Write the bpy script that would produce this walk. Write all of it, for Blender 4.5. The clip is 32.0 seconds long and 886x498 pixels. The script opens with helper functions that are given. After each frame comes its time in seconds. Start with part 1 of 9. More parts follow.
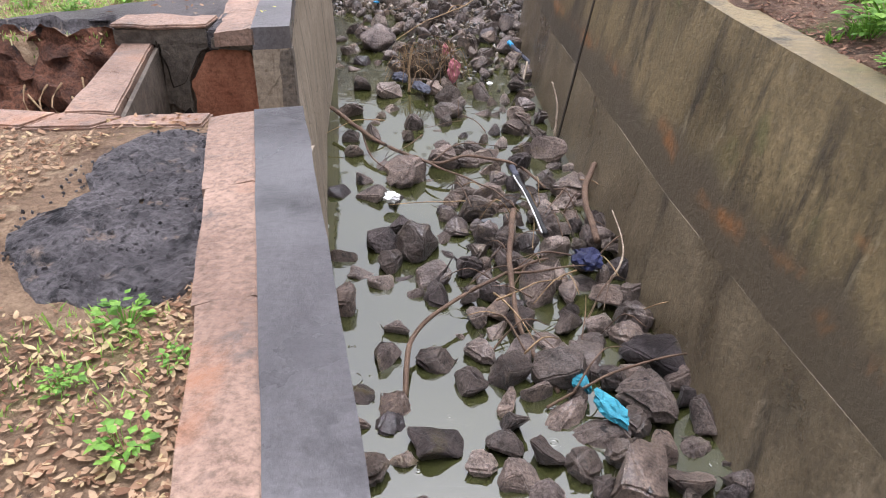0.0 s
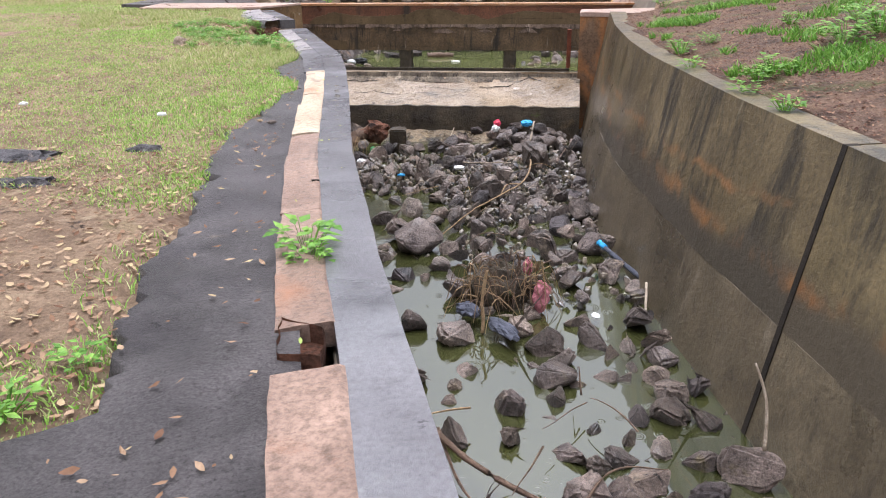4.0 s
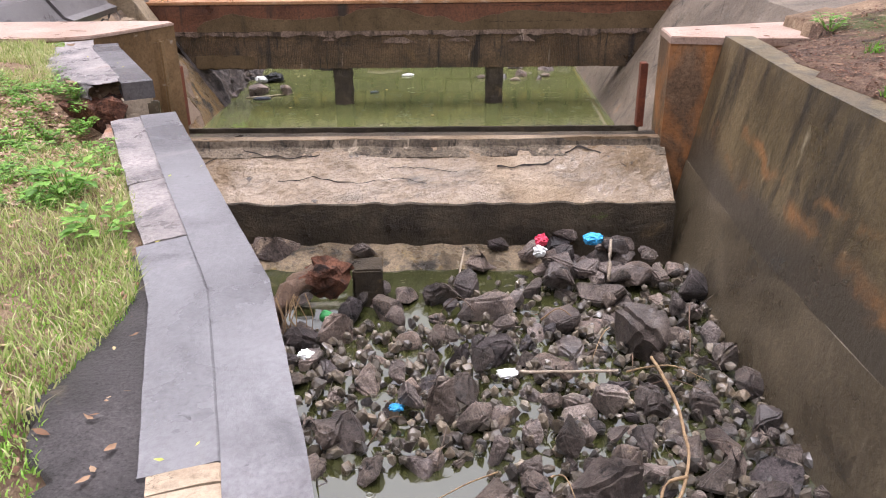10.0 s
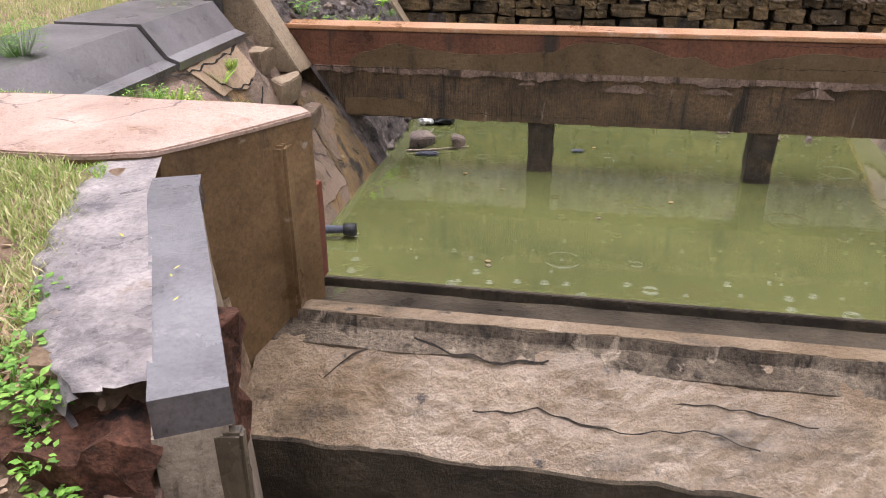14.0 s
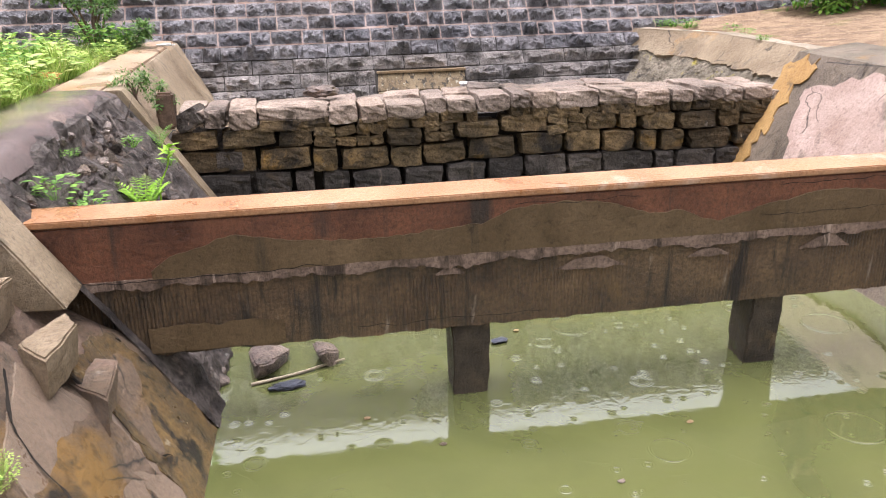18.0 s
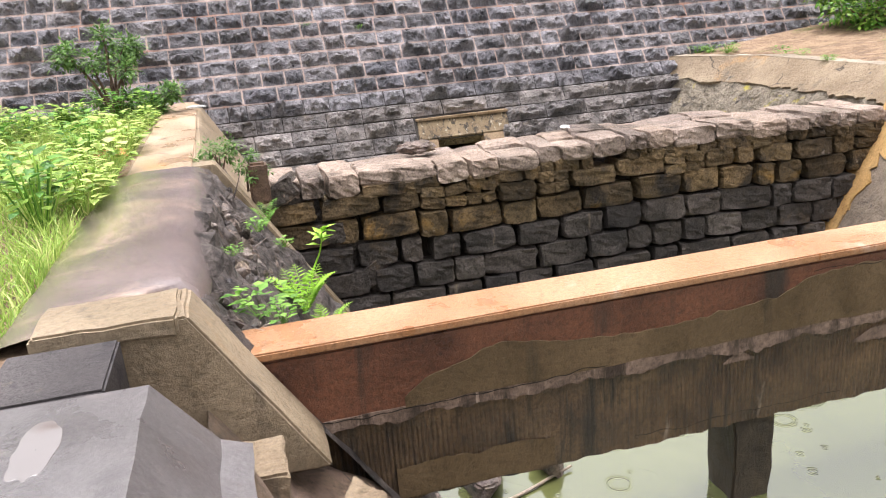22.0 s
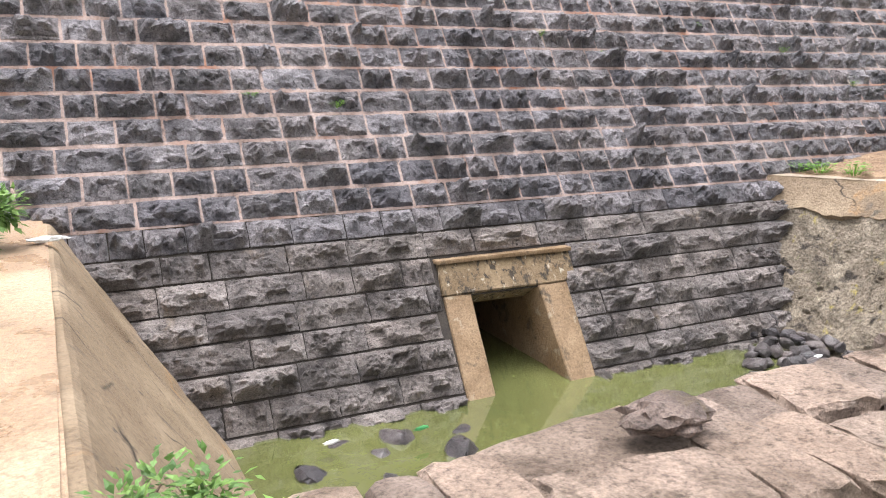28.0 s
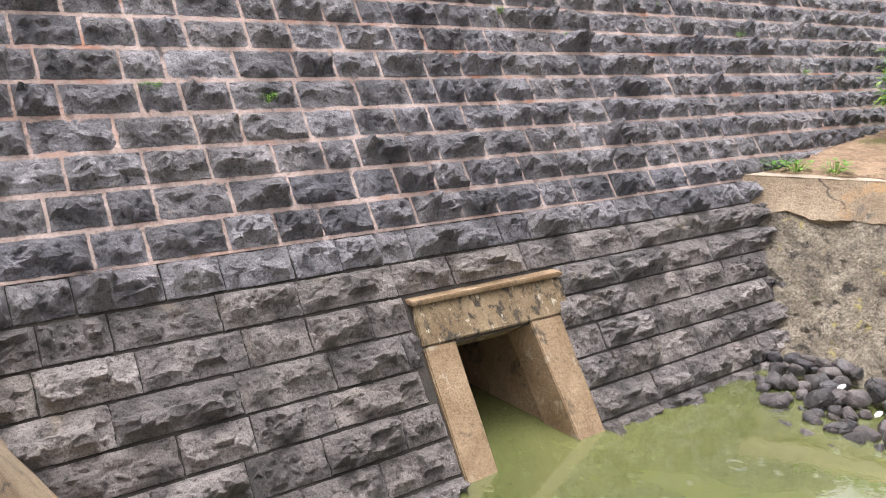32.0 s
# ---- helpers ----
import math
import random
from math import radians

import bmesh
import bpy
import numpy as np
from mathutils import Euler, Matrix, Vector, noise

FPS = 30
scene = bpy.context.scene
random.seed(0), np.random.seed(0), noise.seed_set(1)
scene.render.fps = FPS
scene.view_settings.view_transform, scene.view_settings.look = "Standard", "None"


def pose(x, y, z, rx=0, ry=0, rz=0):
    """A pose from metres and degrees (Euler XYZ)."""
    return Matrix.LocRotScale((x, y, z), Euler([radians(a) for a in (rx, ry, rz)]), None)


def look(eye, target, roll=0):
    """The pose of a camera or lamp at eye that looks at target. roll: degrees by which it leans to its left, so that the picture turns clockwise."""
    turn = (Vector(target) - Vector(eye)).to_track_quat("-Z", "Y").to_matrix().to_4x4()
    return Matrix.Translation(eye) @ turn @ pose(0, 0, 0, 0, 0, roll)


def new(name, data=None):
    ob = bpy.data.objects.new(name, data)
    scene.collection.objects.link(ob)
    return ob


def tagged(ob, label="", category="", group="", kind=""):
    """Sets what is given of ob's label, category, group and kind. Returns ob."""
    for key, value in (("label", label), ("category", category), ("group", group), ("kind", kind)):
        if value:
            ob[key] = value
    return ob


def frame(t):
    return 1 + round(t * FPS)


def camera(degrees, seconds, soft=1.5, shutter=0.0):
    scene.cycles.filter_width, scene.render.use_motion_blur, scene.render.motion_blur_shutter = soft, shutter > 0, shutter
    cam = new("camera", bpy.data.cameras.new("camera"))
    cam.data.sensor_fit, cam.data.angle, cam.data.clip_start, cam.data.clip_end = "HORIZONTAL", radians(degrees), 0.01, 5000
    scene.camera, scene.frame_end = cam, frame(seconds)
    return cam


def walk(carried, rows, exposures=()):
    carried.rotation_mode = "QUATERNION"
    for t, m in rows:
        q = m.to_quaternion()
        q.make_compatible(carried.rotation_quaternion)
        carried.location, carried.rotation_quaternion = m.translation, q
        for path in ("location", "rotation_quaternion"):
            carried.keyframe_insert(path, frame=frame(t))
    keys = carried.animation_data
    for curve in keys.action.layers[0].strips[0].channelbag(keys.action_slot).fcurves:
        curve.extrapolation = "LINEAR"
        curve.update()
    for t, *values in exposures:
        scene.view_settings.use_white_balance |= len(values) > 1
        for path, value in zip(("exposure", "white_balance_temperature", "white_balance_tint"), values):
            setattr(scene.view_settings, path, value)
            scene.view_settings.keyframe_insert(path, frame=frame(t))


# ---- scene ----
cam = camera(58.5, 32.0, 1.0)
PATH = [
    (0, (0.059, 0.018, 1.453), (0.028, 1.755, 0.461), -0.3),
    (0.5, (-0.056, 0.298, 1.461), (-0.064, 2.025, 0.453), -1.4),
    (1, (-0.156, 0.809, 1.515), (-0.26, 2.564, 0.562), -0.6),
    (1.5, (-0.291, 1.233, 1.53), (-0.385, 2.993, 0.585), -1.0),
    (2, (-0.365, 1.819, 1.501), (-0.406, 3.625, 0.643), -0.4),
    (2.5, (-0.475, 2.391, 1.582), (-0.619, 4.245, 0.847), 0.7),
    (3, (-0.744, 2.955, 1.58), (-0.807, 4.804, 0.82), -0.4),
    (3.5, (-0.939, 3.504, 1.502), (-0.973, 5.359, 0.757), -1.0),
    (5.5, (-1.571, 5.483, 1.43), (-1.248, 7.317, 0.7), 0.1),
    (6, (-1.543, 6.065, 1.418), (-1.232, 7.868, 0.61), -0.2),
    (6.5, (-1.478, 6.72, 1.417), (-1.216, 8.555, 0.667), -0.0),
    (7, (-1.501, 7.377, 1.434), (-1.224, 9.171, 0.595), -0.5),
    (7.5, (-1.379, 7.994, 1.427), (-1.135, 9.736, 0.476), 0.4),
    (8, (-1.493, 8.647, 1.457), (-1.277, 10.383, 0.488), 0.8),
    (8.5, (-1.582, 9.226, 1.45), (-1.38, 10.995, 0.54), 0.1),
    (9, (-1.714, 9.912, 1.496), (-1.526, 11.721, 0.665), -0.1),
    (9.5, (-1.853, 10.481, 1.524), (-1.587, 12.277, 0.687), -0.9),
    (10, (-1.88, 11.193, 1.532), (-1.628, 12.998, 0.709), -0.7),
    (10.5, (-1.981, 11.761, 1.485), (-1.718, 13.541, 0.613), -0.7),
    (11, (-1.967, 12.481, 1.495), (-1.699, 14.261, 0.623), -0.8),
    (11.5, (-2.0, 13.025, 1.509), (-1.857, 14.83, 0.66), -0.7),
    (12, (-2.142, 13.648, 1.542), (-2.089, 15.445, 0.666), -1.4),
    (12.5, (-2.223, 14.321, 1.563), (-2.26, 16.133, 0.719), -1.2),
    (13, (-2.436, 14.92, 1.564), (-2.514, 16.726, 0.706), -1.0),
    (13.5, (-2.525, 15.435, 1.603), (-2.597, 17.242, 0.749), -0.5),
    (15.5, (-2.908, 17.432, 1.476), (-2.966, 19.225, 0.59), -1.9),
    (16, (-3.161, 18.205, 1.483), (-3.024, 20.037, 0.693), -7.1),
    (16.5, (-3.321, 18.774, 1.481), (-2.995, 20.531, 0.583), -2.7),
    (17, (-3.521, 19.203, 1.498), (-3.09, 20.939, 0.604), -3.1),
    (17.5, (-3.782, 19.682, 1.511), (-3.253, 21.428, 0.693), -4.4),
    (18, (-3.861, 20.223, 1.558), (-3.275, 22.011, 0.88), -1.4),
    (18.5, (-3.914, 20.612, 1.584), (-3.223, 22.386, 0.971), -1.0),
    (19, (-4.025, 20.888, 1.636), (-3.345, 22.678, 1.058), -1.3),
    (19.5, (-4.0, 20.989, 1.661), (-3.399, 22.815, 1.109), -1.2),
    (20, (-4.05, 21.1, 1.639), (-3.478, 22.946, 1.124), 2.7),
    (20.5, (-4.422, 21.188, 1.612), (-3.888, 23.015, 0.998), 1.9),
    (21, (-4.854, 21.529, 1.564), (-4.284, 23.357, 0.989), 0.9),
    (21.5, (-5.303, 21.832, 1.601), (-4.716, 23.666, 1.062), -1.4),
    (22, (-5.695, 22.309, 1.668), (-4.953, 24.067, 1.068), -4.7),
    (22.5, (-5.711, 22.891, 1.68), (-4.892, 24.624, 1.109), -4.8),
    (23, (-5.754, 23.557, 1.699), (-4.872, 25.266, 1.149), -0.7),
    (23.5, (-5.637, 24.158, 1.649), (-4.704, 25.846, 1.12), 0.4),
    (24, (-5.637, 24.77, 1.677), (-4.641, 26.417, 1.135), 1.3),
    (24.5, (-5.618, 25.241, 1.703), (-4.566, 26.861, 1.184), 1.0),
    (25, (-5.528, 25.844, 1.706), (-4.494, 27.478, 1.195), 1.5),
    (25.5, (-5.535, 26.4, 1.769), (-4.412, 27.965, 1.23), 1.2),
    (26, (-5.338, 26.987, 1.719), (-4.224, 28.557, 1.175), 0.2),
    (26.5, (-5.174, 27.565, 1.754), (-4.13, 29.203, 1.276), -0.0),
    (28.5, (-4.889, 30.24, 1.47), (-3.761, 31.845, 1.079), -0.2),
    (29, (-4.804, 30.744, 1.53), (-3.659, 32.342, 1.166), 0.6),
    (29.5, (-4.769, 31.143, 1.56), (-3.509, 32.638, 1.14), 0.5),
    (30, (-4.645, 31.505, 1.509), (-3.368, 32.995, 1.12), 0.5),
    (30.5, (-4.65, 31.732, 1.508), (-3.341, 33.185, 1.088), 1.0),
    (31, (-4.651, 32.042, 1.573), (-3.235, 33.377, 1.114), 1.0),
    (31.5, (-4.593, 32.176, 1.568), (-3.194, 33.526, 1.1), 0.7),
    (32, (-4.586, 32.206, 1.556), (-3.204, 33.58, 1.106), -0.0),
]
walk(cam, [(t, look(eye, target, roll)) for t, eye, target, roll in PATH], exposures=((0, 1.0, 6000, 18), (3, 0.95, 5900, 15), (8, 1.02, 6000, 21), (13, 0.97, 6300, 21), (16, 1.02, 6000, 20), (17, 1.05, 6100, 21), (18, 1.32, 6200, 18), (20, 1.45, 6300, 16), (23, 1.35, 6300, 15), (32, 1.35, 6300, 15)))

# ---- light ----
world = bpy.data.worlds.new("overcast")
scene.world = world
world.use_nodes = True
wn, wl = world.node_tree.nodes, world.node_tree.links
wn.clear()
sky = wn.new("ShaderNodeTexSky")
sky.sky_type = "NISHITA"
sky.sun_disc = False
sky.sun_elevation = radians(80)
sky.sun_rotation = radians(0)
sky.dust_density = 9.0
sky.air_density = 2.2
hsv = wn.new("ShaderNodeHueSaturation")
hsv.inputs["Saturation"].default_value = 0.1
bg = wn.new("ShaderNodeBackground")
bg.inputs["Strength"].default_value = 0.15
wout = wn.new("ShaderNodeOutputWorld")
wl.new(sky.outputs[0], hsv.inputs["Color"])
wl.new(hsv.outputs[0], bg.inputs["Color"])
wl.new(bg.outputs[0], wout.inputs[0])

sun_data = bpy.data.lights.new("sun", "SUN")
sun_data.energy = 0.7
sun_data.angle = radians(45)
sun_data.color = (0.98, 0.985, 1.0)
sun = new("sun", sun_data)
sun.matrix_world = look((0, -5, 37), (0, 0, 0))


# ---- materials ----
def ramp_node(nt, fac, stops):
    r = nt.nodes.new("ShaderNodeValToRGB")
    els = r.color_ramp.elements
    while len(els) < len(stops):
        els.new(0.5)
    for e, (p, col) in zip(els, stops):
        e.position = p
        e.color = (*col, 1) if len(col) == 3 else col
    nt.links.new(fac, r.inputs[0])
    return r.outputs[0]


def noise_node(nt, scale, detail=6.0, rough=0.6, stretch=(1, 1, 1), distort=0.0, coord="world", offset=0.0):
    if coord == "world":
        src = nt.nodes.new("ShaderNodeNewGeometry").outputs["Position"]
    else:
        src = nt.nodes.new("ShaderNodeTexCoord").outputs["Object"]
    m = nt.nodes.new("ShaderNodeMapping")
    m.inputs["Scale"].default_value = stretch
    m.inputs["Location"].default_value = (offset, offset * 0.7, offset * 1.3)
    nt.links.new(src, m.inputs["Vector"])
    n = nt.nodes.new("ShaderNodeTexNoise")
    n.inputs["Scale"].default_value = scale
    n.inputs["Detail"].default_value = detail
    n.inputs["Roughness"].default_value = rough
    n.inputs["Distortion"].default_value = distort
    nt.links.new(m.outputs[0], n.inputs["Vector"])
    return n.outputs["Fac"]


def mix_col(nt, fac, a, b):
    mx = nt.nodes.new("ShaderNodeMix")
    mx.data_type = "RGBA"
    nt.links.new(fac, mx.inputs[0])
    for sock, v in ((mx.inputs[6], a), (mx.inputs[7], b)):
        if isinstance(v, tuple):
            sock.default_value = (*v, 1)
        else:
            nt.links.new(v, sock)
    return mx.outputs[2]


def surf(name, dark, light, scale=2.0, fine=40.0, rough=(0.45, 0.75), bump=0.3, bump_scale=60.0, stains=(), vary=0.0, island=0.0,
         metallic=0.0, cracks=0.0, stretch=(1, 1, 1), bump_dist=0.01, spec=0.22, grain=0.22, pit=0.62, wet=0.0, bands=()):
    """A worn surface: two colours mixed at two scales, stains with ragged edges, fine relief with its shade in the
    colour.
    """
    mt = bpy.data.materials.new(name)
    mt.use_nodes = True
    nt = mt.node_tree
    p = nt.nodes["Principled BSDF"]
    big = noise_node(nt, scale, 7, 0.62, stretch, 0.3)
    small = noise_node(nt, fine, 5, 0.7, (1, 1, 1), 0.0, offset=3.1)
    col = ramp_node(nt, big, [(0.32, dark), (0.68, light)])
    tone = ramp_node(nt, small, [(0.34, (1 - grain,) * 3), (0.5, (1, 1, 1)), (0.66, (1 + grain * 0.8,) * 3)])
    mul = nt.nodes.new("ShaderNodeMix")
    mul.data_type, mul.blend_type = "RGBA", "MULTIPLY"
    mul.inputs[0].default_value = 1.0
    nt.links.new(col, mul.inputs[6])
    nt.links.new(tone, mul.inputs[7])
    col = mul.outputs[2]
    for n, (scol, sscale, lo, hi, sstretch) in enumerate(stains):
        f = noise_node(nt, sscale, 8, 0.66, sstretch, 0.4, offset=7.7 * (n + 1))
        f = ramp_node(nt, f, [(lo, (0, 0, 0)), (hi, (1, 1, 1))])
        col = mix_col(nt, f, col, scol)
    if vary or island:
        if vary:
            rnd = nt.nodes.new("ShaderNodeObjectInfo").outputs["Random"]
        else:
            rnd = nt.nodes.new("ShaderNodeNewGeometry").outputs["Random Per Island"]
        v = vary or island
        t2 = ramp_node(nt, rnd, [(0.0, (1 - v, 1 - v, 1 - v * 0.9)), (0.3, (1 - v * 0.3, 1 - v * 0.38, 1 - v * 0.5)), (0.55, (1, 1 - v * 0.04, 1 - v * 0.02)), (0.8, (1 + v * 0.7, 1 + v * 0.5, 1 + v * 0.3)), (1.0, (1 + v * 1.3, 1 + v * 1.25, 1 + v * 1.2))])
        m2 = nt.nodes.new("ShaderNodeMix")
        m2.data_type, m2.blend_type = "RGBA", "MULTIPLY"
        m2.inputs[0].default_value = 1.0
        nt.links.new(col, m2.inputs[6])
        nt.links.new(t2, m2.inputs[7])
        col = m2.outputs[2]
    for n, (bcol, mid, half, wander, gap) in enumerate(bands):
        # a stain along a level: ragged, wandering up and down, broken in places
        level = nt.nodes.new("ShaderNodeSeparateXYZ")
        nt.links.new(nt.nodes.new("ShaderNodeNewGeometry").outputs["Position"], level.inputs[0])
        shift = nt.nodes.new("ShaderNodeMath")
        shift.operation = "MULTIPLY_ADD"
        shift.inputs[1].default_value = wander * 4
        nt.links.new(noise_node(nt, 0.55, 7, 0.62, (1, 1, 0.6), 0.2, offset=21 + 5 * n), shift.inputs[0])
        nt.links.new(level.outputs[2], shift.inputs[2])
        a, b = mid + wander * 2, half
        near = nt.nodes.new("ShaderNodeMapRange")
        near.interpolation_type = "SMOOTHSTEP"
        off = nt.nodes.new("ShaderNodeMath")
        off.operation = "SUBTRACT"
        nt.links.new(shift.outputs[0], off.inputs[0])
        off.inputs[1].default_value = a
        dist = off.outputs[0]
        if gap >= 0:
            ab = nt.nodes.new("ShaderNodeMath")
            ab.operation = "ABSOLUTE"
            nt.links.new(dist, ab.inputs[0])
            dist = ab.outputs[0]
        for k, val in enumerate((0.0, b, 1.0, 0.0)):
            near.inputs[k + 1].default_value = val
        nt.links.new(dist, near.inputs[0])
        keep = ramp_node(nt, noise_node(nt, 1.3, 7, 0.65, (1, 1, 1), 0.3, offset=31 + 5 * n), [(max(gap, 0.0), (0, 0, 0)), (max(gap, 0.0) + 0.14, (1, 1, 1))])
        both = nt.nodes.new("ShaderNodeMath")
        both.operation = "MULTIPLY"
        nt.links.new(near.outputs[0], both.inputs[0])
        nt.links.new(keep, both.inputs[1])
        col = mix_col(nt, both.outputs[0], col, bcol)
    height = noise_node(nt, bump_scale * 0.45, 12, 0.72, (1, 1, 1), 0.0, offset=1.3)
    # hollows of the relief are darkened: their shade goes into the colour
    pit_shade = ramp_node(nt, height, [(0.36, (pit, pit * 0.97, pit * 0.93)), (0.46, (1, 1, 1)), (0.68, (1.14, 1.14, 1.14))])
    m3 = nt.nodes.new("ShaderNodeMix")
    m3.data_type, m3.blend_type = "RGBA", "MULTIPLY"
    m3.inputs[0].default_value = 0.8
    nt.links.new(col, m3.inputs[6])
    nt.links.new(pit_shade, m3.inputs[7])
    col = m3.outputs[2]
    if cracks:
        vo = nt.nodes.new("ShaderNodeTexVoronoi")
        vo.feature = "DISTANCE_TO_EDGE"
        vo.inputs["Scale"].default_value = cracks
        src = nt.nodes.new("ShaderNodeNewGeometry").outputs["Position"]
        wob = nt.nodes.new("ShaderNodeTexNoise")
        wob.inputs["Scale"].default_value = 3.0
        wob.inputs["Detail"].default_value = 8
        vm = nt.nodes.new("ShaderNodeVectorMath")
        vm.operation = "MULTIPLY_ADD"
        vm.inputs[1].default_value = (0.55, 0.55, 0.55)
        nt.links.new(wob.outputs["Color"], vm.inputs[0])
        nt.links.new(src, vm.inputs[2])
        nt.links.new(vm.outputs[0], vo.inputs["Vector"])
        line = ramp_node(nt, vo.outputs["Distance"], [(0.0, (1, 1, 1)), (0.007, (0, 0, 0))])
        gate = ramp_node(nt, noise_node(nt, 1.1, 3, 0.5, offset=11), [(0.5, (0, 0, 0)), (0.56, (1, 1, 1))])
        mm = nt.nodes.new("ShaderNodeMath")
        mm.operation = "MULTIPLY"
        nt.links.new(line, mm.inputs[0])
        nt.links.new(gate, mm.inputs[1])
        col = mix_col(nt, mm.outputs[0], col, (0.03, 0.025, 0.02))
    nt.links.new(col, p.inputs["Base Color"])
    rr = ramp_node(nt, big, [(0.3, (rough[0],) * 3), (0.7, (rough[1],) * 3)])
    nt.links.new(rr, p.inputs["Roughness"])
    p.inputs["Metallic"].default_value = metallic
    p.inputs["Specular IOR Level"].default_value = spec
    b = nt.nodes.new("ShaderNodeBump")
    b.inputs["Strength"].default_value = min(1.0, bump * 1.8)
    b.inputs["Distance"].default_value = bump_dist * 2.2
    nt.links.new(height, b.inputs["Height"])
    nt.links.new(b.outputs[0], p.inputs["Normal"])
    if wet:
        film = ramp_node(nt, noise_node(nt, scale * 0.8, 5, 0.6, offset=17), [(0.4, (wet * 0.1,) * 3), (0.56, (wet,) * 3)])
        nt.links.new(film, p.inputs["Coat Weight"])
        p.inputs["Coat Roughness"].default_value = 0.12 if wet < 0.95 else 0.08
        p.inputs["Coat IOR"].default_value = 1.5 if wet < 0.95 else 1.8
        skin = nt.nodes.new("ShaderNodeBump")
        skin.inputs["Strength"].default_value = 0.18
        skin.inputs["Distance"].default_value = bump_dist
        nt.links.new(height, skin.inputs["Height"])
        nt.links.new(skin.outputs[0], p.inputs["Coat Normal"])
    return mt


ONE = (1, 1, 1)
DRIP = (2.2, 2.2, 0.22)
M = {}
M["wet_grey"] = surf("wet_grey_coping", (0.075, 0.07, 0.073), (0.15, 0.142, 0.146), 1.3, 45, (0.2, 0.45), 0.2, 60,
                     [((0.24, 0.22, 0.212), 1.5, 0.60, 0.74, ONE), ((0.04, 0.037, 0.039), 2.2, 0.58, 0.70, ONE), ((0.03, 0.027, 0.027), 9, 0.67, 0.7, ONE)], spec=0.3, grain=0.25, pit=0.8, wet=1.0)
M["bank_grey"] = surf("wet_brown_grey_coping", (0.07, 0.062, 0.06), (0.13, 0.117, 0.113), 1.2, 45, (0.2, 0.45), 0.2, 60,
                      [((0.18, 0.155, 0.14), 1.5, 0.62, 0.74, ONE), ((0.04, 0.035, 0.033), 2.2, 0.58, 0.70, ONE)], spec=0.3, grain=0.25, pit=0.8, wet=0.7)
M["dark_coping"] = surf("dark_wet_coping", (0.04, 0.037, 0.039), (0.08, 0.075, 0.077), 1.3, 45, (0.2, 0.45), 0.2, 60,
                        [((0.14, 0.125, 0.12), 1.5, 0.64, 0.74, ONE), ((0.02, 0.018, 0.019), 2.2, 0.58, 0.70, ONE)], spec=0.25, grain=0.25, pit=0.8, wet=0.8)
M["pink_plaster"] = surf("pink_brick_plaster", (0.19, 0.12, 0.088), (0.35, 0.235, 0.175), 2.2, 40, (0.25, 0.6), 0.6, 50,
                         [((0.34, 0.17, 0.10), 1.4, 0.55, 0.67, ONE), ((0.12, 0.096, 0.085), 3.0, 0.57, 0.67, ONE)], grain=0.4, spec=0.35)
M["wall_concrete"] = surf("olive_concrete", (0.1, 0.075, 0.036), (0.24, 0.18, 0.09), 0.9, 24, (0.25, 0.55), 0.4, 40,
                          [((0.035, 0.028, 0.018), 1.5, 0.49, 0.64, (1.8, 1.8, 0.4)), ((0.11, 0.11, 0.04), 1.1, 0.58, 0.74, ONE), ((0.27, 0.225, 0.14), 2.4, 0.62, 0.72, DRIP), ((0.05, 0.038, 0.025), 6.0, 0.65, 0.70, (1.6, 1.6, 0.5))],
                          grain=0.3, spec=0.4, pit=0.7, wet=0.3,
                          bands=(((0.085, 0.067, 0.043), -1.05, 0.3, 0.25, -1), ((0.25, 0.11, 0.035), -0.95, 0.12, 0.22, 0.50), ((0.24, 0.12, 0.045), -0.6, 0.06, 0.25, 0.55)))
M["plinth_near"] = surf("grey_olive_plinth", (0.08, 0.062, 0.038), (0.19, 0.15, 0.093), 1.2, 24, (0.2, 0.5), 0.4, 40,
                        [((0.04, 0.032, 0.022), 1.3, 0.56, 0.7, (1.8, 1.8, 0.5)), ((0.26, 0.21, 0.14), 1.6, 0.60, 0.74, DRIP)], grain=0.28, spec=0.4, pit=0.7, wet=0.3)
M["wall_far"] = surf("rust_streaked_concrete", (0.08, 0.058, 0.028), (0.19, 0.14, 0.07), 0.9, 24, (0.25, 0.55), 0.4, 40,
                          [((0.035, 0.028, 0.018), 1.5, 0.49, 0.64, (1.8, 1.8, 0.4)), ((0.27, 0.225, 0.14), 2.4, 0.62, 0.72, DRIP), ((0.05, 0.038, 0.025), 6.0, 0.65, 0.70, (1.6, 1.6, 0.5))],
                          grain=0.3, spec=0.4, pit=0.7, wet=0.3,
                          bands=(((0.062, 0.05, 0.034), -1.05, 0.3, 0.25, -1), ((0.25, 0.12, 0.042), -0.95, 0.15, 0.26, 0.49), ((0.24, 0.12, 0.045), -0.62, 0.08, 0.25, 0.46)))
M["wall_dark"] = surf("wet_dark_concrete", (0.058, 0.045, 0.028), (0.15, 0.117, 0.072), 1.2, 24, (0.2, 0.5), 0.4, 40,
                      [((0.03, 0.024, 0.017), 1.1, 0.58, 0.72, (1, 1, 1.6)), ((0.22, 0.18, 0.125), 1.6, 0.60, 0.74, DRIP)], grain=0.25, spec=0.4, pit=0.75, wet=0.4)
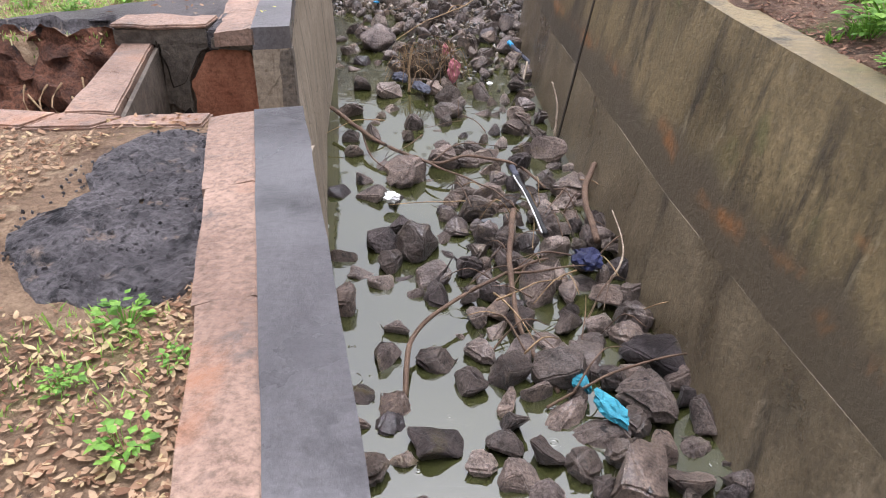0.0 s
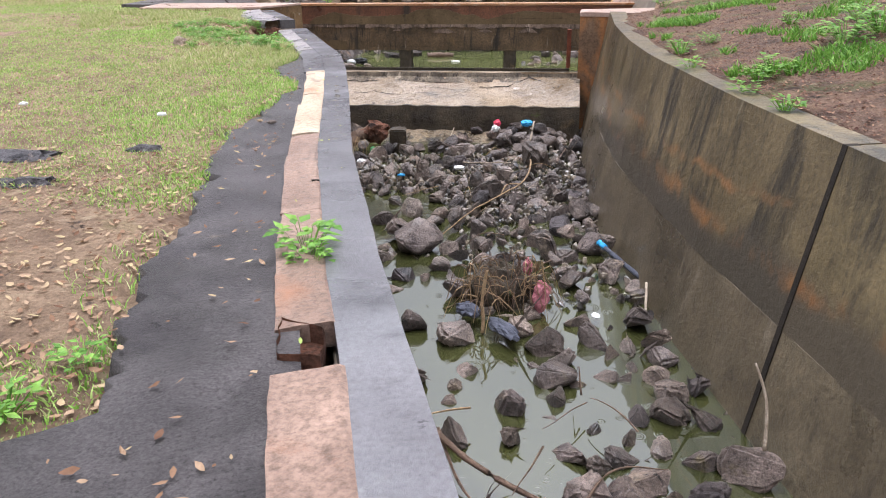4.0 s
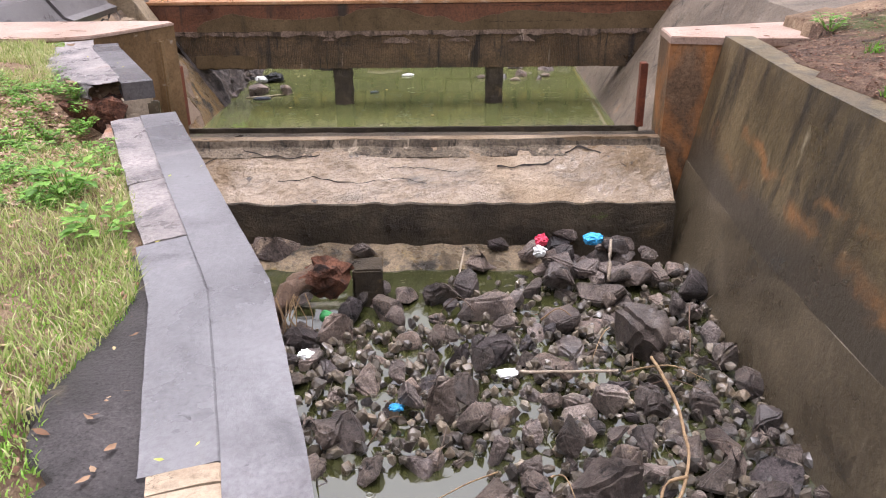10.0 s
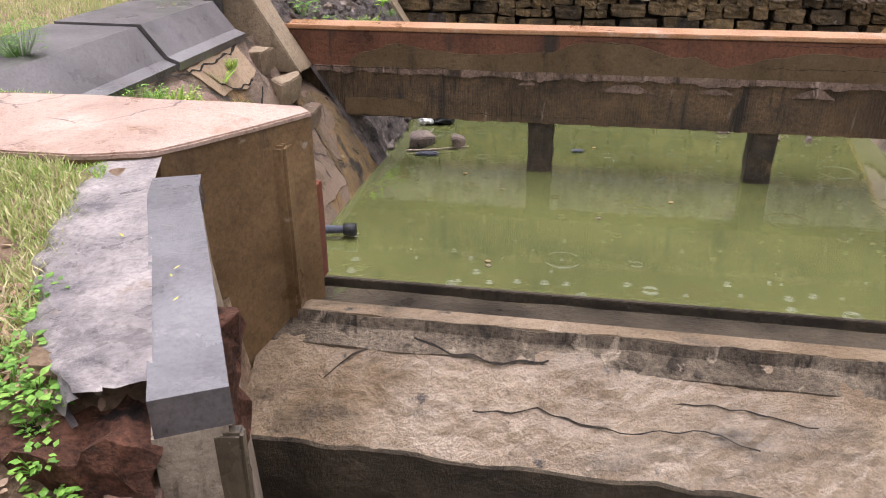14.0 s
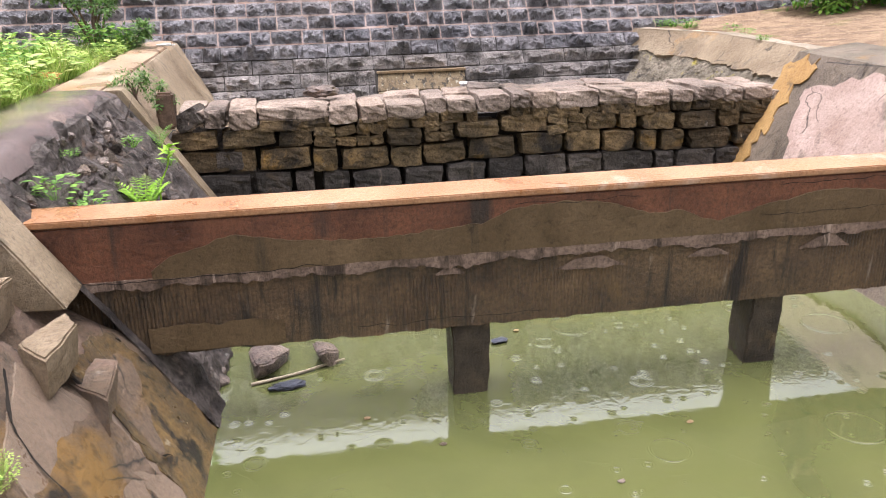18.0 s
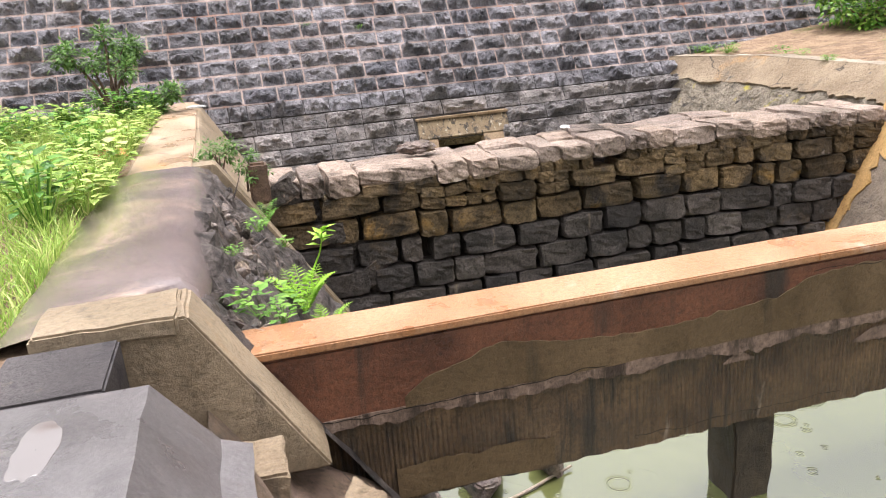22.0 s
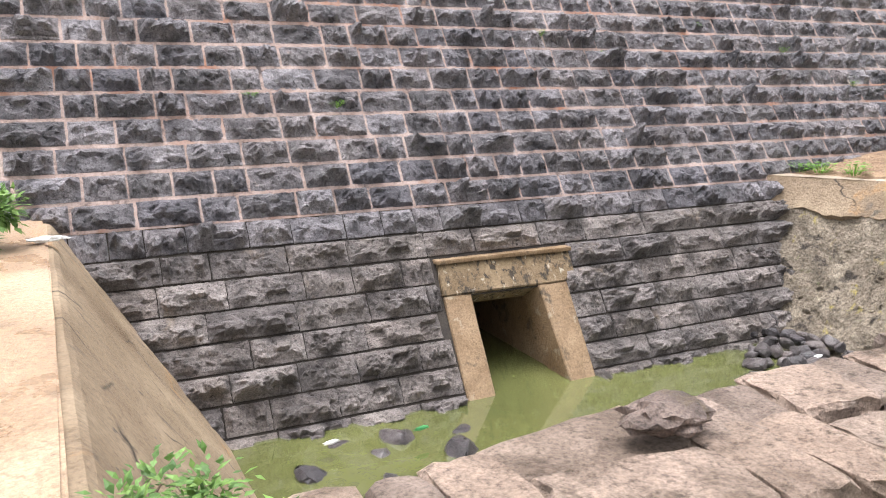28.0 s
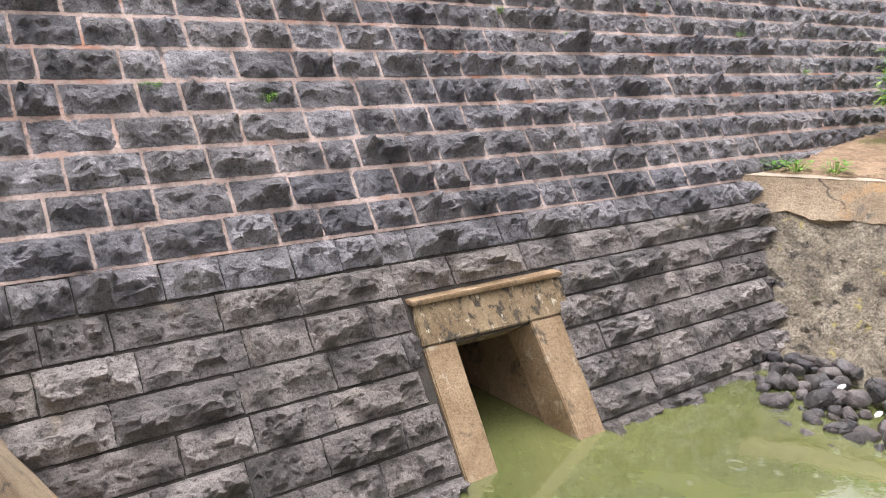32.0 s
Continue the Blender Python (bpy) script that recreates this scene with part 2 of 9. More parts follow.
M["left_face"] = surf("tan_render", (0.22, 0.175, 0.125), (0.40, 0.33, 0.25), 1.5, 34, (0.45, 0.75), 0.5, 45,
                      [((0.085, 0.068, 0.05), 2.2, 0.56, 0.68, DRIP), ((0.34, 0.19, 0.10), 2.4, 0.66, 0.74, ONE)], cracks=1.2)
M["rust_concrete"] = surf("rust_brown_concrete", (0.07, 0.027, 0.015), (0.19, 0.075, 0.038), 1.4, 30, (0.25, 0.6), 0.6, 40,
                          [((0.035, 0.024, 0.018), 1.3, 0.58, 0.70, DRIP), ((0.19, 0.085, 0.045), 2.4, 0.60, 0.7, ONE)], grain=0.3, spec=0.35)
M["orange_top"] = surf("orange_wet_top", (0.29, 0.13, 0.052), (0.41, 0.235, 0.13), 1.3, 50, (0.2, 0.5), 0.35, 60,
                       [((0.46, 0.34, 0.26), 1.8, 0.58, 0.70, ONE), ((0.22, 0.125, 0.065), 2.6, 0.62, 0.72, ONE)], spec=0.4)
M["pink_top"] = surf("pale_pink_top", (0.32, 0.205, 0.15), (0.46, 0.335, 0.27), 1.8, 60, (0.22, 0.5), 0.4, 60,
                     [((0.28, 0.165, 0.10), 2.4, 0.60, 0.70, ONE), ((0.22, 0.18, 0.16), 5.0, 0.64, 0.69, ONE)], cracks=0.8, spec=0.4)
M["apron"] = surf("sand_concrete", (0.2, 0.136, 0.076), (0.42, 0.315, 0.21), 1.3, 36, (0.25, 0.6), 0.8, 34,
                  [((0.09, 0.068, 0.045), 1.4, 0.55, 0.70, (0.7, 2, 2)), ((0.5, 0.42, 0.34), 2.0, 0.64, 0.74, ONE), ((0.06, 0.047, 0.035), 4.0, 0.62, 0.69, ONE)], bump_dist=0.035, grain=0.16, pit=0.78, wet=0.35)
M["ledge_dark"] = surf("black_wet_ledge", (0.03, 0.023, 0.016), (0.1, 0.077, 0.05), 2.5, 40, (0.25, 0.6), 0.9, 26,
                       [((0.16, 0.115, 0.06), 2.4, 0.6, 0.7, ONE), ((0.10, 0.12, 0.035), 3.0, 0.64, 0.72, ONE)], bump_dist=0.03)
M["slope"] = surf("bank_concrete", (0.11, 0.074, 0.046), (0.28, 0.195, 0.132), 1.2, 30, (0.25, 0.55), 0.8, 24,
                  [((0.3, 0.2, 0.155), 0.9, 0.54, 0.68, ONE), ((0.28, 0.155, 0.04), 1.0, 0.54, 0.68, ONE), ((0.035, 0.026, 0.019), 2.6, 0.56, 0.66, ONE), ((0.38, 0.32, 0.25), 3.0, 0.65, 0.70, ONE)], cracks=0.7, bump_dist=0.045, spec=0.45, grain=0.35, pit=0.5, wet=0.25)
M["slope_smooth"] = surf("smooth_bank", (0.175, 0.123, 0.074), (0.36, 0.28, 0.19), 1.1, 38, (0.4, 0.7), 0.5, 36,
                         [((0.11, 0.09, 0.07), 1.3, 0.58, 0.7, DRIP), ((0.40, 0.22, 0.08), 1.0, 0.62, 0.74, ONE), ((0.12, 0.10, 0.085), 5.0, 0.64, 0.69, ONE)], cracks=0.45, bump_dist=0.02)
M["slope_grey"] = surf("grey_brown_bank", (0.11, 0.084, 0.06), (0.235, 0.185, 0.138), 1.1, 38, (0.3, 0.6), 0.5, 36,
                       [((0.06, 0.048, 0.037), 1.3, 0.56, 0.7, DRIP), ((0.3, 0.17, 0.06), 1.0, 0.62, 0.74, ONE), ((0.07, 0.058, 0.05), 5.0, 0.64, 0.69, ONE)], cracks=0.45, bump_dist=0.02, wet=0.3)
M["rubble"] = surf("dark_rubble", (0.04, 0.033, 0.03), (0.20, 0.165, 0.145), 4.0, 20, (0.3, 0.7), 1.0, 16,
                  [((0.28, 0.17, 0.10), 1.6, 0.60, 0.72, ONE), ((0.36, 0.31, 0.27), 6.0, 0.61, 0.69, ONE)], bump_dist=0.08, grain=0.5)
M["asphalt"] = surf("wet_asphalt", (0.045, 0.04, 0.04), (0.105, 0.093, 0.091), 2.0, 90, (0.25, 0.6), 0.9, 90,
                    [((0.24, 0.19, 0.135), 1.5, 0.61, 0.72, ONE), ((0.04, 0.036, 0.038), 3.0, 0.60, 0.68, ONE)], grain=0.5, spec=0.2)
M["slab_path"] = surf("purple_wet_slab", (0.13, 0.097, 0.088), (0.2, 0.155, 0.143), 0.9, 60, (0.08, 0.3), 0.1, 60,
                      [((0.40, 0.29, 0.22), 0.8, 0.54, 0.68, ONE), ((0.16, 0.12, 0.108), 1.3, 0.56, 0.7, ONE)], bump_dist=0.01, spec=0.55, grain=0.14, pit=0.85, wet=0.9)
# pale 8.0 flecks stand for highlights, dark 15.0 specks for crag shade
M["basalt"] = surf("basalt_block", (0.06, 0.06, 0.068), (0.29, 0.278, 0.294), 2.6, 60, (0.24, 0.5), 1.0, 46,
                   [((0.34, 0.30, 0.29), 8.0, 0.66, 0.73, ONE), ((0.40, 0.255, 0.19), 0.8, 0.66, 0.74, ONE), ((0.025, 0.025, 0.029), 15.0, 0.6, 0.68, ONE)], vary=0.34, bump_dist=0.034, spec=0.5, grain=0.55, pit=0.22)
# here too the dark 15.0 specks are painted crag shade
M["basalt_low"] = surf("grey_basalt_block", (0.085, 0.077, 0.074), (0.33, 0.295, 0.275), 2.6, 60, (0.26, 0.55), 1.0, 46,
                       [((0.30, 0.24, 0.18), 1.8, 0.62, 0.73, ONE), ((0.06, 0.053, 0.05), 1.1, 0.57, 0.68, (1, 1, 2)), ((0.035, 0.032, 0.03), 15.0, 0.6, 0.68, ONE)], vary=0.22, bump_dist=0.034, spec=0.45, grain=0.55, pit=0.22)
M["mortar"] = surf("pale_pink_mortar", (0.28, 0.20, 0.168), (0.48, 0.38, 0.335), 2.6, 40, (0.6, 0.85), 0.6, 50,
                   [((0.36, 0.18, 0.115), 0.9, 0.54, 0.66, ONE), ((0.11, 0.09, 0.085), 2.2, 0.57, 0.66, ONE)])
# lower joints: the near-black includes the shade of the grooves
M["mortar_low"] = surf("dark_joint", (0.022, 0.019, 0.017), (0.07, 0.06, 0.05), 2.0, 60, (0.6, 0.85), 0.4, 80)
M["lintel"] = surf("ochre_concrete", (0.18, 0.115, 0.06), (0.33, 0.235, 0.145), 2.2, 40, (0.4, 0.7), 0.6, 50,
                   [((0.10, 0.075, 0.05), 3.2, 0.57, 0.66, ONE), ((0.38, 0.32, 0.23), 4.0, 0.6, 0.68, ONE)])
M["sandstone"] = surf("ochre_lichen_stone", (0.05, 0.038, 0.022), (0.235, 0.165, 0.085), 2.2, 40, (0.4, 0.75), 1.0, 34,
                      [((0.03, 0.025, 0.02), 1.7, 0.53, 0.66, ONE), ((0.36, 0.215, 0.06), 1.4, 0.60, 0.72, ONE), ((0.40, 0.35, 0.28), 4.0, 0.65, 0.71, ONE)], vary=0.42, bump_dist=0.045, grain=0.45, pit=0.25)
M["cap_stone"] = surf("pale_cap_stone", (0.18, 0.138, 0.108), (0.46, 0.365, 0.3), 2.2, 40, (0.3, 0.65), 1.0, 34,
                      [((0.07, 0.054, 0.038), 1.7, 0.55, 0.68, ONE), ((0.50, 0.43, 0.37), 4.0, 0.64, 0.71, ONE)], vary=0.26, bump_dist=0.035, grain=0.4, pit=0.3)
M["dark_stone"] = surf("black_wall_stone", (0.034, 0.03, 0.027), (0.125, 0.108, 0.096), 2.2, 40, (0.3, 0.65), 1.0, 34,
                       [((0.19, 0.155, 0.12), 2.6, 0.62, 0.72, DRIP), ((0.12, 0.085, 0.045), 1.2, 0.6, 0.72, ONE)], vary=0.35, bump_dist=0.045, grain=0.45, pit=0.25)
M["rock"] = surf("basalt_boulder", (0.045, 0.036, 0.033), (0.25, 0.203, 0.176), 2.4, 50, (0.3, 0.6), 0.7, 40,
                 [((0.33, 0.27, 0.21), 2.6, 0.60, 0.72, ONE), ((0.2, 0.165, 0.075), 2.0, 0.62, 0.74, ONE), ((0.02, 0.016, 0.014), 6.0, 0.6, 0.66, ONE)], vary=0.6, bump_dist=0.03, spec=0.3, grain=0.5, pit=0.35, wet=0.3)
M["rock_black"] = surf("black_wet_boulder", (0.025, 0.022, 0.024), (0.105, 0.092, 0.09), 2.4, 50, (0.2, 0.5), 0.6, 40,
                       [((0.2, 0.16, 0.12), 2.2, 0.64, 0.74, ONE)], vary=0.5, bump_dist=0.02, spec=0.45, grain=0.4, pit=0.45, wet=0.5)
M["gravel"] = surf("small_rubble", (0.03, 0.026, 0.02), (0.17, 0.14, 0.1), 5.0, 40, (0.2, 0.5), 0.9, 40, island=0.65, bump_dist=0.01, spec=0.5, wet=0.8)
M["soil"] = surf("leafy_soil", (0.17, 0.105, 0.065), (0.42, 0.29, 0.185), 3.0, 50, (0.65, 0.95), 1.0, 40,
                 [((0.16, 0.16, 0.045), 0.9, 0.58, 0.70, ONE), ((0.46, 0.34, 0.22), 6, 0.58, 0.68, ONE), ((0.10, 0.07, 0.05), 7, 0.6, 0.68, ONE)], bump_dist=0.04)
M["bank_soil"] = surf("dark_leafy_soil", (0.09, 0.052, 0.035), (0.24, 0.15, 0.1), 3.0, 50, (0.6, 0.95), 1.0, 40,
                      [((0.09, 0.11, 0.03), 1.0, 0.56, 0.68, ONE), ((0.34, 0.23, 0.15), 6, 0.6, 0.68, ONE), ((0.05, 0.032, 0.022), 5, 0.56, 0.66, ONE)], bump_dist=0.04)
M["red_earth"] = surf("red_earth", (0.05, 0.024, 0.017), (0.22, 0.095, 0.055), 5, 40, (0.6, 0.9), 1.0, 30, [((0.03, 0.02, 0.016), 6, 0.55, 0.63, ONE)], bump_dist=0.04, grain=0.5)
M["rust_metal"] = surf("rusty_steel", (0.10, 0.03, 0.018), (0.22, 0.07, 0.035), 6, 60, (0.6, 0.85), 0.5, 90)
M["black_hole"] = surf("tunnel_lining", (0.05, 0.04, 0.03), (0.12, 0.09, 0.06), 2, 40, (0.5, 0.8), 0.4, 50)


def water(name, col, deep, rip, strength, ior=1.33, rain=0.0):
    """Murky water: a fine ripple, and rings where raindrops fell."""
    mt = bpy.data.materials.new(name)
    mt.use_nodes = True
    nt = mt.node_tree
    p = nt.nodes["Principled BSDF"]
    f = noise_node(nt, 0.7, 4, 0.55, ONE, 0.6)
    nt.links.new(ramp_node(nt, f, [(0.35, col), (0.65, deep)]), p.inputs["Base Color"])
    p.inputs["Roughness"].default_value = 0.03
    p.inputs["IOR"].default_value = ior
    b = nt.nodes.new("ShaderNodeBump")
    b.inputs["Strength"].default_value = strength
    b.inputs["Distance"].default_value = 0.02
    nt.links.new(noise_node(nt, rip, 3, 0.5, (1, 1, 1), 0.8), b.inputs["Height"])
    normal = b.outputs[0]
    for scale, size in ((0.8, 0.26), (1.7, 0.1), (4.0, 0.03)) if rain else ():
        vo = nt.nodes.new("ShaderNodeTexVoronoi")
        vo.voronoi_dimensions = "2D"
        vo.inputs["Scale"].default_value = scale
        nt.links.new(nt.nodes.new("ShaderNodeNewGeometry").outputs["Position"], vo.inputs["Vector"])
        pick = nt.nodes.new("ShaderNodeSeparateColor")
        nt.links.new(vo.outputs["Color"], pick.inputs[0])
        ring = nt.nodes.new("ShaderNodeMath")
        ring.operation = "MULTIPLY_ADD"
        ring.inputs[1].default_value = -size * scale
        nt.links.new(pick.outputs[0], ring.inputs[0])
        nt.links.new(vo.outputs["Distance"], ring.inputs[2])
        wide = nt.nodes.new("ShaderNodeMath")
        wide.operation = "ABSOLUTE"
        nt.links.new(ring.outputs[0], wide.inputs[0])
        wave = ramp_node(nt, wide.outputs[0], [(0.0, (1, 1, 1)), (0.011 * scale, (0, 0, 0)), (0.022 * scale, (0.5, 0.5, 0.5)), (0.035 * scale, (0.1, 0.1, 0.1)), (0.05 * scale, (0.1, 0.1, 0.1))])
        some = ramp_node(nt, pick.outputs[1], [(0.62, (0, 0, 0)), (0.64, (1, 1, 1))])
        amp = nt.nodes.new("ShaderNodeMath")
        amp.operation = "MULTIPLY"
        nt.links.new(wave, amp.inputs[0])
        nt.links.new(some, amp.inputs[1])
        rb = nt.nodes.new("ShaderNodeBump")
        rb.inputs["Strength"].default_value = rain
        rb.inputs["Distance"].default_value = 0.006
        nt.links.new(amp.outputs[0], rb.inputs["Height"])
        nt.links.new(normal, rb.inputs["Normal"])
        normal = rb.outputs[0]
    nt.links.new(normal, p.inputs["Normal"])
    return mt


M["pool"] = water("green_pool_water", (0.104, 0.112, 0.038), (0.078, 0.086, 0.03), 9.0, 0.045, 2.2, 0.35)
M["stream"] = water("murky_stream_water", (0.043, 0.045, 0.014), (0.028, 0.03, 0.01), 5.0, 0.06, 2.25, 0.3)


M["puddle"] = water("puddle_water", (0.1, 0.085, 0.075), (0.13, 0.11, 0.1), 6.0, 0.03, 2.0)


def leafy(name, cols, rough=0.45, vary=0.35):
    """Leaf surface: each leaf takes its own tint between the given colours."""
    mt = bpy.data.materials.new(name)
    mt.use_nodes = True
    nt = mt.node_tree
    p = nt.nodes["Principled BSDF"]
    r = nt.nodes.new("ShaderNodeNewGeometry").outputs["Random Per Island"]
    n = len(cols)
    col = ramp_node(nt, r, [(i / max(1, n - 1), c) for i, c in enumerate(cols)])
    grain = ramp_node(nt, noise_node(nt, 30, 4, 0.6), [(0.3, (0.75, 0.75, 0.75)), (0.7, (1.2, 1.2, 1.2))])
    mul = nt.nodes.new("ShaderNodeMix")
    mul.data_type, mul.blend_type = "RGBA", "MULTIPLY"
    mul.inputs[0].default_value = 1.0
    nt.links.new(col, mul.inputs[6])
    nt.links.new(grain, mul.inputs[7])
    nt.links.new(mul.outputs[2], p.inputs["Base Color"])
    p.inputs["Roughness"].default_value = rough
    p.inputs["Specular IOR Level"].default_value = 0.25
    tr = nt.nodes.new("ShaderNodeBsdfTranslucent")
    nt.links.new(mul.outputs[2], tr.inputs["Color"])
    mx = nt.nodes.new("ShaderNodeMixShader")
    mx.inputs[0].default_value = 0.3
    out = nt.nodes["Material Output"]
    nt.links.new(p.outputs[0], mx.inputs[1])
    nt.links.new(tr.outputs[0], mx.inputs[2])
    nt.links.new(mx.outputs[0], out.inputs["Surface"])
    return mt


M["grass"] = leafy("lawn_grass", [(0.14, 0.27, 0.04), (0.25, 0.45, 0.07), (0.35, 0.56, 0.11), (0.45, 0.6, 0.17), (0.64, 0.6, 0.34)])
M["tall_grass"] = leafy("tall_grass", [(0.17, 0.28, 0.05), (0.29, 0.44, 0.08), (0.41, 0.55, 0.12), (0.52, 0.53, 0.2)])
M["dry_grass"] = leafy("dry_grass", [(0.22, 0.32, 0.07), (0.38, 0.44, 0.14), (0.54, 0.52, 0.25), (0.64, 0.55, 0.36)])
M["weed"] = leafy("weed_leaves", [(0.08, 0.19, 0.025), (0.15, 0.31, 0.045), (0.25, 0.43, 0.075)])
M["fern"] = leafy("fern_leaves", [(0.22, 0.42, 0.03), (0.34, 0.56, 0.06)])
M["bush"] = leafy("bush_leaves", [(0.07, 0.14, 0.04), (0.13, 0.24, 0.065), (0.21, 0.34, 0.09)])
M["bush_bright"] = leafy("glossy_bush_leaves", [(0.06, 0.17, 0.025), (0.14, 0.30, 0.04), (0.34, 0.50, 0.09)], 0.35)
M["litter"] = leafy("dead_leaves", [(0.16, 0.08, 0.045), (0.27, 0.15, 0.085), (0.36, 0.23, 0.14), (0.46, 0.32, 0.20), (0.5, 0.4, 0.2)], 0.7)
M["twig"] = surf("wet_bark", (0.08, 0.05, 0.035), (0.19, 0.125, 0.085), 8, 60, (0.4, 0.7), 0.7, 90)
M["straw"] = surf("pale_straw", (0.17, 0.105, 0.055), (0.36, 0.25, 0.14), 8, 60, (0.5, 0.8), 0.3, 90)
M["pale_wood"] = surf("bleached_wood", (0.26, 0.2, 0.145), (0.46, 0.38, 0.29), 8, 60, (0.4, 0.7), 0.4, 90)
M["teal"] = surf("teal_plastic", (0.02, 0.16, 0.22), (0.06, 0.32, 0.40), 6, 40, (0.25, 0.5), 0.4, 40)
M["blue"] = surf("blue_plastic", (0.02, 0.22, 0.48), (0.06, 0.38, 0.65), 6, 40, (0.25, 0.5), 0.4, 40)
M["navy"] = surf("navy_plastic", (0.01, 0.012, 0.035), (0.025, 0.03, 0.08), 6, 40, (0.2, 0.45), 0.4, 40)
M["red"] = surf("red_cloth", (0.55, 0.03, 0.07), (0.75, 0.1, 0.16), 8, 40, (0.4, 0.7), 0.4, 40)
M["pink_cloth"] = surf("dirty_pink_cloth", (0.40, 0.12, 0.15), (0.62, 0.27, 0.3), 8, 40, (0.5, 0.8), 0.5, 40)
M["dark_cloth"] = surf("grey_blue_cloth", (0.035, 0.037, 0.05), (0.09, 0.095, 0.12), 8, 60, (0.5, 0.8), 0.5, 60)
M["white_plastic"] = surf("white_plastic", (0.6, 0.6, 0.58), (0.78, 0.78, 0.76), 6, 40, (0.3, 0.5), 0.2, 40)
M["black_plastic"] = surf("black_plastic", (0.012, 0.012, 0.013), (0.03, 0.03, 0.03), 6, 40, (0.3, 0.5), 0.2, 40)
M["green_plastic"] = surf("green_plastic", (0.02, 0.14, 0.04), (0.05, 0.25, 0.08), 6, 40, (0.25, 0.5), 0.2, 40)
M["orange_rag"] = surf("orange_rag", (0.5, 0.16, 0.06), (0.7, 0.3, 0.14), 8, 40, (0.5, 0.8), 0.4, 40)
M["tar"] = surf("broken_tar", (0.045, 0.04, 0.043), (0.14, 0.125, 0.128), 5, 40, (0.2, 0.55), 1.0, 40, [((0.28, 0.21, 0.16), 7, 0.6, 0.68, ONE), ((0.02, 0.018, 0.02), 9, 0.56, 0.62, ONE)], bump_dist=0.03, grain=0.6, spec=0.4)
M["brick_red"] = surf("red_stone_patch", (0.24, 0.09, 0.05), (0.38, 0.17, 0.10), 3, 50, (0.45, 0.7), 0.5, 50, [((0.15, 0.12, 0.1), 3, 0.62, 0.7, ONE)])
M["flake"] = surf("flaking_plaster", (0.11, 0.075, 0.056), (0.25, 0.175, 0.135), 2.4, 30, (0.4, 0.75), 0.7, 40, [((0.05, 0.035, 0.026), 2.0, 0.5, 0.62, (2.5, 2.5, 0.6)), ((0.36, 0.27, 0.215), 3.0, 0.62, 0.7, (2.5, 2.5, 0.6))], grain=0.4)

M["beam_low"] = surf("ribbed_dark_concrete", (0.048, 0.028, 0.014), (0.155, 0.097, 0.05), 1.8, 26, (0.25, 0.6), 0.9, 34,
                     [((0.02, 0.014, 0.01), 1.2, 0.55, 0.68, ONE), ((0.28, 0.215, 0.16), 2.6, 0.63, 0.72, (2.2, 2.2, 0.5)), ((0.17, 0.1, 0.035), 1.0, 0.60, 0.74, ONE), ((0.022, 0.015, 0.01), 2.2, 0.54, 0.64, (3, 3, 0.25))], bump_dist=0.02, grain=0.4, spec=0.35, wet=0.3)
M["beam_dark"] = surf("olive_brown_render", (0.075, 0.049, 0.024), (0.145, 0.097, 0.052), 1.6, 34, (0.3, 0.6), 0.5, 40, [((0.04, 0.03, 0.02), 1.2, 0.60, 0.72, DRIP)], grain=0.15)
M["plate_grey"] = surf("grey_brown_render_plate", (0.13, 0.092, 0.062), (0.235, 0.172, 0.125), 1.2, 36, (0.2, 0.5), 0.3, 40, [((0.07, 0.05, 0.035), 1.6, 0.6, 0.72, ONE), ((0.24, 0.13, 0.04), 1.2, 0.60, 0.74, ONE)], spec=0.4, pit=0.75, wet=0.4)
M["ochre_pitted"] = surf("ochre_pitted_concrete", (0.1, 0.066, 0.03), (0.27, 0.165, 0.055), 1.8, 30, (0.2, 0.5), 0.9, 26, [((0.025, 0.019, 0.014), 3.0, 0.5, 0.6, ONE), ((0.4, 0.33, 0.22), 5.0, 0.64, 0.69, ONE)], bump_dist=0.04, spec=0.45, pit=0.4, grain=0.4, wet=0.35)
M["plate_tan"] = surf("tan_render_plate", (0.24, 0.165, 0.1), (0.37, 0.27, 0.18), 1.4, 36, (0.3, 0.6), 0.3, 40, [((0.15, 0.1, 0.065), 1.6, 0.6, 0.72, ONE)], pit=0.7)
M["plate_pink"] = surf("pink_brown_render", (0.21, 0.125, 0.095), (0.36, 0.245, 0.2), 2.0, 36, (0.3, 0.6), 0.8, 30, [((0.09, 0.06, 0.045), 3.0, 0.6, 0.68, ONE), ((0.3, 0.15, 0.08), 1.5, 0.6, 0.7, ONE)], bump_dist=0.025, pit=0.55, wet=0.25)
M["pale_edging"] = surf("cream_plaster", (0.36, 0.26, 0.17), (0.56, 0.46, 0.34), 2.4, 40, (0.35, 0.7), 0.6, 50,
                        [((0.20, 0.15, 0.12), 2.2, 0.58, 0.65, ONE), ((0.40, 0.225, 0.135), 1.2, 0.56, 0.66, ONE)], cracks=1.2)
M["mossy"] = surf("mossy_rubble", (0.12, 0.097, 0.07), (0.36, 0.305, 0.23), 3.0, 26, (0.45, 0.8), 1.0, 26,
                  [((0.05, 0.042, 0.034), 3.4, 0.57, 0.66, ONE), ((0.46, 0.38, 0.07), 2.4, 0.60, 0.70, ONE), ((0.13, 0.16, 0.04), 2.2, 0.64, 0.74, ONE)], bump_dist=0.06, grain=0.45)
M["ochre"] = surf("ochre_stain", (0.30, 0.165, 0.055), (0.46, 0.285, 0.115), 1.8, 40, (0.35, 0.65), 0.6, 50, [((0.17, 0.115, 0.065), 3, 0.56, 0.66, ONE)])
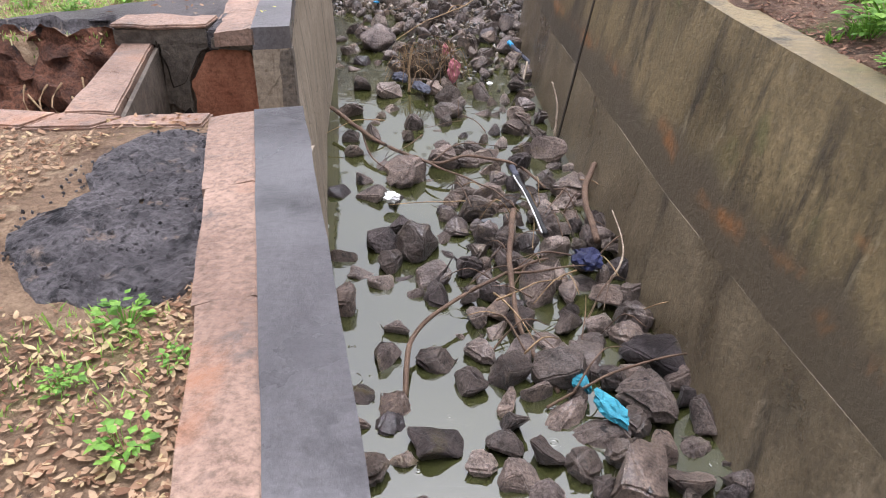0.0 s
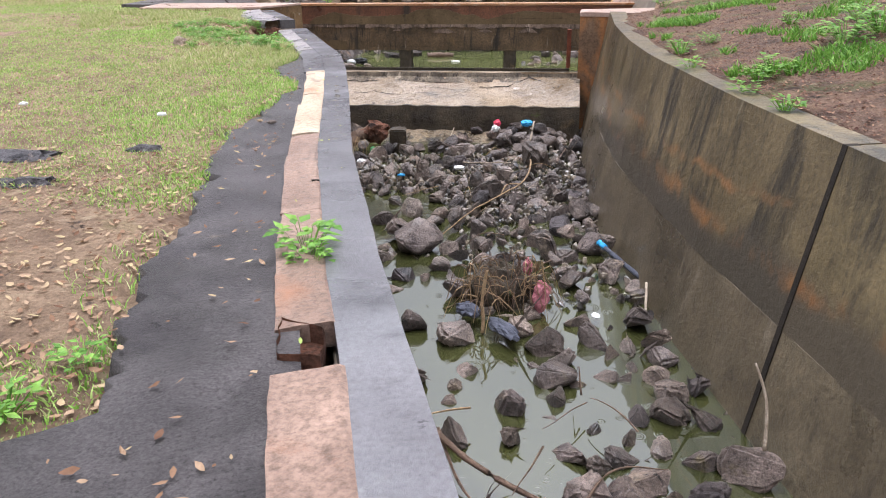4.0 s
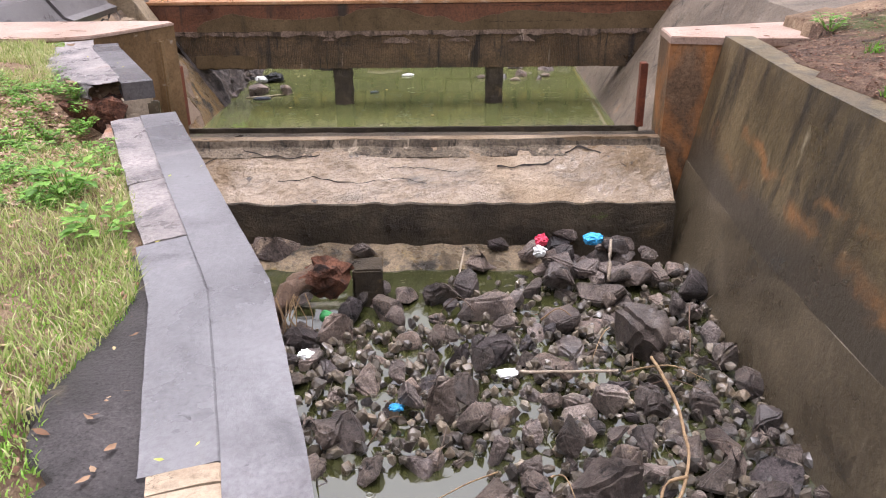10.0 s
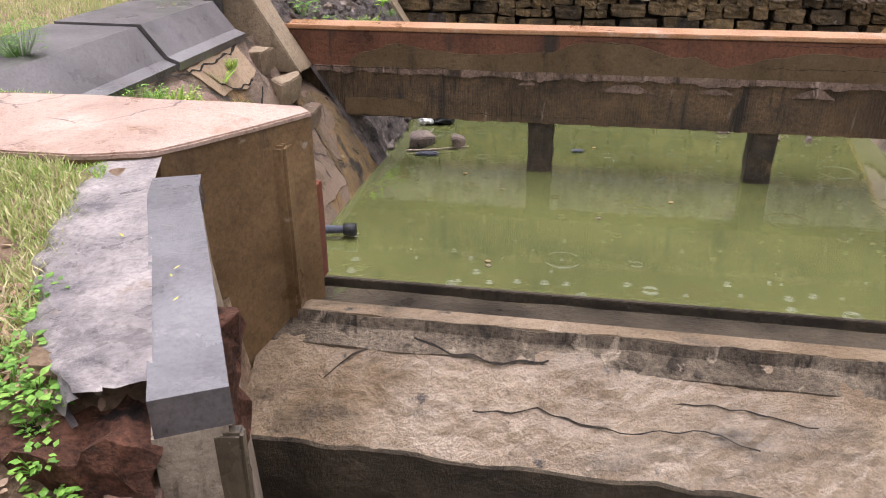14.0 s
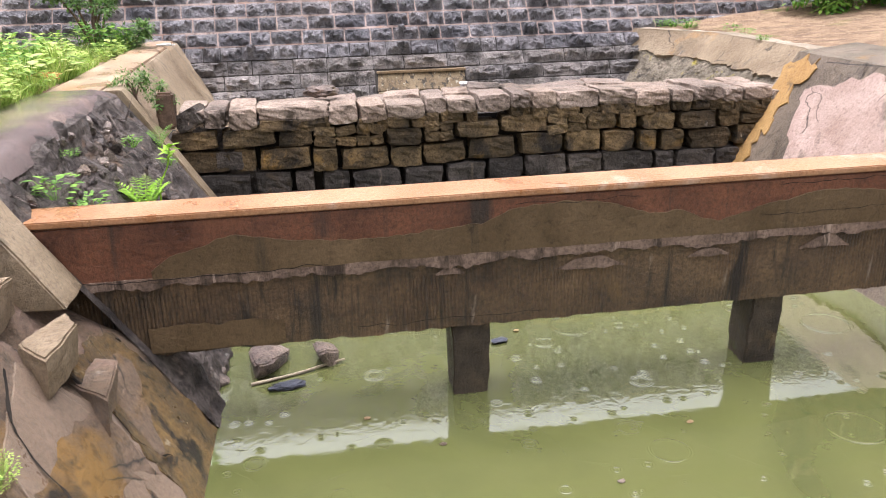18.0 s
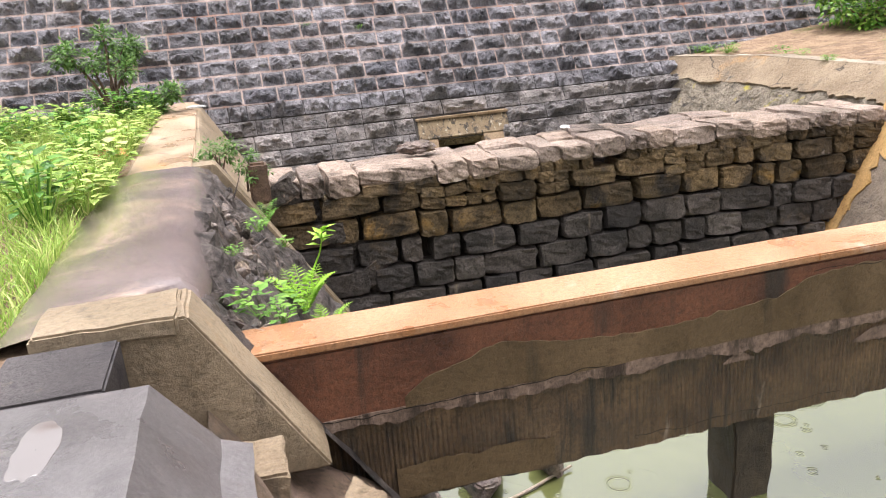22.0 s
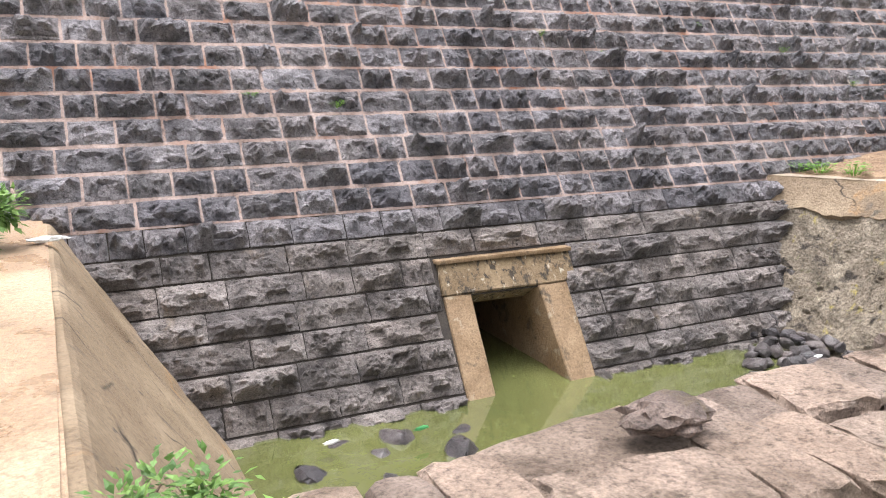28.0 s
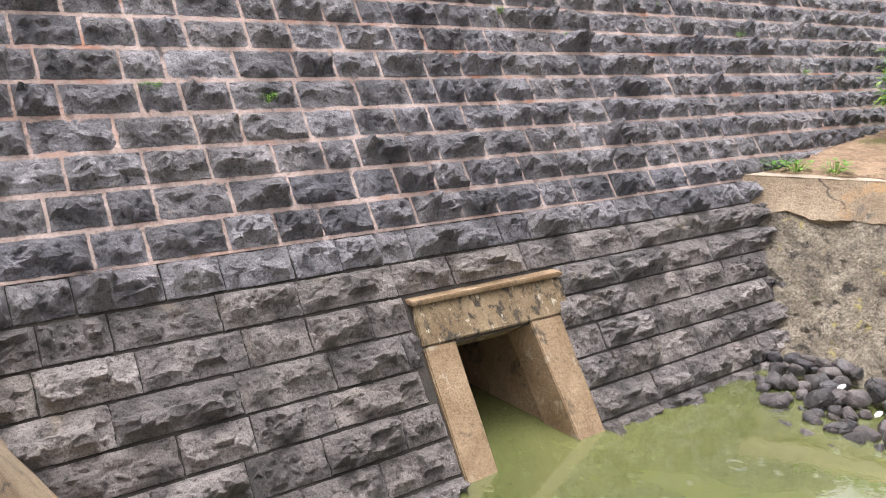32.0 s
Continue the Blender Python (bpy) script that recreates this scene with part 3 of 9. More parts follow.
M["pink_render"] = surf("pink_grey_render", (0.30, 0.20, 0.16), (0.46, 0.34, 0.29), 1.4, 40, (0.35, 0.7), 0.6, 40, [((0.16, 0.12, 0.1), 1.8, 0.58, 0.68, ONE)], cracks=0.8)
M["litter_red"] = leafy("reddish_dead_leaves", [(0.07, 0.032, 0.022), (0.15, 0.07, 0.045), (0.23, 0.12, 0.075), (0.36, 0.22, 0.14)], 0.7)
M["rock_rest"] = surf("broken_basalt", (0.04, 0.033, 0.029), (0.24, 0.197, 0.17), 2.4, 50, (0.3, 0.6), 0.7, 40,
                      [((0.33, 0.27, 0.21), 2.4, 0.60, 0.72, ONE), ((0.18, 0.155, 0.065), 2.0, 0.63, 0.74, ONE), ((0.02, 0.016, 0.014), 6.0, 0.6, 0.66, ONE)], island=0.6, bump_dist=0.03, spec=0.3, grain=0.5, pit=0.35, wet=0.3)
# near-black: shade inside cracks, joint and wall gaps, given as colour
M["void"] = surf("hollow_shade", (0.012, 0.01, 0.008), (0.035, 0.027, 0.02), 4, 50, (0.7, 0.9), 0.5, 50)
M["pier_brown"] = surf("brown_pier_render", (0.11, 0.066, 0.03), (0.24, 0.152, 0.075), 1.4, 34, (0.25, 0.55), 0.3, 40,
                       [((0.05, 0.038, 0.03), 1.6, 0.56, 0.68, DRIP), ((0.27, 0.12, 0.055), 1.1, 0.58, 0.68, ONE), ((0.34, 0.29, 0.23), 3.4, 0.64, 0.7, ONE)], pit=0.8, wet=0.4)
M["stain_band"] = surf("dark_drip_band", (0.085, 0.065, 0.045), (0.27, 0.215, 0.155), 2.0, 30, (0.25, 0.55), 1.0, 40,
                       [((0.05, 0.04, 0.03), 3.0, 0.54, 0.64, (2.5, 2.5, 0.6)), ((0.42, 0.34, 0.25), 2.4, 0.60, 0.68, (2.5, 2.5, 0.6))], bump_dist=0.03, grain=0.4)
M["lintel_dark"] = surf("dripping_ochre_concrete", (0.13, 0.088, 0.045), (0.27, 0.20, 0.12), 2.2, 40, (0.4, 0.7), 0.6, 50,
                        [((0.05, 0.04, 0.028), 4.5, 0.52, 0.6, (2.4, 2.4, 0.2)), ((0.42, 0.37, 0.28), 5.0, 0.58, 0.64, (2.4, 2.4, 0.25))])
M["yellow_leaf"] = leafy("fresh_yellow_leaves", [(0.5, 0.5, 0.1), (0.62, 0.55, 0.14), (0.35, 0.45, 0.1)], 0.5)
M["pier_rust"] = surf("rust_stained_pier", (0.10, 0.06, 0.035), (0.24, 0.15, 0.09), 1.4, 30, (0.3, 0.65), 0.55, 40,
                      [((0.40, 0.17, 0.06), 1.3, 0.5, 0.62, (1, 1, 0.6)), ((0.05, 0.036, 0.026), 1.6, 0.58, 0.68, DRIP)], grain=0.3)
M["tan_slab"] = surf("tan_wet_slab", (0.27, 0.175, 0.105), (0.44, 0.325, 0.22), 1.3, 40, (0.2, 0.5), 0.4, 60,
                     [((0.40, 0.21, 0.09), 1.2, 0.55, 0.68, ONE), ((0.17, 0.12, 0.08), 2.6, 0.58, 0.69, ONE)], spec=0.4, grain=0.35)
M["lime_worn"] = surf("worn_lime_edging", (0.15, 0.132, 0.13), (0.36, 0.315, 0.295), 3.0, 40, (0.2, 0.5), 0.7, 40,
                      [((0.10, 0.09, 0.094), 2.2, 0.53, 0.62, ONE), ((0.55, 0.49, 0.44), 2.6, 0.64, 0.70, ONE), ((0.30, 0.21, 0.14), 2.0, 0.64, 0.72, ONE)], grain=0.4, spec=0.4)
M["buttress"] = surf("tan_buttress_render", (0.18, 0.132, 0.08), (0.32, 0.245, 0.16), 1.0, 38, (0.3, 0.6), 0.5, 36,
                     [((0.11, 0.085, 0.06), 1.2, 0.58, 0.72, DRIP), ((0.36, 0.2, 0.08), 1.2, 0.64, 0.76, ONE)], bump_dist=0.015, spec=0.35)
M["gap_plaster"] = surf("grey_brown_plaster", (0.075, 0.06, 0.046), (0.2, 0.165, 0.13), 1.6, 34, (0.35, 0.65), 0.8, 40,
                        [((0.035, 0.027, 0.02), 1.6, 0.56, 0.68, ONE), ((0.26, 0.2, 0.15), 2.2, 0.62, 0.72, ONE)], bump_dist=0.02, spec=0.35, grain=0.35)
M["wet_step"] = surf("wet_stained_ledge", (0.075, 0.055, 0.033), (0.36, 0.27, 0.17), 2.6, 36, (0.15, 0.5), 1.0, 30,
                     [((0.04, 0.034, 0.026), 2.4, 0.52, 0.62, ONE), ((0.40, 0.28, 0.10), 2.0, 0.6, 0.7, ONE)], grain=0.4, bump_dist=0.03, spec=0.5)
M["litter_pale"] = leafy("pale_dead_leaves", [(0.19, 0.105, 0.06), (0.32, 0.2, 0.125), (0.44, 0.3, 0.2), (0.55, 0.42, 0.3)], 0.7)


# ---- building helpers ----
TURN_F = pose(0, 0, 0, 0, 0, -8.9)  # the headworks stand at this angle to the first stretch; (u, v, z) below
WATER_Z = -2.24
POOL_Z = -2.15
rnd = random.Random(7)


def fpt(u, v, z):
    return TURN_F @ Vector((u, v, z))


def to_f(x, y):
    p = TURN_F.inverted() @ Vector((x, y, 0))
    return p.x, p.y


def lerp_table(table, t):
    if t <= table[0][0]:
        return table[0][1]
    for (a, va), (b, vb) in zip(table, table[1:]):
        if t <= b:
            return va + (vb - va) * (t - a) / (b - a)
    return table[-1][1]


def root(name, at, label="", category="", group="", kind=""):
    ob = new(name)
    ob.empty_display_size = 0.2
    ob.location = at
    return tagged(ob, label, category, group, kind)


def home(ob):
    while ob.parent:
        ob = ob.parent
    return Vector(ob.location)


def mesh_of(name, bm, material, shift=None, smooth=False):
    me = bpy.data.meshes.new(name)
    if shift is not None:
        bmesh.ops.translate(bm, verts=bm.verts, vec=-shift)
    bmesh.ops.recalc_face_normals(bm, faces=bm.faces)
    if smooth:
        for f in bm.faces:
            f.smooth = True
    bm.to_mesh(me)
    bm.free()
    me.materials.append(material)
    return me


def part(name, bm, material, parent, label="", smooth=False, kind=""):
    ob = new(name, mesh_of(name, bm, material, home(parent), smooth))
    ob.parent = parent
    return tagged(ob, label, kind=kind)


def single(name, bm, material, at=(0, 0, 0), label="", category="", group="", kind="", smooth=False):
    ob = new(name, mesh_of(name, bm, material, Vector(at), smooth))
    ob.location = at
    return tagged(ob, label, category, group, kind)


def turned(bm):
    bm.transform(TURN_F)
    return bm


def wobble(bm, amount, scale=4.0, seed=0.0):
    off = Vector((seed, seed * 1.7, seed * 0.6))
    for v in bm.verts:
        v.co += noise.noise_vector(v.co * scale + off) * amount
    return bm


def add_box(bm, x0, x1, y0, y1, z0, z1, cuts=0):
    got = bmesh.ops.create_cube(bm, size=1.0)["verts"]
    for v in got:
        v.co = Vector((x0 if v.co.x < 0 else x1, y0 if v.co.y < 0 else y1, z0 if v.co.z < 0 else z1))
    if cuts:
        edges = {e for v in got for e in v.link_edges}
        bmesh.ops.subdivide_edges(bm, edges=list(edges), cuts=cuts, use_grid_fill=True)
    return bm


def block_bm(x0, x1, y0, y1, z0, z1, bevel=0.015, rough=0.0, seed=0.0, cuts=0):
    bm = bmesh.new()
    add_box(bm, x0, x1, y0, y1, z0, z1)
    if bevel:
        bmesh.ops.bevel(bm, geom=bm.edges[:], offset=bevel, segments=2, affect="EDGES")
    if cuts:
        bmesh.ops.subdivide_edges(bm, edges=[e for e in bm.edges if e.calc_length() > 0.25], cuts=cuts, use_grid_fill=True)
    if rough:
        wobble(bm, rough, 5, seed)
    return bm


def prism(outline, z0, z1, bevel=0.0, top=None):
    """An upright prism over an outline; top gives each corner its own height."""
    bm = bmesh.new()
    lo = [bm.verts.new((x, y, z0)) for x, y in outline]
    hi = [bm.verts.new((x, y, top[i] if top else z1)) for i, (x, y) in enumerate(outline)]
    bm.faces.new(lo[::-1])
    bm.faces.new(hi)
    n = len(outline)
    for i in range(n):
        bm.faces.new((lo[i], lo[(i + 1) % n], hi[(i + 1) % n], hi[i]))
    if bevel:
        bmesh.ops.bevel(bm, geom=[e for e in bm.edges if all(v.co.z > z0 + 0.01 for v in e.verts)], offset=bevel, segments=2, affect="EDGES")
    return bm


def resample(path, step):
    out = []
    for a, b in zip(path, path[1:]):
        a, b = Vector(a), Vector(b)
        n = max(1, round((b - a).length / step))
        out += [a.lerp(b, i / n) for i in range(n)]
    return out + [Vector(path[-1])]


def sweep(path, profile, step=0.15, jit=0.0, seed=0.0, closed=True):
    """A solid along a path; profile: (distance to the left, height over the path)."""
    pts = resample(path, step)
    bm = bmesh.new()
    rings = []
    for i, p in enumerate(pts):
        d = pts[min(i + 1, len(pts) - 1)] - pts[max(i - 1, 0)]
        left = Vector((-d.y, d.x, 0)).normalized()
        ring = []
        for j, (o, h) in enumerate(profile):
            k = noise.noise(Vector((p.y * 2.3 + seed, j * 5.1, p.x))) + 0.5 * noise.noise(Vector((p.y * 9 + seed, j * 5.1, p.x)))
            ring.append(bm.verts.new(p + left * (o + k * jit) + Vector((0, 0, h + k * jit * 0.35))))
        rings.append(ring)
    n = len(profile)
    for a, b in zip(rings, rings[1:]):
        for j in range(n if closed else n - 1):
            bm.faces.new((a[j], a[(j + 1) % n], b[(j + 1) % n], b[j]))
    if closed:
        bm.faces.new(rings[0][::-1])
        bm.faces.new(rings[-1])
    return bm


def sheet(fn, us, vs):
    """A surface of points fn(a, b) over two lists of steps."""
    bm = bmesh.new()
    grid = [[bm.verts.new(fn(a, b)) for b in vs] for a in us]
    for r0, r1 in zip(grid, grid[1:]):
        for j in range(len(vs) - 1):
            bm.faces.new((r0[j], r1[j], r1[j + 1], r0[j + 1]))
    return bm


def steps(a, b, d):
    n = max(1, round((b - a) / d))
    return [a + (b - a) * i / n for i in range(n + 1)]


def plate(name, corners, place, mat, parent, thick=0.008, jag=0.03, step=0.05, seed=0.0, label=""):
    """A thin layer with a ragged outline; place(a, b, out) gives its world points."""
    ring = resample([(a, b, 0) for a, b in corners] + [(*corners[0], 0)], step)[:-1]
    pts = [(q.x + jag * (noise.noise(q * 4 + Vector((seed, 0, 0))) + 0.6 * noise.noise(q * 13 + Vector((0, seed, 0)))),
            q.y + jag * (noise.noise(q * 4 + Vector((0, 0, seed + 5))) + 0.6 * noise.noise(q * 13 + Vector((seed, 3, 0))))) for q in ring]
    bm = bmesh.new()
    hi = [bm.verts.new(place(a, b, thick)) for a, b in pts]
    lo = [bm.verts.new(place(a, b, -0.01)) for a, b in pts]
    bm.faces.new(hi)
    for i in range(len(pts)):
        j = (i + 1) % len(pts)
        bm.faces.new((hi[i], lo[i], lo[j], hi[j]))
    return part(name, bm, M[mat], parent, label)


# ---- plan of the channel ----
LEFT_EDGE = [(-8, 1.6), (1.25, -0.122), (1.85, -0.257), (2.53, -0.412), (3.76, -0.695), (5.0, -0.985), (7.3, -1.36), (9.4, -1.655), (11.6, -1.865), (13.15, -2.03),
             (14.2, -2.19), (17.0, -3.0), (17.85, -3.3), (19.5, -3.92), (20.6, -4.2)]
RIGHT_EDGE = [(-8, 3.9), (3.85, 2.22), (5.8, 1.99), (7.2, 1.9), (9.28, 1.75), (11.0, 1.62), (13.6, 1.56), (15.0, 1.66), (17.0, 1.92), (19.3, 2.36), (20.5, 2.6)]
KERB_Z = [(0, 0.1), (2.5, 0.12), (3.76, 0.13), (3.8, 0.2), (5, 0.21), (6.2, 0.19), (8, 0.11), (10, 0.06), (11.6, 0.05), (14.2, 0.08), (17.0, 0.12), (18, 0.18), (20, 0.18)]


ASPHALT = [(5.35, 2.2), (5.65, 1.6), (6.05, 1.0), (7.0, 1.06), (8.4, 0.98), (9.3, 1.0), (10.2, 1.0), (10.9, 0.85), (11.4, 0.72), (11.85, 0.7), (12.2, 0.5), (12.6, 0.56), (13.0, 0.78), (13.5, 0.85), (14.0, 0.62), (14.7, 0.5), (15.1, 0.12)]


def left_x(y):
    return lerp_table(LEFT_EDGE, y)


def right_x(y):
    return lerp_table(RIGHT_EDGE, y)


def kerb_z(y):
    return lerp_table(KERB_Z, y)


WING_TOP = [(30.6, 1.0), (31.2, 1.3), (32.4, 1.73), (35.8, 1.85), (37.7, 0.8), (38.4, 0.7)]
WING_TOE = [(30.6, -0.78), (33.0, -0.62), (37.0, -0.66), (38.4, -0.66)]


# bank profile of the pool, left side (mirrored on the right): u against z
def bank_u(z):
    return -7.9 - 0.629 * (z - WATER_Z)


def lawn_z(x, y):
    base = lerp_table(((0, -0.02), (2.5, 0.05), (4, 0.08), (5.5, 0.12), (8, 0.05), (11, 0.0), (17, 0.06), (18.5, 0.09), (19.7, 0.17), (22, 0.14), (27, 0.14), (38, 0.0)), y)
    return base + 0.05 * noise.noise(Vector((x * 0.5, y * 0.5, 3))) + 0.015 * noise.noise(Vector((x * 2.5, y * 2.5, 1)))


def right_z(x, y):
    d = x - right_x(y)
    return 0.05 + 0.16 * max(0, min(d, 14)) + 0.05 * noise.noise(Vector((x * 0.7, y * 0.7, 9)))


def ground_z(x, y):
    u, v = to_f(x, y)
    mid = -4.4
    if v > 45:
        return 0.0
    if y < 18.6 and v < 20.2:
        lx, rx = left_x(y) - 0.2, right_x(y) + 0.15
        if lx < x < rx:
            return -2.37
        if x <= lx:
            dip = 0.0
            if 3.78 < y < 5.28 and x > -3.4:
                back = 5.28 if x > -2.2 else 5.1
                dip = 0.75 * max(0, min(1, (y - 3.78) / 0.1, (back - y) / 0.1)) * min(1, (x + 3.4) / 0.7)
            if 16.4 < y < 17.95 and x > -4.1:
                dip = 0.45 * min(1, (y - 16.4) / 0.7, (17.95 - y) / 0.25) * min(1, (x + 4.1) / 0.5)
            if 5.3 < y < 15.1 and left_x(y) - x < lerp_table(ASPHALT, y) - 0.05:
                dip = max(dip, 0.12)
            return lawn_z(x, y) - dip
        return right_z(x, y)
    if v < 20.4:
        if -7.05 < u < -0.35:
            return -2.37
        if u <= -7.05:
            return lawn_z(x, y) - (1.0 if u > -8.6 and (y > 20.02 or x > left_x(min(y, 19.9)) - 0.3) else 0.0)
        return right_z(x, y) - (1.0 if u < 0.2 else 0)
    # the pool: the sheet runs under the banks
    left_d, right_d = -9.75 - u, u - (lerp_table(WING_TOP, v) + 0.15 if v > 30.7 else 0.95)
    if left_d > 0:
        return lawn_z(x, y)
    if right_d > 0:
        return 0.0 + 0.1 * min(right_d, 12) + 0.05 * noise.noise(Vector((x, y, 4)))
    depth = min(-left_d, -right_d)
    return max(-2.5, -0.4 - 1.5 * depth)


# ---- ground: one sheet to the horizon, with the channel in it ----
def ground():
    xs = [-600, -200, -80, -40, -25, -18] + steps(-14, 9, 0.16) + [12, 18, 30, 60, 200, 600]
    ys = [-600, -200, -60, -25, -14] + steps(-8, 41, 0.16) + [46, 60, 120, 300, 600]
    bm = sheet(lambda x, y: (x, y, ground_z(x, y)), xs, ys)
    for f in bm.faces:
        c = f.calc_center_median()
        f.material_index = int(-9 < c.y < 22 + 3 * noise.noise(Vector((c.x * 0.3, c.y * 0.3, 0))) and (c.y < 19.3 or to_f(c.x, c.y)[0] > 1.5) and c.x > right_x(min(c.y, 20.5)) + 0.1)
    ob = single("ground", bm, M["soil"], label="brown earth with leaf litter and patchy green grass", category="ground", kind="structure", smooth=True)
    ob.data.materials.append(M["bank_soil"])


ground()


# ---- water ----
def water_sheets():
    bm = bmesh.new()
    bm.faces.new([bm.verts.new((x, y, WATER_Z)) for x, y in ((-4.5, -10), (4.5, -10), (3.2, 18.4), (-4.3, 19.55))])
    single("water_stream", bm, M["stream"], (0, 8, WATER_Z), "shallow murky olive stream between the channel walls", "water", kind="structure")
    bm = bmesh.new()
    bm.faces.new([bm.verts.new(fpt(u, v, POOL_Z)) for u, v in ((-9.0, 19.9), (0.5, 19.9), (0.5, 38.0), (-4.0, 38.0), (-4.0, 42.5), (-5.13, 42.5), (-5.13, 38.0), (-9.0, 38.0))])
    single("water_pool", bm, M["pool"], fpt(-4.4, 28, POOL_Z), "still opaque green pool dotted with raindrop rings", "water", kind="structure")


water_sheets()


# ---- channel walls ----
def left_wall(name, y0, y1, label, edging=True):
    r = root(name, (left_x((y0 + y1) / 2), (y0 + y1) / 2, 0), label, "channel wall", kind="structure")
    ys = [y0] + [y for y, _ in LEFT_EDGE if y0 < y < y1] + [y1]
    path = [(left_x(y), y, kerb_z(y)) for y in ys]
    cap = sweep(path, [(0, 0), (0.24, 0), (0.24, -0.14), (0.0, -0.14)], 0.12, 0.006, y0)
    bmesh.ops.bevel(cap, geom=[e for e in cap.edges if e.calc_face_angle(0) > 1.0 and abs(e.verts[0].co.z - e.verts[1].co.z) < 0.1 and len(e.link_faces) == 2], offset=0.012, segments=1, affect="EDGES")
    part("coping", cap, M["dark_coping" if y0 < 0 else "wet_grey"], r, "wet grey cement coping")

    def on_kerb(d, k, out):
        return (left_x(k) - d, k, kerb_z(k) + out)
    for k0, k1, d0, d1, mt, th in ((6.3, 6.63, 0.3, 0.44, "red_earth", -0.085), (8.63, 8.645, -0.003, 0.29, "void", 0.002)):
        if y0 < k0 and k1 < y1:
            plate("crust", [(d0, k0), (d1, k0 + 0.05), (d1, k1), (d0, k1 - 0.1)] if k1 - k0 > 0.1 else [(d0, k0), (d1, k0), (d1, k1), (d0, k1)], on_kerb, mt, r, th, 0.035 if k1 - k0 > 0.1 else 0.01, 0.03, k0)
    face = sweep(path, [(0.02, -0.14), (0.25, -0.14), (0.25, -2.75), (-0.11, -2.75), (-0.03, -0.9), (0.012, -0.5)], 0.3, 0.004, y0 + 3)
    part("wall_face", face, M["left_face"], r, "tan rendered channel face")
    rr = random.Random(int(y0 * 10) + 5)
    y = y0
    while edging and y < y1 - 0.05:
        e = min(y1, y + rr.uniform(0.45, 1.5))
        if y1 - e < 0.3:
            e = y1
        if 6.29 < y < 6.6:
            y = 6.63
            continue
        if y < 6.3 < e:
            e = 6.3
        elif y < 13.1 < e:
            e = 13.1
        elif 13.09 < y < 14.8:
            e = 14.8
        seg = [(left_x(k), k, kerb_z(k)) for k in [y] + [k for k, _ in LEFT_EDGE if y < k < e] + [e - 0.008]]
        w, dz = rr.uniform(0.43, 0.475), rr.uniform(-0.014, 0.0)
        bm = sweep(seg, [(0.225, -0.013), (0.25, -0.004), (0.3, dz), (0.38, dz - 0.004), (w, dz - 0.012), (w, -0.11), (0.225, -0.11)], 0.07, 0.014 if not 13.09 < y < 14.7 else 0.006, y0 + y)
        part("edging_piece", bm, M["wet_grey" if 13.09 < y < 14.7 else "lime_worn" if y > 14.7 else "pale_edging" if y > 9.3 or rr.random() < 0.12 else "pink_plaster"], r, "grey cement edging" if 13.09 < y < 14.7 else "cracked cream plaster" if y > 9.3 else "worn pink brick and plaster")
        y = e
    return r


left_wall("wall_left_1", -6.0, 3.76, "broken low channel wall with wet grey coping")
left_wall("wall_left_2", 5.01, 16.98, "long low channel wall with grey coping and pink edging")
left_wall("wall_left_3", 17.85, 19.7, "short grey-coped channel wall beside the gate pier", False)


def right_wall():
    r = root("wall_right", (1.9, 10, 0), "tall stained olive concrete channel wall with vertical joint", "channel wall", kind="structure")
    for a, b in ((-6.0, 9.25), (9.28, 19.4)):
        ys = steps(a, b, 0.4)
        path = [(right_x(y), y, 0.0) for y in ys]

        def top(y):
            return lerp_table(((0, 0.12), (9, 0.08), (14, 0.1), (19.4, 0.08)), y)
        path = [(x, y, top(y)) for x, y, _ in path]
        body = sweep(path, [(0, 0), (-0.28, 0.0), (-0.28, -2.0), (0.2, -1.45), (0.262, -1.41)][::-1], 0.3, 0.006, a)
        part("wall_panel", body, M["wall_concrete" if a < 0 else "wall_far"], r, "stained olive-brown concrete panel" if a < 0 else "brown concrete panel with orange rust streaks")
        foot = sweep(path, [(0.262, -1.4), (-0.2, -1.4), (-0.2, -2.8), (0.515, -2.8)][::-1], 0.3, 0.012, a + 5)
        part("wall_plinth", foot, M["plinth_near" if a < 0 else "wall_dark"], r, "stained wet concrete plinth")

        if a < 0:
            # black strip, slightly proud, in place of the shade in the open joint
            seam = sweep([(right_x(y), y, top(y)) for y in (9.235, 9.295)], [(0.004, 0.0), (-0.1, 0.0), (-0.1, -2.75), (0.515, -2.75), (0.268, -1.4)][::-1], 0.03, 0.0, 1)
            part("joint", seam, M["void"], r, "black strip for the open joint between two panels")
    return r


right_wall()


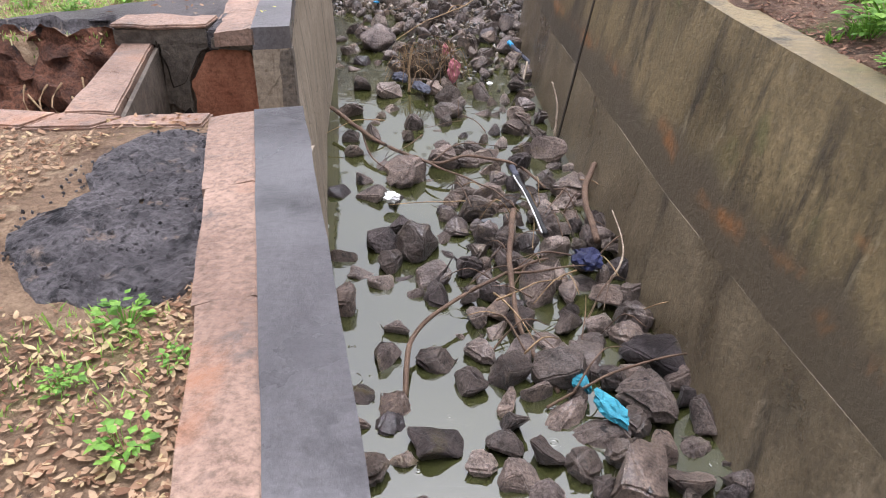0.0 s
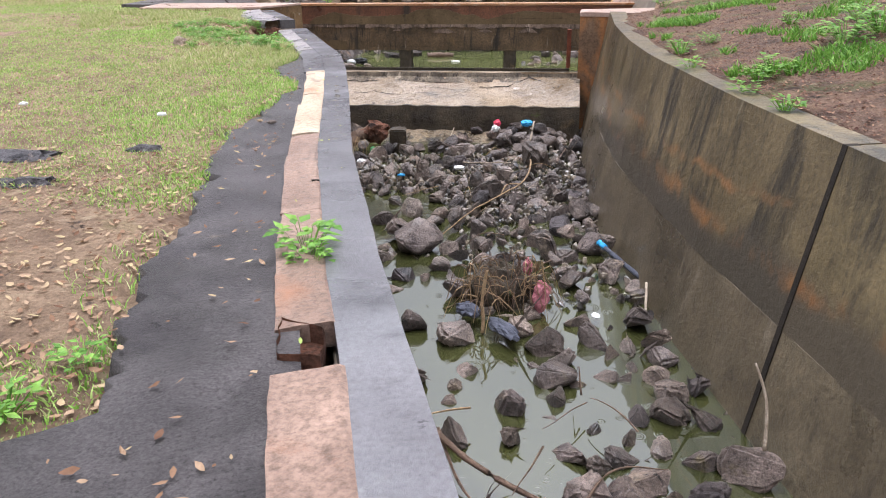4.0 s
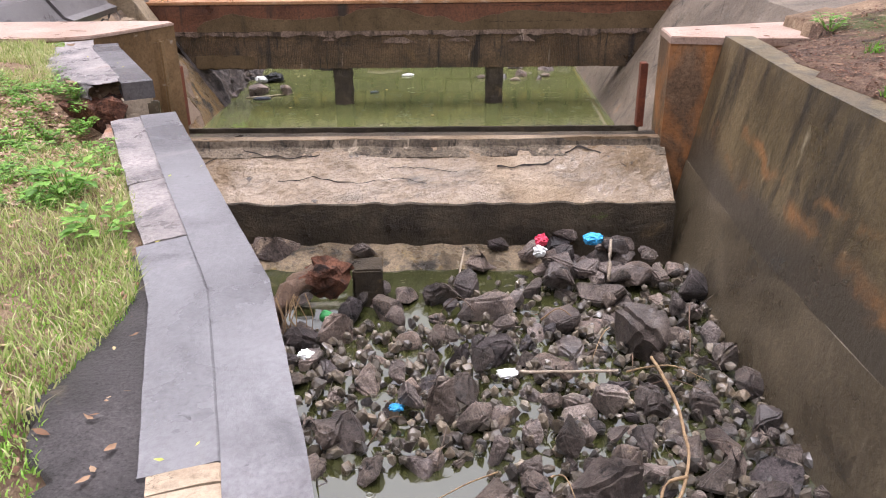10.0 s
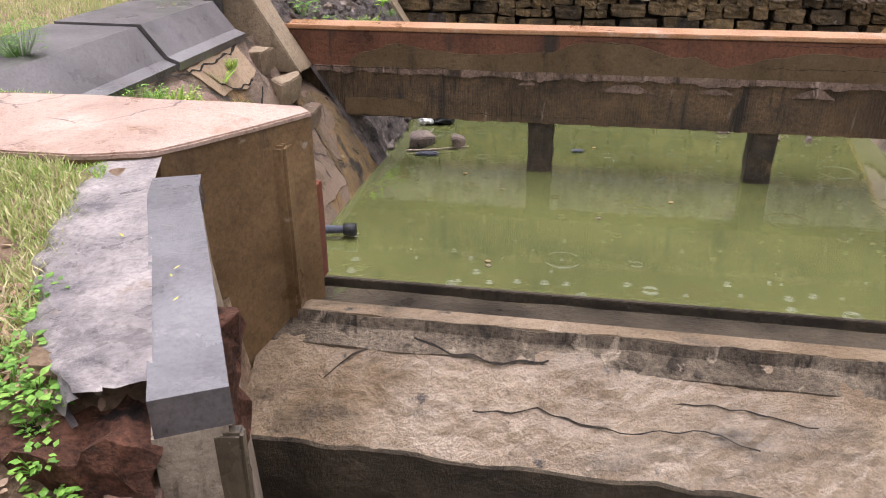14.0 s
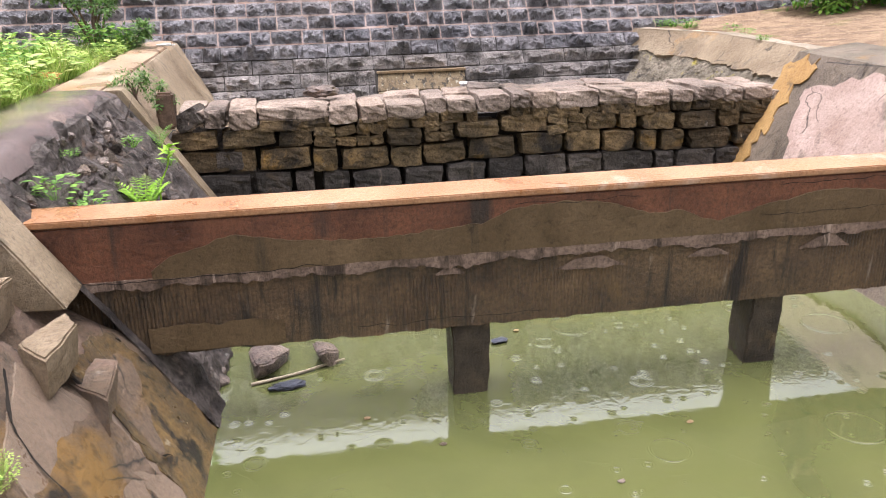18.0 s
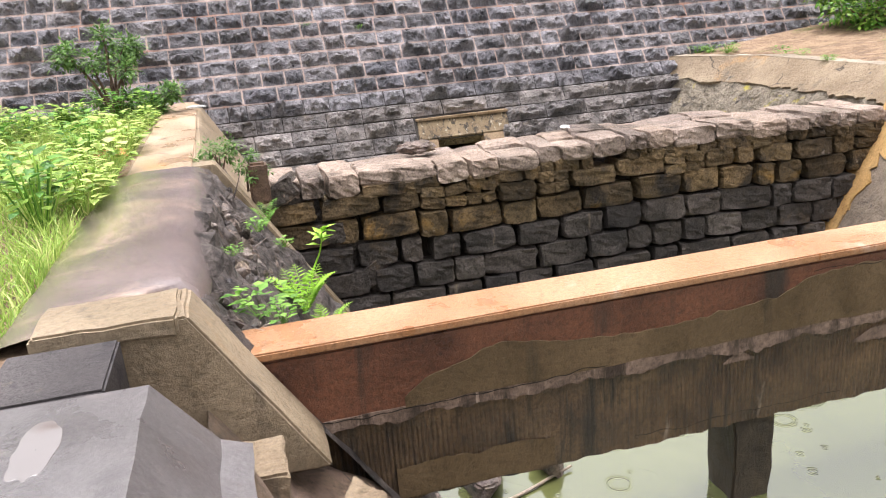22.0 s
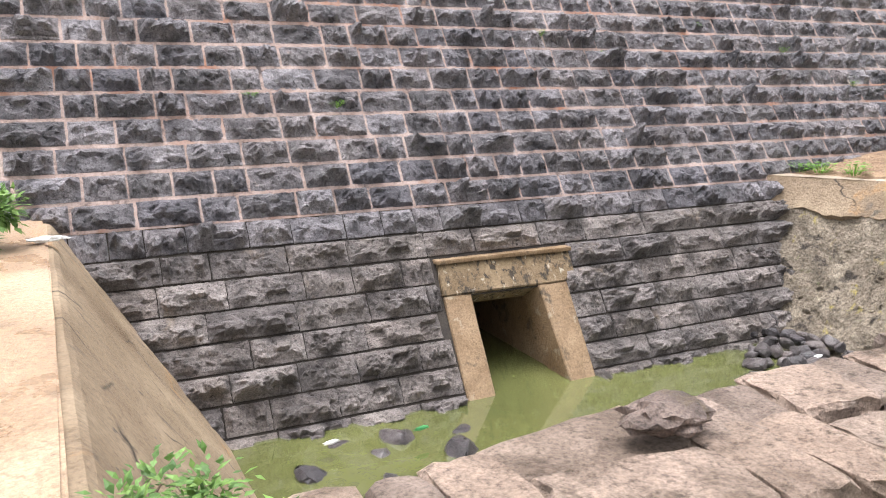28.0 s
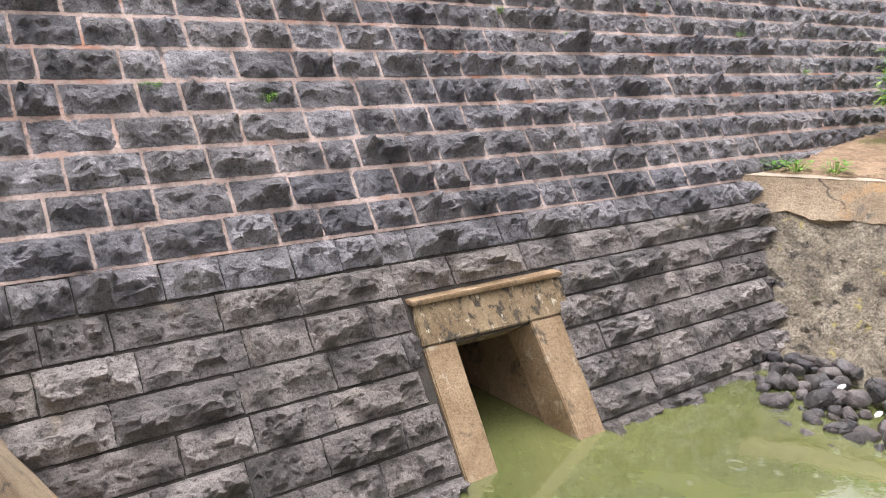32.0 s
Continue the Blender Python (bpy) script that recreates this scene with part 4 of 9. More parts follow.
# ---- gate sill, apron and piers ----
def sill():
    r = root("gate_sill", fpt(-4.1, 19.6, -2.2), "sloping sand-coloured concrete sill below the gate", "sill", kind="structure")

    def prof(pts, u0, u1, d=0.2, rough=0.01, seed=0.0):
        us = steps(u0, u1, d)
        bm = bmesh.new()
        rings = [[bm.verts.new((u, v + rough * noise.noise(Vector((u * 3, v * 5, seed))), z + rough * noise.noise(Vector((u * 4, v * 4, z * 4 + seed))))) for v, z in pts] for u in us]
        n = len(pts)
        for a, b in zip(rings, rings[1:]):
            for j in range(n):
                bm.faces.new((a[j], a[(j + 1) % n], b[(j + 1) % n], b[j]))
        bm.faces.new(rings[0])
        bm.faces.new(rings[-1][::-1])
        return turned(bm)

    slope = [(18.99 + 0.73 * k / 16, lerp_table(((0, -1.64), (0.3, -1.5), (0.63, -1.34), (0.86, -1.24), (1, -1.2)), k / 16)) for k in range(17)]
    bm = bmesh.new()
    pts = [(18.98, -2.8), (18.97, -1.9)] + slope + [(19.73, -1.11), (19.86, -1.10), (19.86, -2.8)]
    rings = []
    for u in steps(-7.1, -1.15, 0.045):
        ring = []
        for n, (v, z) in enumerate(pts):
            q = Vector((u * 3, v * 5, z))
            k = 0.028 * noise.noise(q * 0.6) + 0.02 * abs(noise.noise(q * 1.7)) + 0.012 * noise.noise(q * 4.5)
            ring.append(bm.verts.new((u, v, z + (k if 1 < n < 20 else 0))))
        rings.append(ring)
    for x, y in zip(rings, rings[1:]):
        for j in range(len(pts)):
            bm.faces.new((x[j], x[(j + 1) % len(pts)], y[(j + 1) % len(pts)], y[j]))
    part("apron", turned(bm), M["apron"], r, "rough sandy concrete apron")
    def on_apron(u, v):
        return fpt(u, v, -1.64 + 0.603 * (v - 18.99) + 0.034 + 0.03 * noise.noise(Vector((u * 1.8, v * 3, 0))))
    for pts, w in (([(-3.1, 19.41), (-2.58, 19.45), (-2.36, 19.57), (-2.15, 19.67), (-2.07, 19.64), (-1.79, 19.54), (-1.63, 19.43)], 0.03), ([(-6.6, 19.36), (-6.45, 19.52), (-6.22, 19.6)], 0.02),
                   ([(-6.06, 19.66), (-5.72, 19.57), (-5.46, 19.54), (-5.16, 19.6)], 0.025), ([(-5.6, 19.25), (-5.2, 19.3), (-4.7, 19.22), (-4.2, 19.28), (-3.9, 19.2)], 0.014), ([(-4.6, 19.4), (-4.1, 19.44), (-3.5, 19.36)], 0.012)):
        line = resample([(u, v, 0) for u, v in pts], 0.04)

        def along(i, k, line=line, w=w):
            q = line[i]
            return on_apron(q.x, q.y + 0.03 * noise.noise(q * 7) + (k - 0.5) * w * (0.4 + 1.2 * abs(noise.noise(q * 5))))
        part("crack", sheet(along, range(len(line)), [0, 1]), M["void"], r, "dark crack in the apron")
    part("sill_rim", prof([(19.56, -1.262), (19.70, -1.185), (19.722, -1.108), (19.728, -1.108), (19.728, -1.4), (19.56, -1.4)], -7.1, -1.15, 0.08, 0.02, 6), M["stain_band"], r, "dark dripping rim of the sill")
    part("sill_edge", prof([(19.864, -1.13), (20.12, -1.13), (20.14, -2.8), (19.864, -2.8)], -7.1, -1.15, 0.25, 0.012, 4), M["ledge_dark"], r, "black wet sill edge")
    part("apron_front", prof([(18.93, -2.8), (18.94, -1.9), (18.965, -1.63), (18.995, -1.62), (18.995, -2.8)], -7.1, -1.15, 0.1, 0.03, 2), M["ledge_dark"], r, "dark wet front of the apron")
    part("sill_step", prof([(18.44, -2.8), (18.46, -2.3), (18.6, -2.2), (18.7, -2.16), (18.8, -2.13), (18.925, -2.1), (18.925, -2.8)], -7.05, -2.6, 0.06, 0.05, 8), M["wet_step"], r, "broken lower concrete step")


sill()


def gate_piers():
    r = root("gate_pier", (-4.4, 20.8, 0), "brown gate pier with a pale pink top", "pier", kind="structure")
    out = [(-3.6, 20.77), (-3.69, 20.9), (-4.67, 21.06), (-5.26, 21.2), (-6.6, 21.3), (-6.7, 20.3), (-4.75, 19.9), (-4.3, 19.98)]
    body = prism(out, -2.8, 0.185)
    part("pier_body", body, M["pier_brown"], r, "brown stained render")
    cap = prism([(-3.595, 20.765), (-3.685, 20.91), (-4.67, 21.075), (-5.26, 21.21), (-6.6, 21.31), (-6.7, 20.29), (-4.75, 19.89), (-4.295, 19.97)], 0.185, 0.217, 0.01)
    bmesh.ops.subdivide_edges(cap, edges=[e for e in cap.edges if e.calc_length() > 0.3], cuts=4)
    wobble(cap, 0.008, 6)
    part("pier_top", cap, M["pink_top"], r, "pale pink wet cement top")
    part("gate_guide", turned(block_bm(-6.86, -6.78, 19.98, 20.1, -1.0, -0.3, 0.006)), M["rust_metal"], r, "rusty steel gate guide")
    part("pier_face", turned(block_bm(-7.3, -6.86, 19.7, 20.05, -2.8, 0.06, 0.02)), M["pier_brown"], r)
    r = root("gate_pier", (2.3, 20.0, 0), "rust-streaked gate pier joining the tall channel wall", "pier", kind="structure")
    out = [(1.86, 19.62), (2.62, 19.32), (4.6, 18.9), (4.8, 20.4), (1.98, 20.2)]
    part("pier_body", prism(out, -2.8, -0.02), M["pier_rust"], r, "rust-brown stained concrete")
    cap = prism([(1.85, 19.61), (2.62, 19.31), (4.6, 18.89), (4.8, 20.41), (1.98, 20.21)], -0.02, 0.06, 0.012)
    part("pier_top", cap, M["pink_top"], r, "pale pink cement top")
    part("gate_guide", turned(block_bm(-1.42, -1.34, 20.0, 20.12, -1.05, -0.3, 0.006)), M["rust_metal"], r, "rusty steel gate guide")
    part("gate_rail", turned(block_bm(-6.9, -1.35, 20.16, 20.2, -1.2, -1.08, 0.005)), M["ledge_dark"], r, "black steel sill rail")


gate_piers()


# ---- beam over the pool ----
def beam():
    r = root("beam", fpt(-4.3, 25.75, -0.8), "stained red-brown concrete beam spanning the pool", "beam", kind="structure")
    bm = block_bm(-9.25, 0.45, 25.6, 26.02, -0.79, -0.30, 0.012, 0.006, 1, 6)
    part("beam_upper", turned(bm), M["rust_concrete"], r, "red-brown wet upper half")

    def n1(u, f, o=0.0):
        return noise.noise(Vector((u * f, o, 0)))
    # the lower half: cut with fine upright grooves, in stretches
    bm = bmesh.new()
    rows = []
    for k, u in enumerate(steps(-9.0, 0.2, 0.011)):
        deep = 0.011 * max(0.0, min(1.0, 0.4 + 1.8 * n1(u, 0.9, 5)))
        rib = (deep if k % 3 == 0 else 0.0) + 0.008 * n1(u, 5, 1)
        low = -1.46 + 0.02 * n1(u, 2.5, 1) + 0.018 * n1(u, 9, 1)
        mid = -0.93 + 0.07 * n1(u, 1.7, 3)
        rows.append([bm.verts.new(c) for c in ((u, 25.615, -0.792), (u, 25.618 + rib * 0.3, mid), (u, 25.616 + rib, mid - 0.03), (u, 25.612 + rib, -1.2), (u, 25.622 + rib * 0.6, low), (u, 26.0, low), (u, 26.0, -0.792))])
    for x, y in zip(rows, rows[1:]):
        for i in range(7):
            bm.faces.new((x[i], x[(i + 1) % 7], y[(i + 1) % 7], y[i]))
    part("beam_lower", turned(bm), M["beam_low"], r, "dark ribbed lower half")

    def skin(name, u0, u1, top, bottom, out, mat, label, d=0.03):
        """A thin coat on the front between two ragged edges."""
        def at(u, k):
            a, b = bottom(u), top(u)
            z = a + (max(b, a + 0.004) - a) * k
            return fpt(u, 25.6 - (out if 0.01 < k < 0.99 else -0.004), z)
        part(name, sheet(at, steps(u0, u1, d), [0, 0.012, 0.35, 0.7, 0.988, 1.0]), M[mat], r, label)
    edge = ((-8.3, -0.70), (-8.14, -0.60), (-7.6, -0.43), (-7.2, -0.53), (-6.5, -0.575), (-5.6, -0.50), (-5.35, -0.40), (-5.0, -0.37), (-4.5, -0.385), (-4.1, -0.53), (-3.8, -0.53), (-3.45, -0.65), (-2.9, -0.50), (-2.4, -0.43), (-1, -0.5), (0.4, -0.45))
    skin("render_coat", -8.3, 0.4, lambda u: lerp_table(edge, u) + 0.035 * n1(u, 3, 2) + 0.02 * n1(u, 11, 2), lambda u: -0.775 + 0.015 * n1(u, 4, 8), 0.007, "beam_dark", "smooth olive-brown render coat")

    def torn(u):
        return -0.85 - 0.1 * max(0, n1(u, 1.3, 21)) - 0.05 * n1(u, 4, 22) - 0.035 * n1(u, 13, 23)
    skin("plaster_flake", -8.9, 0.3, lambda u: -0.765 + 0.012 * n1(u, 5, 30), lambda u: min(-0.775, torn(u)), 0.006, "flake", "pale flaking plaster band", 0.02)
    for u0, u1, z, h in ((-4.95, -4.3, -1.0, 0.13), (-3.7, -3.3, -0.98, 0.1), (-2.6, -2.1, -0.99, 0.14), (-6.0, -5.75, -0.95, 0.08)):
        skin("plaster_flake", u0, u1, lambda u: z + h * (0.8 + 0.5 * n1(u, 5, z)) * math.sin(math.pi * (u - u0) / (u1 - u0) * 0.9 + 0.16), lambda u: z - 0.03 * n1(u, 7, z + 3), -0.001, "flake", "pale flaking plaster patch", 0.02)
    skin("render_coat", -8.4, -7.3, lambda u: -1.2 + 0.08 * n1(u, 2, 40) - 0.03 * n1(u, 9, 41), lambda u: -1.44 + 0.02 * n1(u, 5, 42), -0.003, "beam_dark", "brown patch of old render", 0.025)
    # cracks along the coats
    for u0, u1, z0, w in ((-9.2, -6.9, -0.772, 0.009), (-5.3, -4.2, -0.36, 0.006), (-2.9, -0.6, -0.34, 0.007), (-6.7, -5.0, -1.36, 0.006), (-3.0, -1.4, -0.62, 0.006)):
        def line(u, k, z0=z0, w=w):
            return fpt(u, 25.6 - 0.0095, z0 + 0.03 * n1(u, 2.2, z0) + 0.02 * n1(u, 8, z0) + w * (k - 0.5) * (0.5 + abs(n1(u, 15, z0))))
        part("crack", sheet(line, steps(u0, u1, 0.025), [0, 1]), M["void"], r, "dark hairline crack")
    bm = block_bm(-9.28, 0.48, 25.585, 26.03, -0.296, -0.24, 0.01, 0, 0, 9)
    for v in bm.verts:
        v.co.y += (0.014 * n1(v.co.x, 3, 50) + 0.012 * n1(v.co.x, 10, 51)) * (v.co.y < 25.8)
        v.co.z += 0.006 * n1(v.co.x, 2, 52)
    part("beam_top", turned(bm), M["orange_top"], r, "orange wet cement top")
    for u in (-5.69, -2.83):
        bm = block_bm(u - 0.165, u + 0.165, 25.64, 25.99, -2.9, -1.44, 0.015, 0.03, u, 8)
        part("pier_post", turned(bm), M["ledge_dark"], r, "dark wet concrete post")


beam()


# ---- banks of the pool ----
def bank(name, prof, v0, v1, mat, label, mirror=False, rough=0.02, d=0.2, seed=0.0, hollow=0.0, skew=0.0):
    """A bank slab; prof: (u, z) from the toe up."""
    def mir(u):
        return -8.8 - u + (0.45 if v0 > 31 else 0) if mirror else u
    top = [(mir(u), z) for u, z in prof]
    vs = steps(v0, v1, d)
    fine = []
    for (ua, za), (ub, zb) in zip(top, top[1:]):
        n = max(1, round(math.hypot(ub - ua, zb - za) / d))
        fine += [(ua + (ub - ua) * i / n, za + (zb - za) * i / n) for i in range(n)]
    fine.append(top[-1])

    def at(k, v):
        u, z = fine[k]
        n = rough * min(1, 0.1 + (v - v0) / 0.6, 0.1 + (v1 - v) / 0.6) * (noise.noise(Vector((u * 1.5 + seed, v * 1.5, z * 1.5))) + 0.6 * noise.noise(Vector((u * 5 + seed, v * 5, z * 5))))
        n -= hollow * max(0, min(1, (v - 24.35 + 0.2 * noise.noise(Vector((u * 4, v, 3)))) / 0.25)) * max(0, min(1, (z + 1.2) / 0.4))
        u -= skew * (v - v0) / (v1 - v0)
        return (u + n * (-1 if mirror else 1), v, z + n * 0.6)
    bm = sheet(at, range(len(fine)), vs)
    return single(name, turned(bm), mat, fpt(mir(-8.6), (v0 + v1) / 2, -1), label, "bank", kind="structure")


LOW = [(-7.75, -2.55), (-7.93, -2.2), (-8.48, -1.32)]
bank("bank_left_1", LOW + [(-8.70, -1.08), (-9.08, -0.5), (-9.28, -0.2)], 20.1, 25.56, M["slope"], "cracked sloping concrete bank with stains and weeds", rough=0.014, d=0.06, hollow=0.16)
bank("bank_left_2", [(-7.7, -2.55), (-7.9, -2.2), (-9.0, -0.52), (-9.42, 0.06), (-9.6, 0.12)], 25.5, 30.3, M["rubble"], "eroded dark rubble bank below the path", rough=0.13, d=0.08, seed=5)
bank("bank_left_3", [(-7.8, -2.6), (-7.98, -2.3), (-9.46, 0.05), (-9.5, 0.09), (-10.3, 0.1)], 30.5, 37.9, M["slope_smooth"], "smooth tan concrete bank beside the dam", rough=0.012, skew=0.2)
bank("bank_right_1", [(-7.75, -2.55), (-7.93, -2.2), (-9.42, 0.15), (-10.4, 0.25)], 20.0, 30.9, M["slope_grey"], "sloping grey concrete bank", True, 0.03)


def wing():
    """Wing wall right of the outlet: a rendered upper band over mossy rubble, with a level top."""
    r = root("wing_wall", fpt(0.6, 34.5, -1.0), "tan rendered wing wall over mossy rubble beside the dam", "wing wall", kind="structure")

    def at(v, k, out=0.0):
        toe, top = lerp_table(WING_TOE, v), lerp_table(WING_TOP, v)
        return Vector((toe + (top - toe) * k - out * 0.8, v, -2.45 + 2.45 * k + out * 0.6))

    def rough(v, k):
        p = at(v, k)
        n = noise.noise(p * 2.2) + 0.7 * noise.noise(p * 6)
        return TURN_F @ at(v, k, 0.07 * n)
    part("rubble_face", sheet(rough, steps(30.7, 38.3, 0.09), steps(0, 0.84, 0.035)), M["mossy"], r, "rough mossy rubble with yellow lichen")

    def band(v, k):
        low = 0.79 + 0.035 * noise.noise(Vector((v * 2.2, 0, 0))) + 0.02 * noise.noise(Vector((v * 9, 0, 0)))
        p = at(v, low + (1 - low) * k, 0.05 if k > 0.02 else -0.05)
        return TURN_F @ (p + Vector((0, 0, 0.012 * noise.noise(p * 3))))
    part("render_band", sheet(band, steps(30.7, 38.3, 0.06), [0, 0.03, 0.3, 0.6, 0.9, 1.0]), M["slope_smooth"], r, "smooth tan render with a ragged lower edge")

    def top(v, k):
        u = lerp_table(WING_TOP, v) - 0.05 + 0.45 * k
        return fpt(u, v, 0.03 + 0.012 * noise.noise(Vector((u * 4, v * 4, 0))) - (0.2 if k > 0.99 else 0))
    part("wing_top", sheet(top, steps(30.7, 38.3, 0.12), [0, 0.1, 0.5, 0.9, 1.0]), M["left_face"], r, "worn cement top")
    # ochre-stained rim and pink render where the lower bank begins

    def on_bank(v, k, out):
        z = -2.24 + k
        return fpt(-8.8 - bank_u(z) - out * 0.85, v, z + out * 0.53)
    plate("ochre_rim", [(30.55, -0.1), (30.95, -0.1), (30.95, 2.2), (30.25, 2.35), (30.45, 1.2)], on_bank, "ochre", r, 0.012, 0.16, 0.08, 3, "ochre-stained rim")
    plate("render_patch", [(26.3, 0.9), (27.6, 0.6), (29.6, 1.0), (30.1, 1.9), (29.0, 2.25), (26.6, 2.2)], on_bank, "pink_render", r, 0.045, 0.12, 0.1, 5, "pink-grey render patch")


wing()


def fin(name, v0, v1, z_top, label, lift=0.0, z_end=-2.7, drop=0.45):
    us = [(bank_u(z), z + lift) for z in (z_top, z_end)]
    r = root(name, fpt(us[0][0], v0, z_top), label, "buttress", kind="structure")
    bm = bmesh.new()
    prof = [us[0], us[1], (us[1][0] - drop, us[1][1]), (us[0][0] - drop, us[0][1] - drop * 1.2), (us[0][0] - 0.75, us[0][1] - drop), (us[0][0] - 0.75, us[0][1])]
    a = [bm.verts.new((u, v0, z)) for u, z in prof]
    b = [bm.verts.new((u, v1, z)) for u, z in prof]
    n = len(prof)
    bm.faces.new(a)
    bm.faces.new(b[::-1])
    for i in range(n):
        bm.faces.new((a[i], a[(i + 1) % n], b[(i + 1) % n], b[i]))
    bmesh.ops.bevel(bm, geom=bm.edges[:], offset=0.014, segments=2, affect="EDGES")
    bmesh.ops.subdivide_edges(bm, edges=[e for e in bm.edges if e.calc_length() > 0.2], cuts=4, use_grid_fill=True)
    part("strip", turned(wobble(bm, 0.012, 5, v0)), M["buttress"], r)
    return r


fin("buttress_1", 25.12, 25.59, 0.24, "broken-off tan concrete buttress slab beside the beam", z_end=-0.78)


def bank_plates():
    """Smooth plates of old render left on the first bank, and its open cracks."""
    r = root("render_plates", fpt(-8.8, 24, -0.9), "smooth grey-brown render plates left on the cracked bank", "render", kind="structure")

    def on(v, z, out):
        u = lerp_table(((-2.55, -7.75), (-2.2, -7.93), (-1.32, -8.48), (-1.08, -8.70), (-0.5, -9.08), (-0.2, -9.28)), z)
        return fpt(u + 0.006 + out * 0.84, v, z + out * 0.54 + 0.004)
    plate("render_plate", [(23.5, -0.95), (24.25, -0.75), (24.5, -1.3), (24.4, -2.0), (23.3, -2.0), (23.1, -1.45)], on, "plate_grey", r, 0.007, 0.03, 0.05, 1, "smooth grey-brown plate")
    plate("render_plate", [(22.9, -0.27), (24.15, -0.24), (24.2, -0.55), (23.75, -0.64), (23.2, -0.6)], on, "plate_tan", r, 0.009, 0.035, 0.05, 2, "smooth tan plate under the coping")
    plate("render_plate", [(20.6, -0.3), (22.6, -0.32), (23.3, -0.75), (22.2, -1.3), (20.8, -1.2)], on, "plate_pink", r, 0.01, 0.1, 0.06, 4, "rough pink-brown plate")
    plate("stained_plate", [(24.62, -0.95), (25.4, -1.15), (25.5, -2.35), (24.2, -2.35), (24.45, -1.6)], on, "ochre_pitted", r, 0.01, 0.1, 0.05, 6, "ochre-stained pitted concrete")
    for pts in (((22.3, -0.27), (22.9, -0.3), (23.3, -0.31), (23.7, -0.29), (24.2, -0.26)), ((23.15, -0.32), (23.3, -0.5), (23.6, -0.63), (24.0, -0.6)), ((24.1, -0.7), (23.7, -0.95), (23.5, -1.3), (23.1, -1.5)), ((24.5, -1.2), (24.45, -1.6), (24.7, -1.9))):
        path = resample([(v, z, 0) for v, z in pts], 0.03)
        bm = bmesh.new()
        rows = []
        for q in path:
            k = Vector((noise.noise(q * 6), noise.noise(q * 6 + Vector((3, 0, 0))), 0)) * 0.05
            w = 0.007 + 0.012 * abs(noise.noise(q * 9))
            rows.append([bm.verts.new(on(q.x + k.x - w * 0.4, q.y + k.y + w, 0.013)), bm.verts.new(on(q.x + k.x + w * 0.4, q.y + k.y - w, 0.013))])
        for a, b in zip(rows, rows[1:]):
            bm.faces.new((a[0], a[1], b[1], b[0]))
        part("crack", bm, M["void"], r, "open dark crack")


bank_plates()
fin("buttress_2", 30.3, 30.62, 0.06, "narrow sloping concrete strip beside the rubble bank", 0.05)


def upper_left():
    """Coping above the first bank, and the path slabs."""
    r = root("bank_coping", fpt(-9.8, 22.8, 0.2), "cracked dark grey coping along the bank", "coping", kind="structure")
    for v0, v1, du, dz in ((19.9, 22.75, 0.0, 0.0), (22.78, 24.42, 0.03, 0.02)):
        bm = bmesh.new()
        prof = [(-10.6 + du, 0.21 + dz), (-9.62 + du, 0.2 + dz), (-9.37 + du, -0.12 + dz), (-9.24 + du, -0.17 + dz), (-9.26 + du, -0.26 + dz), (-10.6 + du, -0.3 + dz)]
        rows = [[bm.verts.new((u + 0.012 * noise.noise(Vector((v * 4, u, z))), v, z)) for u, z in prof] for v in steps(v0, v1, 0.15)]
        for a, b in zip(rows, rows[1:]):
            for i in range(len(prof)):
                bm.faces.new((a[i], a[(i + 1) % 6], b[(i + 1) % 6], b[i]))
        bm.faces.new(rows[0])
        bm.faces.new(rows[-1][::-1])
        part("coping_slab", turned(bm), M["bank_grey"], r)
    bm = sheet(lambda v, u: fpt((u if v > 25.75 else min(u, -9.66 - 0.04 * (u + 10.5))) + 0.05 * noise.noise(Vector((v * 1.5, u * 0.3, 0))), v, lerp_table(((25, 0.2), (30, 0.12)), v) + lerp_table(((-10.5, -0.12), (-10.4, 0.0), (-10.1, 0.05), (-9.65, 0.05), (-9.52, 0.02), (-9.44, -0.05), (-9.38, -0.2)), u) + 0.006 * noise.noise(Vector((u * 3, v * 3, 0)))), steps(25.2, 30.05, 0.15), [-10.5, -10.4, -10.1, -9.85, -9.65, -9.52, -9.44, -9.38])
    single("path_slab", bm, M["slab_path"], fpt(-9.8, 28, 0.1), "wet purple-grey path slab", "path", kind="structure", smooth=True)
    slab = prism([(-10.3, 30.08), (-9.56, 30.08), (-9.63, 33.5), (-9.72, 37.8), (-10.3, 37.8)], -0.25, 0.13, 0.035)
    bmesh.ops.subdivide_edges(slab, edges=[e for e in slab.edges if e.calc_length() > 0.4], cuts=5, use_grid_fill=True)
    single("path_slab", turned(wobble(slab, 0.006, 5, 4)), M["tan_slab"], fpt(-9.9, 34, 0), "tan orange-stained wet concrete path slab", "path", kind="structure")


upper_left()


# ---- dam ----
DAM_V, BATTER = 37.75, 0.68
SLANT = math.hypot(1, BATTER)
DAM_UP = Vector((0, BATTER, 1)).normalized()
DAM_OUT = Vector((0, -1, BATTER)).normalized()
JOINTS = [-2.67, -2.38, -2.09, -1.80, -1.515, -1.23, -0.93, -0.633, -0.345, -0.055]
while JOINTS[-1] < 9.6:
    JOINTS.append(JOINTS[-1] + 0.295)


def dam_pt(u, z, out=0.0):
    return Vector((u, DAM_V + BATTER * z, z)) + DAM_OUT * out


dam = root("dam_wall", fpt(-4.4, 38, 0), "battered masonry dam wall of rock-faced dark basalt blocks", "dam wall", kind="structure")


